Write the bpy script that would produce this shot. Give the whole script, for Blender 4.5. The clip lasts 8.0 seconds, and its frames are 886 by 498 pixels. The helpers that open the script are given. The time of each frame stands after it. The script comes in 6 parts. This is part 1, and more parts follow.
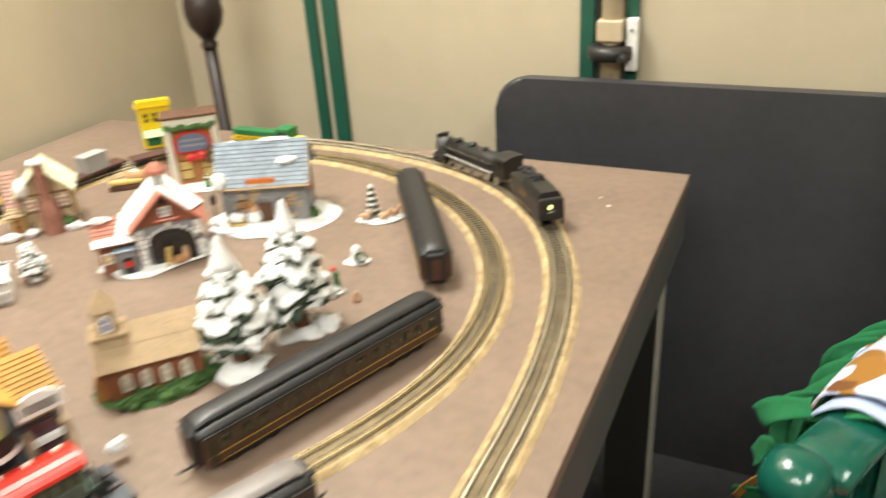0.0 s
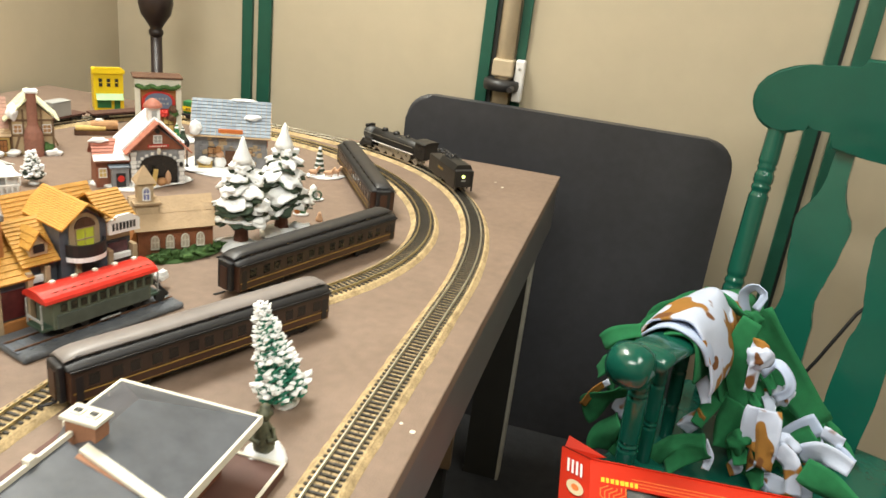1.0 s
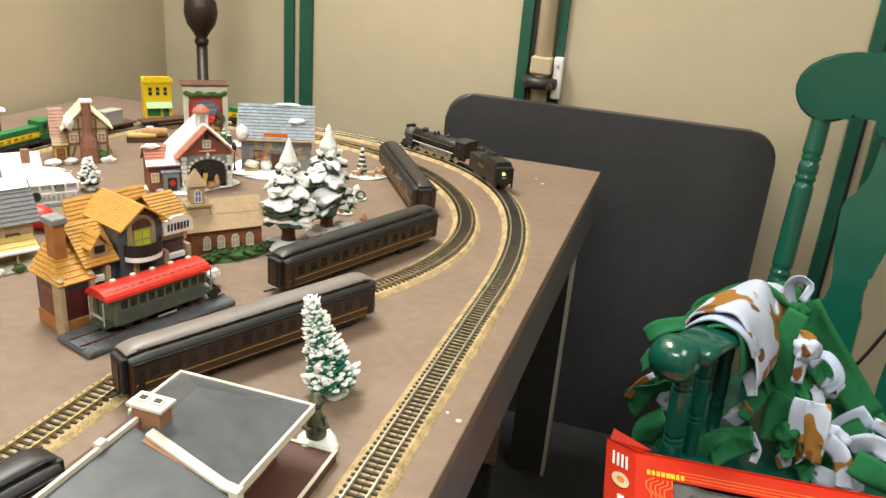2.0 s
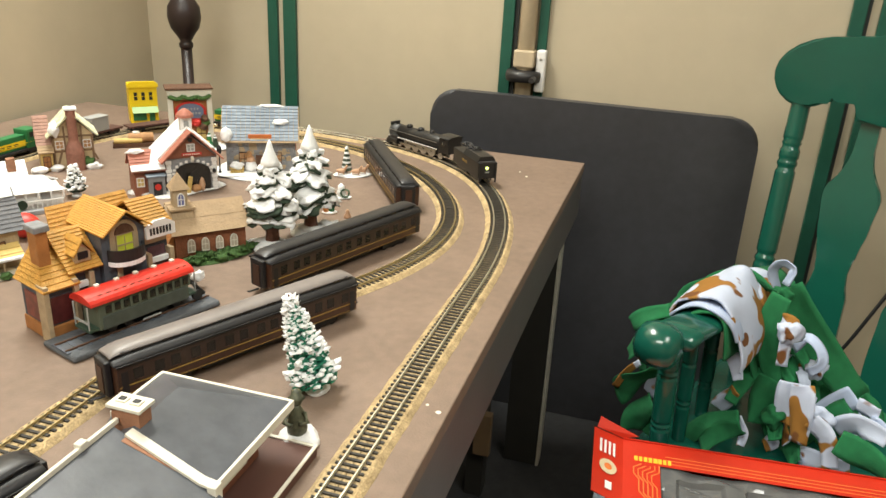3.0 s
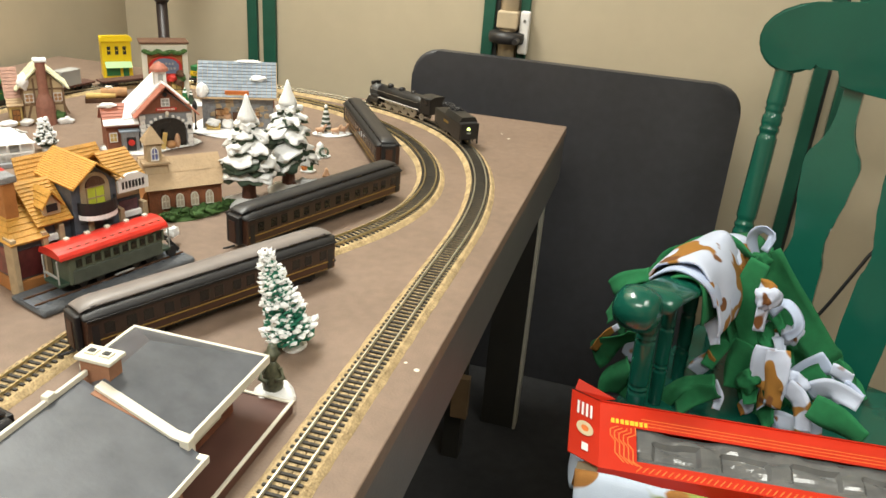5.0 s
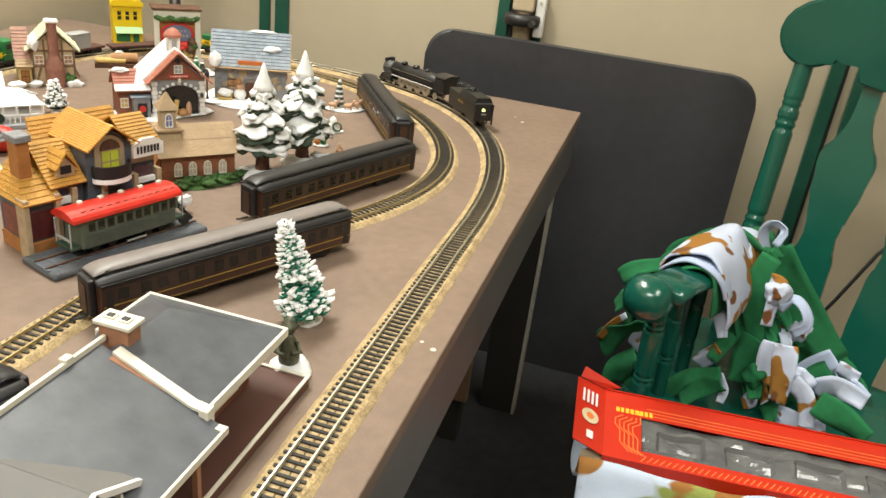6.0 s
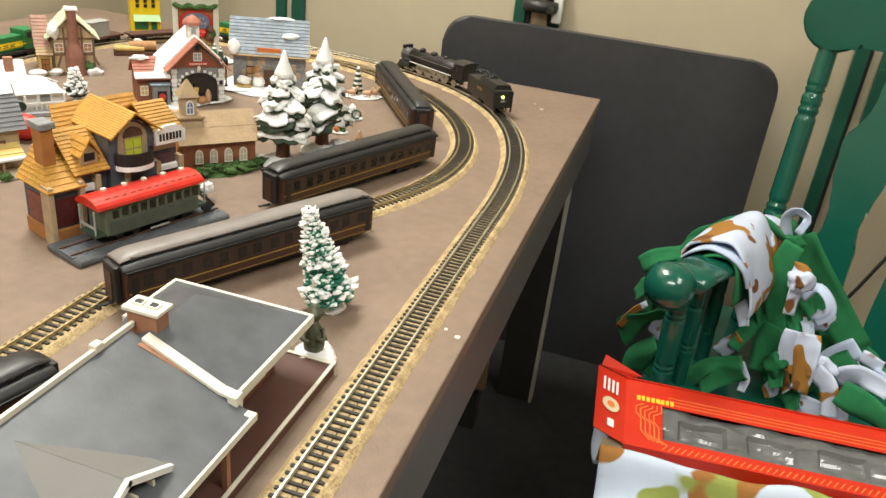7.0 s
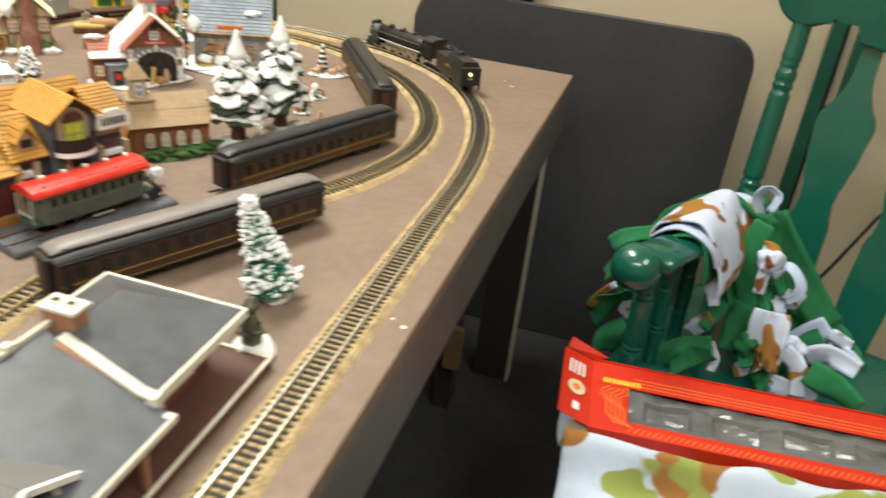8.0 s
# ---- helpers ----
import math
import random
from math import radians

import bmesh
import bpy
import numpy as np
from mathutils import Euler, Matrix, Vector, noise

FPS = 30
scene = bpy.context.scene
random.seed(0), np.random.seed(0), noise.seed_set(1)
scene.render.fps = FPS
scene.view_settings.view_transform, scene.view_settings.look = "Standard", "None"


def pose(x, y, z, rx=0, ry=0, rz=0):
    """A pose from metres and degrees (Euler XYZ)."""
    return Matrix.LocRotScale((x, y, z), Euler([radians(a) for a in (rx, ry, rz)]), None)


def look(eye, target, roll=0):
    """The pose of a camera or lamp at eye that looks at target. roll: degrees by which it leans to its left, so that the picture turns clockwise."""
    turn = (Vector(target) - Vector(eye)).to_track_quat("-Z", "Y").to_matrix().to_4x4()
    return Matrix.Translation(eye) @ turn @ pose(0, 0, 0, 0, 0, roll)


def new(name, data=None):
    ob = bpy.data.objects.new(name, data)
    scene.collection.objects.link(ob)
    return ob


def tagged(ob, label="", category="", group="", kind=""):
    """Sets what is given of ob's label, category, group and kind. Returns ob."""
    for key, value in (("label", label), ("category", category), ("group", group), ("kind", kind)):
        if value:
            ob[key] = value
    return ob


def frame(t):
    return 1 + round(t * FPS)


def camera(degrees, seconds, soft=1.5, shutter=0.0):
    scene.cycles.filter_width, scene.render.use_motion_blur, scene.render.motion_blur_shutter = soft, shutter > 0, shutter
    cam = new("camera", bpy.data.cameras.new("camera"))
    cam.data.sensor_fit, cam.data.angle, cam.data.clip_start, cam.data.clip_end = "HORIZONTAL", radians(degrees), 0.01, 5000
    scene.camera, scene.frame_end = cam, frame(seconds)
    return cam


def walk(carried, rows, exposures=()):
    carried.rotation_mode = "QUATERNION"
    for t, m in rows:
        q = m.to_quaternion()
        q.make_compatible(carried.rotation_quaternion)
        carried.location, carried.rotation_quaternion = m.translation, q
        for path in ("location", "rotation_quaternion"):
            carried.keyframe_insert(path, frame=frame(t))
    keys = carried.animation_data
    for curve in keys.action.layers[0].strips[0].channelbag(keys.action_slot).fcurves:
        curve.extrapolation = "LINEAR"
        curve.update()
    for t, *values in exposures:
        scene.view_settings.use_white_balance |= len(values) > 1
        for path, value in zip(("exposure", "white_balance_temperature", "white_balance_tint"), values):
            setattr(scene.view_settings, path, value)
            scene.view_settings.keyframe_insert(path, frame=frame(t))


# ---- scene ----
cam = camera(59.5, 8.0, soft=1.5, shutter=0.5)
PATH = [
    (0, (0.1371, -1.1477, 1.1450), (-0.6503, 0.4600, 0.2532), -3.79),
    (0.2, (0.1381, -1.2357, 1.1389), (-0.7022, 0.3619, 0.2778), -3.95),
    (0.5, (0.1363, -1.3684, 1.1197), (-0.4979, 0.3692, 0.3590), -0.49),
    (1, (0.1257, -1.5025, 1.0923), (-0.2915, 0.3166, 0.3734), 6.87),
    (1.5, (0.1235, -1.5208, 1.0896), (-0.3636, 0.2793, 0.3669), 6.34),
    (3, (0.1537, -1.5262, 1.0982), (-0.3601, 0.2604, 0.3606), 2.98),
    (3.5, (0.1564, -1.5300, 1.0972), (-0.3449, 0.2557, 0.3490), 3.41),
    (4, (0.1536, -1.5294, 1.0934), (-0.3416, 0.2530, 0.3332), 3.49),
    (4.5, (0.1575, -1.5224, 1.0889), (-0.3172, 0.2561, 0.3068), 3.38),
    (6, (0.1280, -1.5167, 1.0723), (-0.3029, 0.2434, 0.2259), 6.98),
    (6.5, (0.1223, -1.5151, 1.0685), (-0.3423, 0.2389, 0.2271), 6.77),
    (7, (0.1181, -1.5168, 1.0681), (-0.3386, 0.2223, 0.1923), 6.59),
    (7.5, (0.1274, -1.5200, 1.0703), (-0.3333, 0.2175, 0.1933), 4.81),
    (7.8, (0.1318, -1.5108, 1.0707), (-0.3340, 0.2095, 0.1633), 5.25),
    (8, (0.1508, -1.4843, 1.0760), (-0.2736, 0.2320, 0.1410), 6.51),
]
walk(cam, [(t, look(eye, target, roll)) for t, eye, target, roll in PATH], exposures=[(0.0, 0.32), (0.5, 0.24), (1.0, 0.15), (1.5, 0.06), (3.5, 0.0), (8.0, 0.0)])

# ---- light: a closed office room under ceiling light panels ----
world = bpy.data.worlds.new("world")
scene.world = world
world.use_nodes = True
world.node_tree.nodes["Background"].inputs[0].default_value = (0.9, 0.92, 1.0, 1)
world.node_tree.nodes["Background"].inputs[1].default_value = 0.05


def ceiling_lamp(x, y, watts, sx=1.2, sy=0.6):
    lamp = bpy.data.lights.new("ceiling_lamp", "AREA")
    lamp.shape, lamp.size, lamp.size_y = "RECTANGLE", sx, sy
    lamp.energy, lamp.color = watts, (0.968, 0.972, 0.885)
    ob = new("ceiling_lamp", lamp)
    ob.matrix_world = pose(x, y, 2.54)
    return ob


ceiling_lamp(-0.85, -0.40, 56, 0.45, 0.9)
ceiling_lamp(1.05, -1.6, 34, 0.6, 1.2)
ceiling_lamp(-0.35, -2.7, 52)

# ---- materials ----


def mat(name, col, rough=0.6, metal=0.0, var=0.12, scale=60.0, bump=0.1, coat=0.0, col2=None, spots=0.0, fine=0.0, random_amount=0.0):
    """Principled surface with colour variation at two scales and fine relief."""
    m = bpy.data.materials.new(name)
    m.use_nodes = True
    nt = m.node_tree
    b = nt.nodes["Principled BSDF"]
    b.inputs["Roughness"].default_value = rough
    b.inputs["Metallic"].default_value = metal
    b.inputs["Coat Weight"].default_value = coat
    tc = nt.nodes.new("ShaderNodeTexCoord")
    n1 = nt.nodes.new("ShaderNodeTexNoise")
    n1.inputs["Scale"].default_value, n1.inputs["Detail"].default_value = scale, 6
    n2 = nt.nodes.new("ShaderNodeTexNoise")
    n2.inputs["Scale"].default_value, n2.inputs["Detail"].default_value = scale * 0.12, 3
    nt.links.new(tc.outputs["Object"], n1.inputs["Vector"])
    nt.links.new(tc.outputs["Object"], n2.inputs["Vector"])
    add = nt.nodes.new("ShaderNodeMath")
    add.operation = "ADD"
    nt.links.new(n1.outputs["Fac"], add.inputs[0])
    nt.links.new(n2.outputs["Fac"], add.inputs[1])
    ramp = nt.nodes.new("ShaderNodeValToRGB")
    lo = [max(0, c * (1 - var)) for c in col]
    hi = [min(1, c * (1 + var)) for c in (col2 or col)]
    ramp.color_ramp.elements[0].position, ramp.color_ramp.elements[1].position = 0.3, 0.7
    ramp.color_ramp.elements[0].color, ramp.color_ramp.elements[1].color = (*lo, 1), (*hi, 1)
    half = nt.nodes.new("ShaderNodeMath")
    half.operation = "MULTIPLY"
    half.inputs[1].default_value = 0.5
    nt.links.new(add.outputs[0], half.inputs[0])
    nt.links.new(half.outputs[0], ramp.inputs["Fac"])
    out = ramp.outputs["Color"]
    if random_amount:
        info = nt.nodes.new("ShaderNodeObjectInfo")
        hsv = nt.nodes.new("ShaderNodeHueSaturation")
        mr = nt.nodes.new("ShaderNodeMapRange")
        mr.inputs["To Min"].default_value, mr.inputs["To Max"].default_value = 1 - random_amount, 1 + random_amount
        nt.links.new(info.outputs["Random"], mr.inputs["Value"])
        nt.links.new(mr.outputs["Result"], hsv.inputs["Value"])
        nt.links.new(out, hsv.inputs["Color"])
        out = hsv.outputs["Color"]
    nt.links.new(out, b.inputs["Base Color"])
    if bump:
        bp = nt.nodes.new("ShaderNodeBump")
        bp.inputs["Strength"].default_value, bp.inputs["Distance"].default_value = bump, 0.002
        n3 = nt.nodes.new("ShaderNodeTexNoise")
        n3.inputs["Scale"].default_value, n3.inputs["Detail"].default_value = fine or scale * 3, 4
        nt.links.new(tc.outputs["Object"], n3.inputs["Vector"])
        nt.links.new(n3.outputs["Fac"], bp.inputs["Height"])
        nt.links.new(bp.outputs["Normal"], b.inputs["Normal"])
    return m


def emitter(name, col, strength):
    m = bpy.data.materials.new(name)
    m.use_nodes = True
    b = m.node_tree.nodes["Principled BSDF"]
    b.inputs["Base Color"].default_value = (*col, 1)
    b.inputs["Emission Color"].default_value = (*col, 1)
    b.inputs["Emission Strength"].default_value = strength
    return m


WALL = mat("wall_paint", (0.50, 0.425, 0.305), 0.75, var=0.05, scale=20, bump=0.12, fine=400)
CEIL = mat("ceiling_tile", (0.8, 0.79, 0.75), 0.9, var=0.05, scale=60, bump=0.2)
CARPET = mat("carpet_charcoal", (0.027, 0.027, 0.029), 0.95, var=0.35, scale=300, bump=0.6)
TRIM = mat("batten_green", (0.012, 0.085, 0.055), 0.45, var=0.15, scale=30, bump=0.08)
TRIMDARK = mat("batten_shadow_gap", (0.02, 0.022, 0.02), 0.7, var=0.2)
TOP = mat("table_brown_paint", (0.184, 0.125, 0.090), 0.58, var=0.15, scale=70, bump=0.25, fine=420, col2=(0.208, 0.144, 0.107))
APRON = mat("table_apron_paint", (0.095, 0.09, 0.09), 0.5, var=0.12, scale=14, bump=0.2, fine=200)
LEGDARK = mat("leg_dark_paint", (0.024, 0.022, 0.019), 0.5, var=0.2, scale=20)
LEGPALE = mat("leg_pale_edge", (0.42, 0.40, 0.34), 0.6, var=0.2, scale=40)
RAWWOOD = mat("brace_wood", (0.14, 0.085, 0.04), 0.7, var=0.3, scale=30)
PANEL = mat("black_plastic_panel", (0.039, 0.039, 0.044), 0.42, var=0.22, scale=45, bump=0.35, fine=500)
CORK = mat("cork_roadbed", (0.40, 0.275, 0.13), 0.95, var=0.5, scale=520, bump=1.0, fine=700, col2=(0.50, 0.37, 0.20))
TIE = mat("tie_black_plastic", (0.035, 0.03, 0.024), 0.7, var=0.3, scale=200, random_amount=0.25)
RAIL = mat("rail_nickel", (0.66, 0.62, 0.52), 0.38, 1.0, var=0.2, scale=200)
RAILBRASS = mat("rail_brass", (0.60, 0.50, 0.29), 0.3, 1.0, var=0.2, scale=200)
CARSIDE = mat("car_side_brown", (0.032, 0.017, 0.012), 0.40, var=0.25, scale=120)
CARSIDERED = mat("car_side_tuscan", (0.050, 0.020, 0.011), 0.42, var=0.25, scale=120)
CARROOF = mat("car_roof_grey", (0.017, 0.016, 0.018), 0.42, var=0.2, scale=60, bump=0.1)
CARBLACK = mat("underframe_black", (0.010, 0.009, 0.010), 0.50, var=0.3, scale=150)
GOLD = mat("gold_stripe", (0.27, 0.165, 0.035), 0.45, var=0.15, scale=200)
# paler grey for the roof crown of the derailed car only
CARROOFPALE = mat("car_roof_pale_grey", (0.19, 0.165, 0.155), 0.42, var=0.18, scale=50, bump=0.1)
GLASSDARK = mat("window_dark", (0.015, 0.014, 0.013), 0.12, var=0.2, bump=0)
CARGLASS = mat("car_window_glass", (0.010, 0.009, 0.008), 0.08, var=0.25, bump=0)
LOCO = mat("loco_black", (0.014, 0.013, 0.013), 0.38, var=0.3, scale=120)
LOCOGREY = mat("loco_smokebox_grey", (0.06, 0.058, 0.056), 0.5, var=0.2, scale=120)
STEEL = mat("wheel_steel", (0.55, 0.55, 0.53), 0.3, 1.0, var=0.15)
LIGHTY = emitter("tender_light", (0.75, 0.9, 0.25), 2.5)
SNOW = mat("snow_paint", (0.86, 0.86, 0.86), 0.75, var=0.07, scale=120, bump=0.5, fine=500)
PINE = mat("pine_dark_green", (0.030, 0.050, 0.028), 0.7, var=0.4, scale=150, bump=0.6)
BRISTLE = mat("bristle_green", (0.012, 0.16, 0.095), 0.7, var=0.35, scale=200)
BARK = mat("bark_brown", (0.10, 0.045, 0.022), 0.8, var=0.35, scale=150, bump=0.8)
ROOFGREY = mat("depot_roof_grey", (0.066, 0.072, 0.085), 0.45, var=0.2, scale=55, bump=0.06, fine=300, col2=(0.106, 0.111, 0.126))
ROOFPALE = mat("depot_dormer_grey", (0.165, 0.16, 0.155), 0.6, var=0.08, scale=40)
CREAM = mat("cream_trim", (0.70, 0.66, 0.56), 0.5, var=0.08, scale=80)
BRICK = mat("red_brown_brick", (0.24, 0.085, 0.045), 0.7, var=0.25, scale=200, bump=0.4)
BRICKP = mat("pale_brick", (0.34, 0.16, 0.09), 0.7, var=0.2, scale=200, bump=0.4)
PLAT = mat("platform_maroon", (0.105, 0.045, 0.033), 0.6, var=0.18, scale=30)
ORANGE = mat("orange_shingle", (0.60, 0.325, 0.055), 0.6, var=0.45, scale=170, bump=0.6, random_amount=0.18, col2=(0.42, 0.20, 0.035))
ORANGEWALL = mat("orange_brown_wall", (0.36, 0.145, 0.04), 0.65, var=0.25, scale=90, bump=0.4)
TAN = mat("tan_roof", (0.36, 0.25, 0.145), 0.75, var=0.16, scale=90, bump=0.5)
TANWALL = mat("tan_stone", (0.42, 0.31, 0.19), 0.75, var=0.2, scale=110, bump=0.5)
SLATE = mat("slate_blue_grey", (0.20, 0.24, 0.29), 0.7, var=0.18, scale=140, bump=0.4, random_amount=0.15)
GREYSTONE = mat("grey_stone", (0.24, 0.24, 0.25), 0.75, var=0.3, scale=140, bump=0.7)
DARKSTONE = mat("dark_slate_wall", (0.075, 0.085, 0.105), 0.6, var=0.35, scale=120, bump=0.6)
WHITE = mat("white_paint", (0.78, 0.76, 0.74), 0.6, var=0.06, scale=90)
REDROOF = mat("red_roof", (0.55, 0.030, 0.018), 0.30, var=0.25, scale=80)
REDSHINGLE = mat("red_shingle", (0.37, 0.13, 0.085), 0.65, var=0.25, scale=130)
PINKROOF = mat("rose_tile_roof", (0.36, 0.20, 0.15), 0.7, var=0.18, scale=130, bump=0.5)
DARKGREEN = mat("tram_dark_green", (0.035, 0.065, 0.045), 0.5, var=0.25, scale=120)
PLINTH = mat("grey_plinth", (0.080, 0.085, 0.094), 0.75, var=0.3, scale=120, bump=0.7)
MOSS = mat("shrub_green", (0.05, 0.11, 0.025), 0.85, var=0.5, scale=180, bump=0.9)
YELLOW = mat("yellow_plastic", (0.80, 0.56, 0.01), 0.45, var=0.06, scale=60)
LIME = mat("lime_window", (0.62, 0.66, 0.06), 0.4, var=0.15, scale=150)
GREENP = mat("green_plastic", (0.02, 0.16, 0.05), 0.5, var=0.2, scale=90)
PALEGREEN = mat("pale_green_awning", (0.30, 0.48, 0.22), 0.6, var=0.15)
BLACK = mat("black_paint", (0.015, 0.015, 0.016), 0.5, var=0.2)
GREY = mat("grey_plastic", (0.34, 0.34, 0.33), 0.6, var=0.1, scale=70)
FLATCAR = mat("flatcar_brown", (0.085, 0.035, 0.025), 0.65, var=0.25, scale=100)
LOG = mat("log_wood", (0.40, 0.21, 0.09), 0.75, var=0.3, scale=100)
BRIGHTRED = mat("bright_red", (0.55, 0.03, 0.02), 0.45, var=0.12, scale=60)
BLUEP = mat("violet_blue_paint", (0.16, 0.17, 0.36), 0.6, var=0.15)
SKIN = mat("buff_paint", (0.55, 0.33, 0.20), 0.6, var=0.1)
STRAW = mat("straw_yellow", (0.60, 0.42, 0.14), 0.7, var=0.2, scale=120)
CHAIR = mat("chair_green_lacquer", (0.006, 0.080, 0.055), 0.20, var=0.1, scale=14, bump=0.06, fine=90, coat=0.3)
FLEECEG = mat("fleece_green", (0.010, 0.135, 0.045), 0.95, var=0.22, scale=60, bump=0.25, fine=500)
BOXRED = mat("box_red_card", (0.55, 0.028, 0.010), 0.36, var=0.06, scale=25, bump=0.05)
BOXORANGE = mat("box_orange_print", (0.75, 0.20, 0.05), 0.35, var=0.05)
BOXYELLOW = mat("box_yellow_print", (0.85, 0.50, 0.04), 0.35, var=0.05)
CARDRAW = mat("raw_card", (0.62, 0.50, 0.32), 0.8, var=0.08)
LAMPDARK = mat("lamp_dark_bronze", (0.022, 0.012, 0.011), 0.4, var=0.25, scale=40)
PIPE = mat("pipe_beige", (0.50, 0.40, 0.27), 0.6, var=0.08)
BLACKRUBBER = mat("black_clamp", (0.02, 0.018, 0.018), 0.45, var=0.2)


TEAL = mat("bristle_teal", (0.10, 0.34, 0.30), 0.7, var=0.3, scale=200)
TUDORWALL = mat("cream_stucco", (0.55, 0.42, 0.25), 0.75, var=0.2, scale=120, bump=0.4)
TIMBER = mat("weathered_timber", (0.20, 0.12, 0.065), 0.75, var=0.3, scale=120)


def blister_mat():
    m = mat("clear_blister_tray", (0.135, 0.135, 0.135), 0.16, var=0.3, scale=30, bump=0.15, fine=60, coat=0.4)
    return m


BLISTER = blister_mat()


def pattern_mat(name, base, blots, size):
    """Printed fleece: pale ground with brown and olive blots."""
    m = mat(name, base, 0.95, var=0.08, scale=30, bump=0.22, fine=500)
    nt = m.node_tree
    b = nt.nodes["Principled BSDF"]
    src = b.inputs["Base Color"].links[0].from_socket
    tc = nt.nodes.new("ShaderNodeTexCoord")
    for k, (col, lo, off) in enumerate(blots):
        mp = nt.nodes.new("ShaderNodeMapping")
        mp.inputs["Location"].default_value = (off, off * 0.7, off * 1.3)
        n = nt.nodes.new("ShaderNodeTexNoise")
        n.inputs["Scale"].default_value, n.inputs["Detail"].default_value = size, 1.5
        r = nt.nodes.new("ShaderNodeValToRGB")
        r.color_ramp.elements[0].position, r.color_ramp.elements[1].position = lo, lo + 0.02
        mix = nt.nodes.new("ShaderNodeMix")
        mix.data_type = "RGBA"
        mix.inputs["B"].default_value = (*col, 1)
        nt.links.new(tc.outputs["Object"], mp.inputs["Vector"])
        nt.links.new(mp.outputs["Vector"], n.inputs["Vector"])
        nt.links.new(n.outputs["Fac"], r.inputs["Fac"])
        nt.links.new(r.outputs["Color"], mix.inputs["Factor"])
        nt.links.new(src, mix.inputs["A"])
        src = mix.outputs["Result"]
    nt.links.new(src, b.inputs["Base Color"])
    return m


FLEECEW = pattern_mat("fleece_moose_print", (0.50, 0.55, 0.69), [((0.30, 0.135, 0.022), 0.555, 3.1), ((0.16, 0.06, 0.015), 0.66, 3.2)], 17)
FLEECEPALE = mat("fleece_pale_blue", (0.42, 0.49, 0.66), 0.95, var=0.08, scale=40, bump=0.22, fine=500)
FLEECEB = pattern_mat("fleece_scene_print", (0.50, 0.57, 0.69), [((0.30, 0.13, 0.03), 0.57, 1.7), ((0.26, 0.30, 0.07), 0.60, 6.2), ((0.06, 0.22, 0.10), 0.66, 12.9)], 12)

# ---- mesh helpers ----


def part(name, bm, material, parent=None, label="", m=None, smooth=False):
    me = bpy.data.meshes.new(name)
    bmesh.ops.recalc_face_normals(bm, faces=bm.faces)
    if smooth:
        for f in bm.faces:
            f.smooth = True
    bm.to_mesh(me)
    bm.free()
    for x in material if isinstance(material, (list, tuple)) else (material,):
        me.materials.append(x)
    ob = new(name, me)
    if parent:
        ob.parent = parent
    if m is not None:
        ob.matrix_basis = m
    if label:
        ob["label"] = label
    return ob


def share(name, me, parent, m):
    ob = new(name, me)
    ob.parent = parent
    ob.matrix_basis = m
    return ob


def thing(name, m, label, category, group="", kind=""):
    ob = new(name)
    ob.empty_display_size = 0.02
    ob.matrix_basis = m
    return tagged(ob, label, category, group, kind)


def sized(k, *place):
    """A pose with a size factor."""
    return pose(*place) @ Matrix.Scale(k, 4)


def cuboid(x0, x1, y0, y1, z0, z1, bevel=0.0, bm=None, seg=2):
    own = bm is None
    bm = bm or bmesh.new()
    g = bmesh.ops.create_cube(bm, size=1.0)
    bmesh.ops.scale(bm, vec=(x1 - x0, y1 - y0, z1 - z0), verts=g["verts"])
    bmesh.ops.translate(bm, vec=((x0 + x1) / 2, (y0 + y1) / 2, (z0 + z1) / 2), verts=g["verts"])
    if bevel:
        es = list({e for v in g["verts"] for e in v.link_edges})
        bmesh.ops.bevel(bm, geom=es, offset=bevel, segments=seg, affect="EDGES", profile=0.5)
    return bm


def cone(r0, r1, h, m=None, seg=16, bm=None, caps=True):
    bm = bm or bmesh.new()
    mm = (m or Matrix()) @ Matrix.Translation((0, 0, h / 2))
    bmesh.ops.create_cone(bm, cap_ends=caps, segments=seg, radius1=max(r0, 1e-5), radius2=max(r1, 1e-5), depth=h, matrix=mm)
    return bm


def ball(r, m=None, sub=2, bm=None, squash=(1, 1, 1), rough=0.0, seed=0):
    bm = bm or bmesh.new()
    g = bmesh.ops.create_icosphere(bm, subdivisions=sub, radius=r)
    for v in g["verts"]:
        if rough:
            v.co *= 1 + rough * noise.noise(v.co / r * 1.6 + Vector((seed * 3.7, seed, 0)))
        v.co = Vector((v.co.x * squash[0], v.co.y * squash[1], v.co.z * squash[2]))
    if m is not None:
        bmesh.ops.transform(bm, matrix=m, verts=g["verts"])
    return bm


def lathe(profile, seg=20, bm=None, m=None):
    """Turned shape from (radius, height) pairs."""
    bm = bm or bmesh.new()
    rings = []
    for r, z in profile:
        rings.append([bm.verts.new((r * math.cos(2 * math.pi * i / seg), r * math.sin(2 * math.pi * i / seg), z)) for i in range(seg)])
    for a, b in zip(rings, rings[1:]):
        for i in range(seg):
            bm.faces.new((a[i], a[(i + 1) % seg], b[(i + 1) % seg], b[i]))
    bm.faces.new(rings[0][::-1])
    bm.faces.new(rings[-1])
    if m is not None:
        bmesh.ops.transform(bm, matrix=m, verts=[v for r in rings for v in r])
    return bm


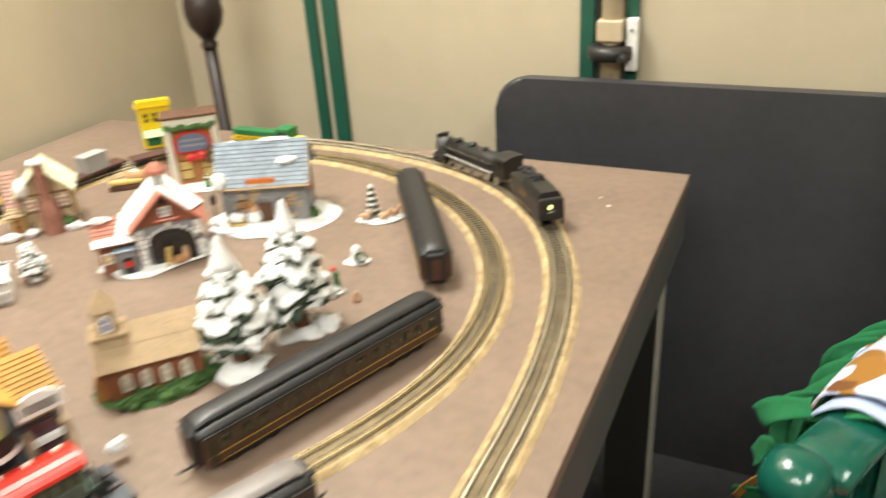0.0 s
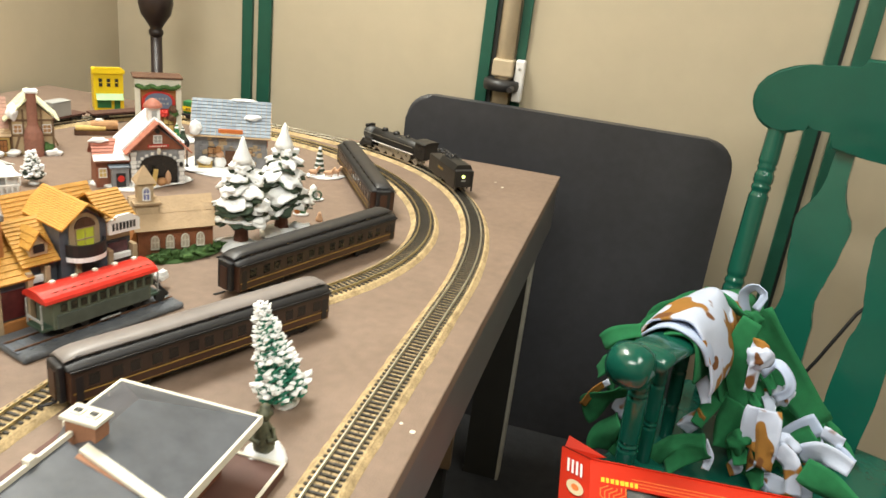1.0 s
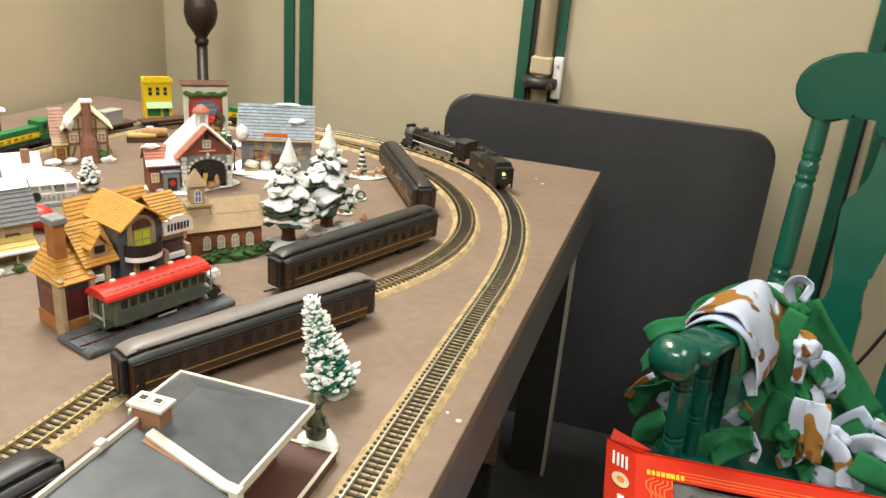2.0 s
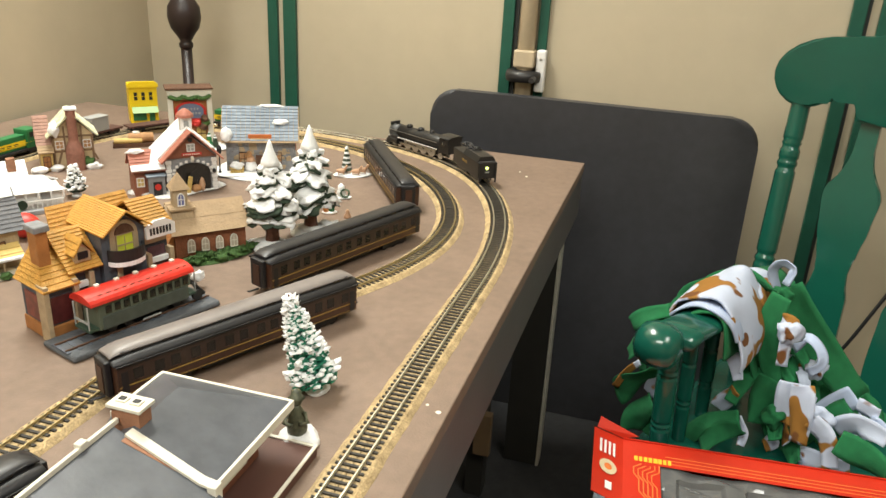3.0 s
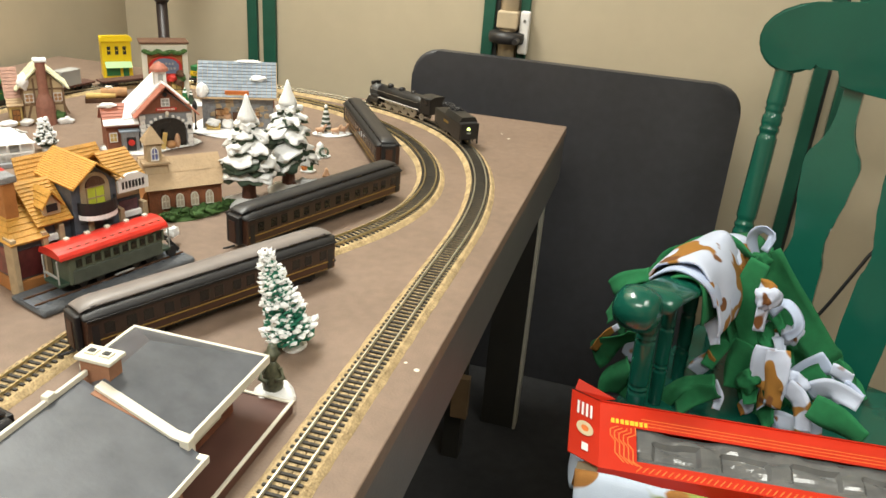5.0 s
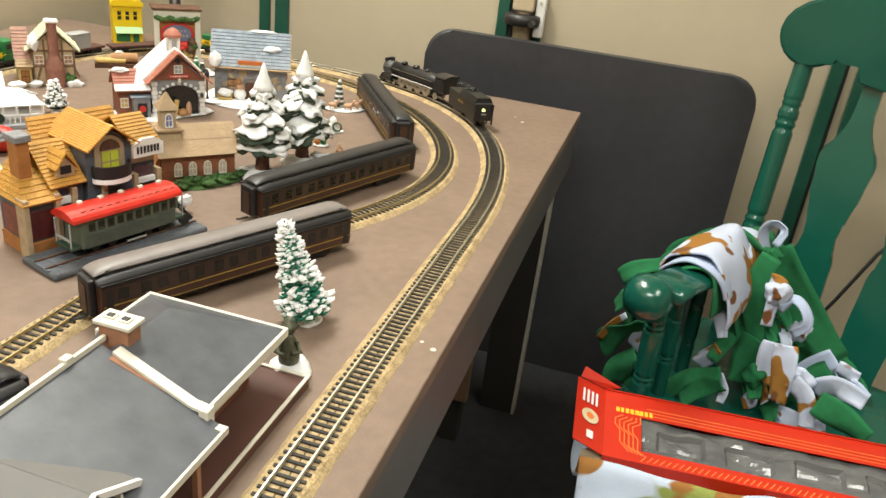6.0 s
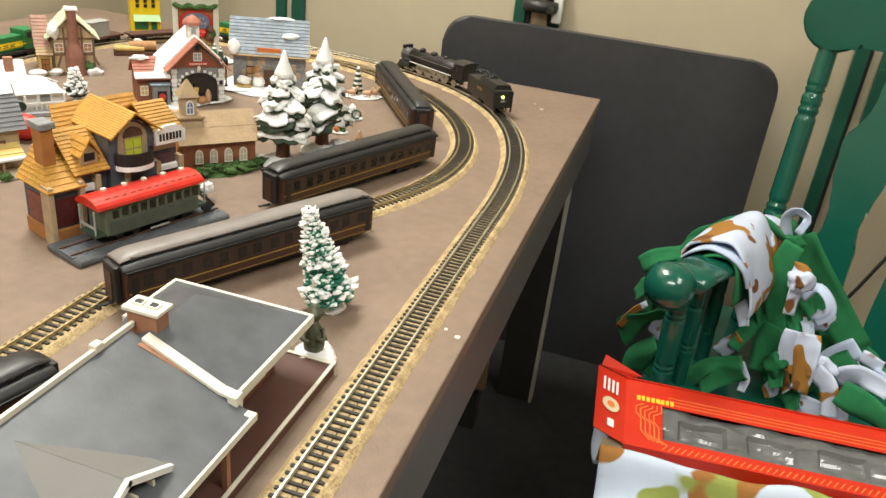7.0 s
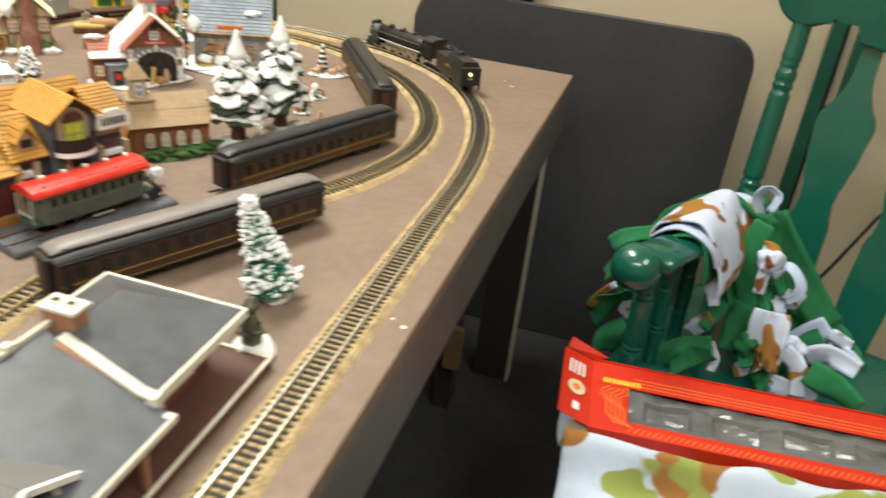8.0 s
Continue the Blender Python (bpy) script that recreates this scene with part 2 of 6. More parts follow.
def prism(outline, y0, y1, bm=None):
    """Outline in x, z pushed along y."""
    bm = bm or bmesh.new()
    a = [bm.verts.new((x, y0, z)) for x, z in outline]
    b = [bm.verts.new((x, y1, z)) for x, z in outline]
    bm.faces.new(a)
    bm.faces.new(b[::-1])
    n = len(outline)
    for i in range(n):
        bm.faces.new((a[i], b[i], b[(i + 1) % n], a[(i + 1) % n]))
    return bm


def slab(p, thick, bm=None):
    """A plate of four corner points, given thickness downward along its normal."""
    bm = bm or bmesh.new()
    p = [Vector(q) for q in p]
    n = (p[1] - p[0]).cross(p[2] - p[0]).normalized()
    if n.z < 0:
        n = -n
    a = [bm.verts.new(q) for q in p]
    b = [bm.verts.new(q - n * thick) for q in p]
    k = len(p)
    bm.faces.new(a)
    bm.faces.new(b[::-1])
    for i in range(k):
        bm.faces.new((a[i], b[i], b[(i + 1) % k], a[(i + 1) % k]))
    return bm


def sweep(path, section, bm=None, close_ends=True):
    """A section in (side, up) along a path of points lying about level."""
    bm = bm or bmesh.new()
    rings = []
    for i, q in enumerate(path):
        t = (path[min(i + 1, len(path) - 1)] - path[max(i - 1, 0)]).normalized()
        s = Vector((t.y, -t.x, 0)).normalized()
        rings.append([bm.verts.new(q + s * a + Vector((0, 0, b))) for a, b in section])
    n = len(section)
    for a, b in zip(rings, rings[1:]):
        for i in range(n):
            bm.faces.new((a[i], b[i], b[(i + 1) % n], a[(i + 1) % n]))
    if close_ends:
        bm.faces.new(rings[0])
        bm.faces.new(rings[-1][::-1])
    return bm


def tube(path, r, seg=10, bm=None, r1=None):
    bm = bm or bmesh.new()
    rings = []
    k = len(path)
    for i, q in enumerate(path):
        t = (path[min(i + 1, k - 1)] - path[max(i - 1, 0)]).normalized()
        u = t.cross(Vector((0.13, 0.21, 0.97))).normalized()
        w = t.cross(u)
        rr = r + ((r1 if r1 is not None else r) - r) * i / max(k - 1, 1)
        rings.append([bm.verts.new(q + rr * (u * math.cos(2 * math.pi * j / seg) + w * math.sin(2 * math.pi * j / seg))) for j in range(seg)])
    for a, b in zip(rings, rings[1:]):
        for j in range(seg):
            bm.faces.new((a[j], a[(j + 1) % seg], b[(j + 1) % seg], b[j]))
    bm.faces.new(rings[0][::-1])
    bm.faces.new(rings[-1])
    return bm


def bezier(p0, p1, p2, p3, n, z):
    out = []
    for i in range(n + 1):
        t = i / n
        a, b, c, d = (1 - t) ** 3, 3 * t * (1 - t) ** 2, 3 * t * t * (1 - t), t ** 3
        out.append(Vector((a * p0[0] + b * p1[0] + c * p2[0] + d * p3[0], a * p0[1] + b * p1[1] + c * p2[1] + d * p3[1], z)))
    return out


T = 0.70  # table top

# ---- room ----
WX0, WX1, WY0, WY1, WH = -1.222, 2.6, -4.6, 0.30, 2.6
tagged(part("floor", cuboid(WX0 - 0.1, WX1 + 0.1, WY0 - 0.1, WY1 + 0.1, -0.1, 0.0), CARPET), "charcoal low-pile office carpet, worn and dull", "floor", kind="structure")
tagged(part("ceiling", cuboid(WX0 - 0.1, WX1 + 0.1, WY0 - 0.1, WY1 + 0.1, WH, WH + 0.1), CEIL), "plain white ceiling over the room", "ceiling", kind="structure")
tagged(part("wall_north", cuboid(WX0 - 0.1, WX1 + 0.1, WY1, WY1 + 0.1, 0, WH), WALL), "beige painted wall panels with green battens", "wall", kind="structure")
tagged(part("wall_west", cuboid(WX0 - 0.1, WX0, WY0, WY1, 0, WH), WALL), "beige painted wall beside the train table", "wall", kind="structure")
tagged(part("wall_east", cuboid(WX1, WX1 + 0.1, WY0, WY1, 0, WH), WALL), "beige painted wall", "wall", kind="structure")
tagged(part("wall_south", cuboid(WX0 - 0.1, WX1 + 0.1, WY0 - 0.1, WY0, 0, WH), WALL), "beige painted wall", "wall", kind="structure")


def batten(x0, x1, name="trim"):
    return tagged(part(name, cuboid(x0, x1, WY1 - 0.012, WY1 - 0.0005, 0, WH, 0.002), TRIM), "dark green upright batten on the beige wall", "trim", group="wall battens", kind="structure")


for x0, x1 in ((-0.860, -0.833), (-0.817, -0.782), (-0.254, -0.227), (-0.169, -0.147), (0.470, 0.498), (0.523, 0.555)):
    batten(x0, x1)
for x0, x1 in ((-0.2265, -0.217), (0.4985, 0.5055)):
    tagged(part("trim", cuboid(x0, x1, WY1 - 0.006, WY1 - 0.0005, 0, WH), TRIMDARK), "dark shadow gap beside a green batten", "trim", kind="structure")

# pipe, clamp and cable cover between the two middle battens
pipe = thing("wall_pipe", pose(-0.191, WY1 - 0.022, 0), "beige painted pipe standing against the wall", "pipe")
part("tube", cone(0.019, 0.019, WH, seg=20), PIPE, pipe, smooth=True)
part("sleeve", cuboid(-0.024, 0.024, -0.024, 0.018, 0.837, 0.876, 0.004), PIPE, pipe)
clamp = thing("pipe_clamp", pose(-0.191, WY1 - 0.03, 0.805), "black clamp ring round the beige wall pipe", "clamp")
part("ring", lathe([(0.024, 0), (0.040, 0.002), (0.042, 0.014), (0.040, 0.024), (0.024, 0.026)], 24), BLACKRUBBER, clamp, smooth=True)
part("bolt", cone(0.006, 0.006, 0.03, pose(0.03, -0.03, 0.012, 90)), BLACKRUBBER, clamp)
outlet = thing("cable_cover", pose(-0.153, WY1 - 0.02, 0.783), "glossy white plastic cable cover on a green batten", "cable cover")
part("cover", cuboid(-0.011, 0.011, -0.014, 0.006, 0, 0.095, 0.004), WHITE, outlet)
part("screw", cone(0.003, 0.003, 0.002, pose(0, -0.014, 0.075, 90)), STEEL, outlet)

# ---- train table ----
table = thing("train_table", pose(0, 0, 0), "brown painted plywood model railway table with a dark apron", "table")
TX0, TY0 = -1.19, -2.44
part("tabletop", cuboid(TX0, 0, TY0, 0, T - 0.018, T, 0.0015), TOP, table)
part("apron", cuboid(-0.021, -0.0015, TY0, -0.002, T - 0.108, T - 0.0185, 0.001), APRON, table, "dark grey-brown side board")
part("apron", cuboid(TX0 + 0.002, -0.0215, -0.022, -0.003, T - 0.108, T - 0.0185), APRON, table)
part("apron", cuboid(TX0 + 0.002, TX0 + 0.021, TY0, -0.0225, T - 0.108, T - 0.0185), APRON, table)
for lx, ly in ((-0.10, -0.055), (-0.10, -1.9), (-1.2, -0.055), (-1.2, -1.9)):
    leg = part("leg", cuboid(lx, lx + 0.074, ly, ly + 0.02, 0.0, T - 0.109, 0.001), LEGDARK, table)
    part("leg_edge", cuboid(lx + 0.0745, lx + 0.081, ly - 0.002, ly + 0.03, 0.0, T - 0.109, 0.001), LEGPALE, leg, "bare pale wooden edge")
    part("leg_back", cuboid(lx, lx + 0.02, ly + 0.021, ly + 0.09, 0.0, T - 0.109), LEGDARK, leg)
part("brace", cuboid(-0.136, -0.102, -0.222, -0.2035, 0.118, 0.215, 0.001), RAWWOOD, table, "bare brown wooden brace")
part("brace_post", cuboid(-0.152, -0.116, -0.203, -0.165, 0.0, T - 0.109), LEGDARK, table)
for cx, cy, r in ((-0.088, -0.151, 0.003), (-0.106, -0.125, 0.0018), (-0.022, -0.94, 0.0018), (-0.009, -0.948, 0.0028)):
    chip = part("paint_fleck", lathe([(r, 0.0), (r * 0.8, 0.0004)], 9), CREAM, table, m=pose(cx, cy, T + 0.0001, 0, 0, 40 * r * 1000))

# ---- tracks ----
P_OUT = [Vector((-0.049, -2.40 + 0.02 * i, T)) for i in range(85)] + bezier((-0.049, -0.70), (-0.041, -0.222), (-0.255, -0.041), (-0.612, -0.029), 60, T) + \
    bezier((-0.612, -0.029), (-0.792, -0.024), (-0.906, -0.107), (-0.941, -0.385), 24, T)[1:] + [Vector((-0.943 - 0.001 * i, -0.405 - 0.04 * i, T)) for i in range(30)]
P_IN = [Vector((-0.309, -2.40 + 0.02 * i, T)) for i in range(69)] + bezier((-0.309, -1.020), (-0.303, -0.890), (-0.140, -0.735), (-0.137, -0.549), 26, T) + \
    bezier((-0.137, -0.549), (-0.130, -0.320), (-0.345, -0.095), (-0.616, -0.096), 36, T)[1:] + [Vector((-0.636 - 0.02 * i, -0.0955, T)) for i in range(8)]


def along(path, step):
    """Points and headings at even steps of a path."""
    out, need = [], 0.0
    for a, b in zip(path, path[1:]):
        d = (b - a).length
        h = math.degrees(math.atan2(b.y - a.y, b.x - a.x))
        while need <= d:
            out.append((a + (b - a) * (need / d), h))
            need += step
        need -= d
    return out


TIE_MESH = bpy.data.meshes.new("tie")
_b = cuboid(-0.0013, 0.0013, -0.0138, 0.0138, 0, 0.0016)
_b.to_mesh(TIE_MESH)
_b.free()
TIE_MESH.materials.append(TIE)


def railway(path, label, rail_material, near):
    tr = thing("model_track", Matrix(), label, "model track", group="model railway tracks")
    bed = [Vector(p) for p in path]
    rng = random.Random(5)
    bm = bmesh.new()
    for side in (1, -1):
        sec = [(side * 0.0005, 0.0002), (side * 0.0005, 0.0046), (side * 0.0162, 0.0048), (side * 0.0174, 0.0040), (side * 0.0215, 0.0002)]
        fine = []
        for a, b in zip(bed, bed[1:]):
            fine += [a, (a + b) / 2]
        fine.append(bed[-1])
        n0 = len(bm.verts)
        sweep(fine, sec, bm)
        bm.verts.ensure_lookup_table()
        for v in bm.verts[n0:]:
            if v.co.z < T + 0.0044:
                v.co.x += rng.uniform(-1, 1) * 0.0005
                v.co.y += rng.uniform(-1, 1) * 0.0005
    part("roadbed", bm, CORK, tr, "crumbly tan cork roadbed")
    rest = bmesh.new()
    k = 0
    for p, h in along(path, 0.0074):
        m = Matrix.Translation(p + Vector((0, 0, 0.0047))) @ pose(0, 0, 0, 0, 0, h)
        if near(p) and k < 300:
            share("tie", TIE_MESH, tr, m)
            k += 1
        else:
            n0 = len(rest.verts)
            g = bmesh.ops.create_cube(rest, size=1.0)
            bmesh.ops.transform(rest, matrix=m @ Matrix.Translation((0, 0, 0.0009)) @ Matrix.Diagonal((0.0026, 0.0276, 0.0016, 1)), verts=g["verts"])
    tagged(part("tie_bed", rest, TIE, tr), kind="stuff")
    for side in (1, -1):
        off = side * 0.0086
        sec = [(off - 0.0012, 0.0066), (off + 0.0012, 0.0066), (off + 0.0005, 0.0071), (off + 0.0007, 0.0088), (off - 0.0007, 0.0088), (off - 0.0005, 0.0071)]
        part("rail", sweep(bed, sec), rail_material, tr, "dull nickel rail")
    return tr


railway(P_OUT, "outer model railway track on tan cork roadbed", RAIL, lambda p: p.x > -0.35 and p.y > -1.35)
railway(P_IN, "inner model railway track on tan cork roadbed", RAILBRASS, lambda p: p.x > -0.5 and p.y > -1.3)

# ---- trains ----


def roof_section(w, h):
    return [(w * math.cos(a), h * math.sin(a)) for a in [math.pi * i / 10 for i in range(11)]]


def passenger_car(m, label, roof_mat=CARROOF, group="passenger cars"):
    car = thing("passenger_car", m, label, "model train car", group=group)
    L2, W2 = 0.131, 0.0175
    part("body", cuboid(-L2, L2, -W2, W2, 0.011, 0.0405, 0.0012), CARSIDERED, car)
    # lower deck, clerestory wall and raised crown, all rounded down at the ends
    deck = [(W2 + 0.0012, 0.0407), (W2 + 0.0012, 0.0422), (W2 - 0.0005, 0.0445), (W2 - 0.0035, 0.0463), (W2 - 0.0065, 0.0470)]
    crown = [(W2 - 0.0058, 0.0488), (W2 - 0.0062, 0.0498), (W2 - 0.0085, 0.0514), (0.0052, 0.0524), (0.0, 0.0527)]

    def shell(half, drop):
        sec = half + [(-y, z) for y, z in reversed(half) if y > 0]
        b = bmesh.new()
        rows = []
        for k in range(23):
            f = -1 + 2 * k / 22
            x = (L2 + 0.001) * (math.copysign(1 - (1 - abs(f)) ** 2.2, f))
            e = max(0.0, abs(x) - (L2 - 0.017)) / 0.018
            rows.append([b.verts.new((x, y * (1 - 0.10 * e ** 3), z - (z - sec[0][1]) * drop * e * e - (0.0022 * e ** 3 if drop > 0.5 else 0))) for y, z in sec])
        for p, q in zip(rows, rows[1:]):
            for j in range(len(sec)):
                j2 = (j + 1) % len(sec)
                b.faces.new((p[j], q[j], q[j2], p[j2]))
        b.faces.new(rows[0][::-1])
        b.faces.new(rows[-1])
        bmesh.ops.recalc_face_normals(b, faces=b.faces[:])
        return b

    roof = part("roof", shell(deck, 0.35), CARBLACK, car, "glossy dark lower roof", smooth=True)
    part("clerestory", cuboid(-L2 + 0.008, L2 - 0.008, -W2 + 0.0062, W2 - 0.0062, 0.0455, 0.0500, 0.0004), CARBLACK, roof)
    part("crown", shell(crown, 0.55), roof_mat, roof, "smooth raised roof crown", smooth=True)
    part("gutter", cuboid(-L2, L2, -W2 - 0.0022, -W2 - 0.0010, 0.0400, 0.0416), CARBLACK, roof)
    part("gutter", cuboid(-L2, L2, W2 + 0.0010, W2 + 0.0022, 0.0400, 0.0416), CARBLACK, roof)
    for i in range(9):
        for s in (-1, 1):
            part("vent", cuboid(-0.005, 0.005, -0.0004, 0.0004, 0, 0.0022, 0.0003), CARGLASS, roof, m=pose(-0.108 + 0.027 * i, s * (W2 - 0.0060), 0.0470))
    for s in (-1, 1):
        part("window_band", cuboid(-L2 + 0.001, L2 - 0.001, s * W2 - 0.0004, s * W2 + 0.0004, 0.0225, 0.0385), CARSIDE, car)
        part("stripe", cuboid(-L2 + 0.002, L2 - 0.002, s * W2 - 0.0006, s * W2 + 0.0006, 0.0202, 0.0212), GOLD, car, "thin gold stripe")
        part("stripe", cuboid(-L2 + 0.002, L2 - 0.002, s * W2 - 0.0006, s * W2 + 0.0006, 0.0128, 0.0132), GOLD, car)
        for i in range(14):
            wx = -0.112 + i * 0.01725 + (0.002 if i % 2 else 0)
            w = part("window", cuboid(wx - 0.0045, wx + 0.0045, s * (W2 + 0.0003) - 0.0003, s * (W2 + 0.0003) + 0.0003, 0.0245, 0.0350), CARGLASS, car)
            part("window_frame", cuboid(wx - 0.0052, wx + 0.0052, s * (W2 + 0.0005) - 0.0004, s * (W2 + 0.0005) + 0.0004, 0.0235, 0.0245), CARSIDERED, w)
        for ex in (-1, 1):
            part("side_door", cuboid(ex * 0.124 - 0.003, ex * 0.124 + 0.003, s * (W2 + 0.0003) - 0.0004, s * (W2 + 0.0003) + 0.0004, 0.013, 0.035), CARBLACK, car)
    part("underframe", cuboid(-0.05, 0.05, -0.012, 0.012, 0.0055, 0.0105, 0.001), CARBLACK, car)
    for ex in (-1, 1):
        d = part("vestibule", cuboid(ex * (L2 + 0.003) - 0.003, ex * (L2 + 0.003) + 0.003, -0.0105, 0.0105, 0.011, 0.044, 0.0015), CARBLACK, car)
        part("end_door", cuboid(ex * (L2 + 0.0064) - 0.0004, ex * (L2 + 0.0064) + 0.0004, -0.005, 0.005, 0.013, 0.038), CARSIDERED, d)
        truck = part("truck", cuboid(ex * 0.085 - 0.024, ex * 0.085 + 0.024, -0.0125, 0.0125, 0.0035, 0.0085, 0.001), CARBLACK, car)
        for k in (-0.018, 0, 0.018):
            bm = cone(0.0052, 0.0052, 0.0028, pose(ex * 0.085 + k, -0.0075, 0.0052, 90), 14)
            cone(0.0052, 0.0052, 0.0028, pose(ex * 0.085 + k, 0.0103, 0.0052, 90), 14, bm)
            part("wheelset", bm, CARBLACK, truck)
        part("coupler", tube([Vector((ex * (L2 + 0.004), 0, 0.008)), Vector((ex * (L2 + 0.016), 0.001, 0.008)), Vector((ex * (L2 + 0.017), 0.003, 0.008))], 0.0012, 6), CARBLACK, car)
    return car


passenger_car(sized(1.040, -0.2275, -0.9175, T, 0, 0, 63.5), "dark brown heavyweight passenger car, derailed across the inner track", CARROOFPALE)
passenger_car(sized(1.040, -0.2310, -0.6600, T, 0, 0, 69.3), "dark brown heavyweight passenger car standing off the rails")
passenger_car(sized(1.040, -0.2944, -0.3255, T, 0, 0, -57.0), "tuscan brown passenger car with grey roof, off the rails")
passenger_car(sized(1.040, -0.2620, -1.3170, T + 0.0088, 0, 0, 77), "dark passenger car on the inner track beside the depot")


def at_curve(t):
    q = bezier((-0.049, -0.70), (-0.041, -0.222), (-0.255, -0.041), (-0.612, -0.029), 200, T)
    i = int(t * 200)
    d = q[i + 1] - q[i - 1]
    return q[i], math.degrees(math.atan2(d.y, d.x))


RH = 0.0088


def wheel(r, w, m, parent, spokes=8):
    bm = lathe([(r * 0.8, -w / 2), (r, -w / 2), (r, w / 2), (r * 0.8, w / 2), (r * 0.8, w * 0.2), (r * 0.8, -w * 0.2)], 24)
    tyre = part("wheel", bm, STEEL, parent, "bright steel tyre", m=m)
    bm = cone(r * 0.22, r * 0.22, w, pose(0, 0, -w / 2), 12)
    for i in range(spokes):
        cuboid(0.0, r * 0.85, -r * 0.05, r * 0.05, -w * 0.2, w * 0.2, bm=bm)
        bmesh.ops.rotate(bm, cent=(0, 0, 0), matrix=Matrix.Rotation(2 * math.pi / spokes, 3, "Z"), verts=bm.verts)
    part("spokes", bm, LOCO, tyre)
    return tyre


def locomotive(m):
    lo = thing("steam_locomotive", m, "black model steam locomotive with white running-board edge on track", "model locomotive")
    R90 = pose(0, 0, 0, 0, 90, 0)
    bm = lathe([(0.0150, -0.060), (0.0160, -0.058), (0.0165, -0.02), (0.0150, 0.03), (0.0148, 0.068)], 24, m=pose(0.0, 0, 0.036, 0, 90, 0))
    part("boiler", bm, LOCO, lo, smooth=True)
    part("smokebox", lathe([(0.0150, 0), (0.0152, 0.020), (0.0140, 0.024), (0.006, 0.026)], 24, m=pose(0.068, 0, 0.036, 0, 90, 0)), LOCOGREY, lo, "grey smokebox", smooth=True)
    part("chimney", lathe([(0.0050, 0), (0.0044, 0.003), (0.0045, 0.006), (0.0054, 0.0075), (0.0038, 0.0078)], 14, m=pose(0.081, 0, 0.049)), LOCO, lo)
    part("feedwater_heater", cuboid(0.086, 0.093, -0.011, 0.011, 0.0475, 0.0545, 0.002), LOCO, lo)
    for dx, r in ((0.045, 0.0062), (0.012, 0.0068), (-0.02, 0.005)):
        part("dome", lathe([(r, 0), (r * 0.97, 0.004), (r * 0.75, 0.0062), (r * 0.2, 0.0072)], 14, m=pose(dx, 0, 0.0495)), LOCO, lo, smooth=True)
    for s in (-1, 1):
        part("running_board", cuboid(-0.055, 0.088, s * 0.0165 - 0.002, s * 0.0165 + 0.002, 0.0285, 0.0297), LOCO, lo)
        part("white_edge", cuboid(-0.055, 0.088, s * 0.0188 - 0.0003, s * 0.0188 + 0.0003, 0.0284, 0.0300), WHITE, lo, "white painted edge")
        part("handrail", tube([Vector((-0.05, s * 0.0168, 0.041)), Vector((0.088, s * 0.0160, 0.041))], 0.0005, 6), STEEL, lo)
        for i, wx in enumerate((-0.031, -0.008, 0.015, 0.038)):
            wheel(0.0112, 0.003, pose(wx, s * 0.0098, RH + 0.0112, 90), lo)
        for wx in (0.062, 0.078):
            wheel(0.0056, 0.0025, pose(wx, s * 0.0098, RH + 0.0056, 90), lo, 6)
        wheel(0.0060, 0.0025, pose(-0.056, s * 0.0098, RH + 0.0060, 90), lo, 6)
        part("cylinder", cone(0.0068, 0.0068, 0.022, pose(0.060, s * 0.0145, 0.021, 0, 90, 0), 14), LOCO, lo)
        part("valve_chest", cone(0.0042, 0.0042, 0.022, pose(0.060, s * 0.0155, 0.0295 - 0.0005, 0, 90, 0), 12), LOCO, lo)
        part("side_rod", cuboid(-0.033, 0.042, s * 0.0128 - 0.0006, s * 0.0128 + 0.0006, RH + 0.0075, RH + 0.0098), STEEL, lo, "steel rod")
        part("main_rod", cuboid(0.012, 0.062, s * 0.0143 - 0.0006, s * 0.0143 + 0.0006, RH + 0.0090, RH + 0.0108), STEEL, lo)
    part("frame", cuboid(-0.060, 0.085, -0.0075, 0.0075, 0.0145, 0.0240, 0.001), LOCO, lo)
    cab = part("cab", cuboid(-0.085, -0.058, -0.018, 0.018, 0.024, 0.0535, 0.0015), LOCO, lo)
    part("cab_roof", prism([(-0.0200, 0.0530)] + [(0.0200 * -math.cos(math.pi * i / 8), 0.0530 + 0.0045 * math.sin(math.pi * i / 8)) for i in range(9)], 0, 0.031), LOCO, cab, m=pose(-0.0565, 0, 0.0004, 0, 0, 90))
    for s in (-1, 1):
        part("cab_window", cuboid(-0.078, -0.066, s * 0.0181 - 0.0003, s * 0.0181 + 0.0003, 0.040, 0.049), GLASSDARK, cab)
    part("pilot", prism([(0.088, 0.010), (0.104, 0.0105), (0.094, 0.026), (0.088, 0.026)], -0.0135, 0.0135), LOCO, lo)
    part("headlight", cone(0.0034, 0.0034, 0.004, pose(0.0935, 0, 0.0405, 0, 90, 0), 12), STEEL, lo)
    return lo


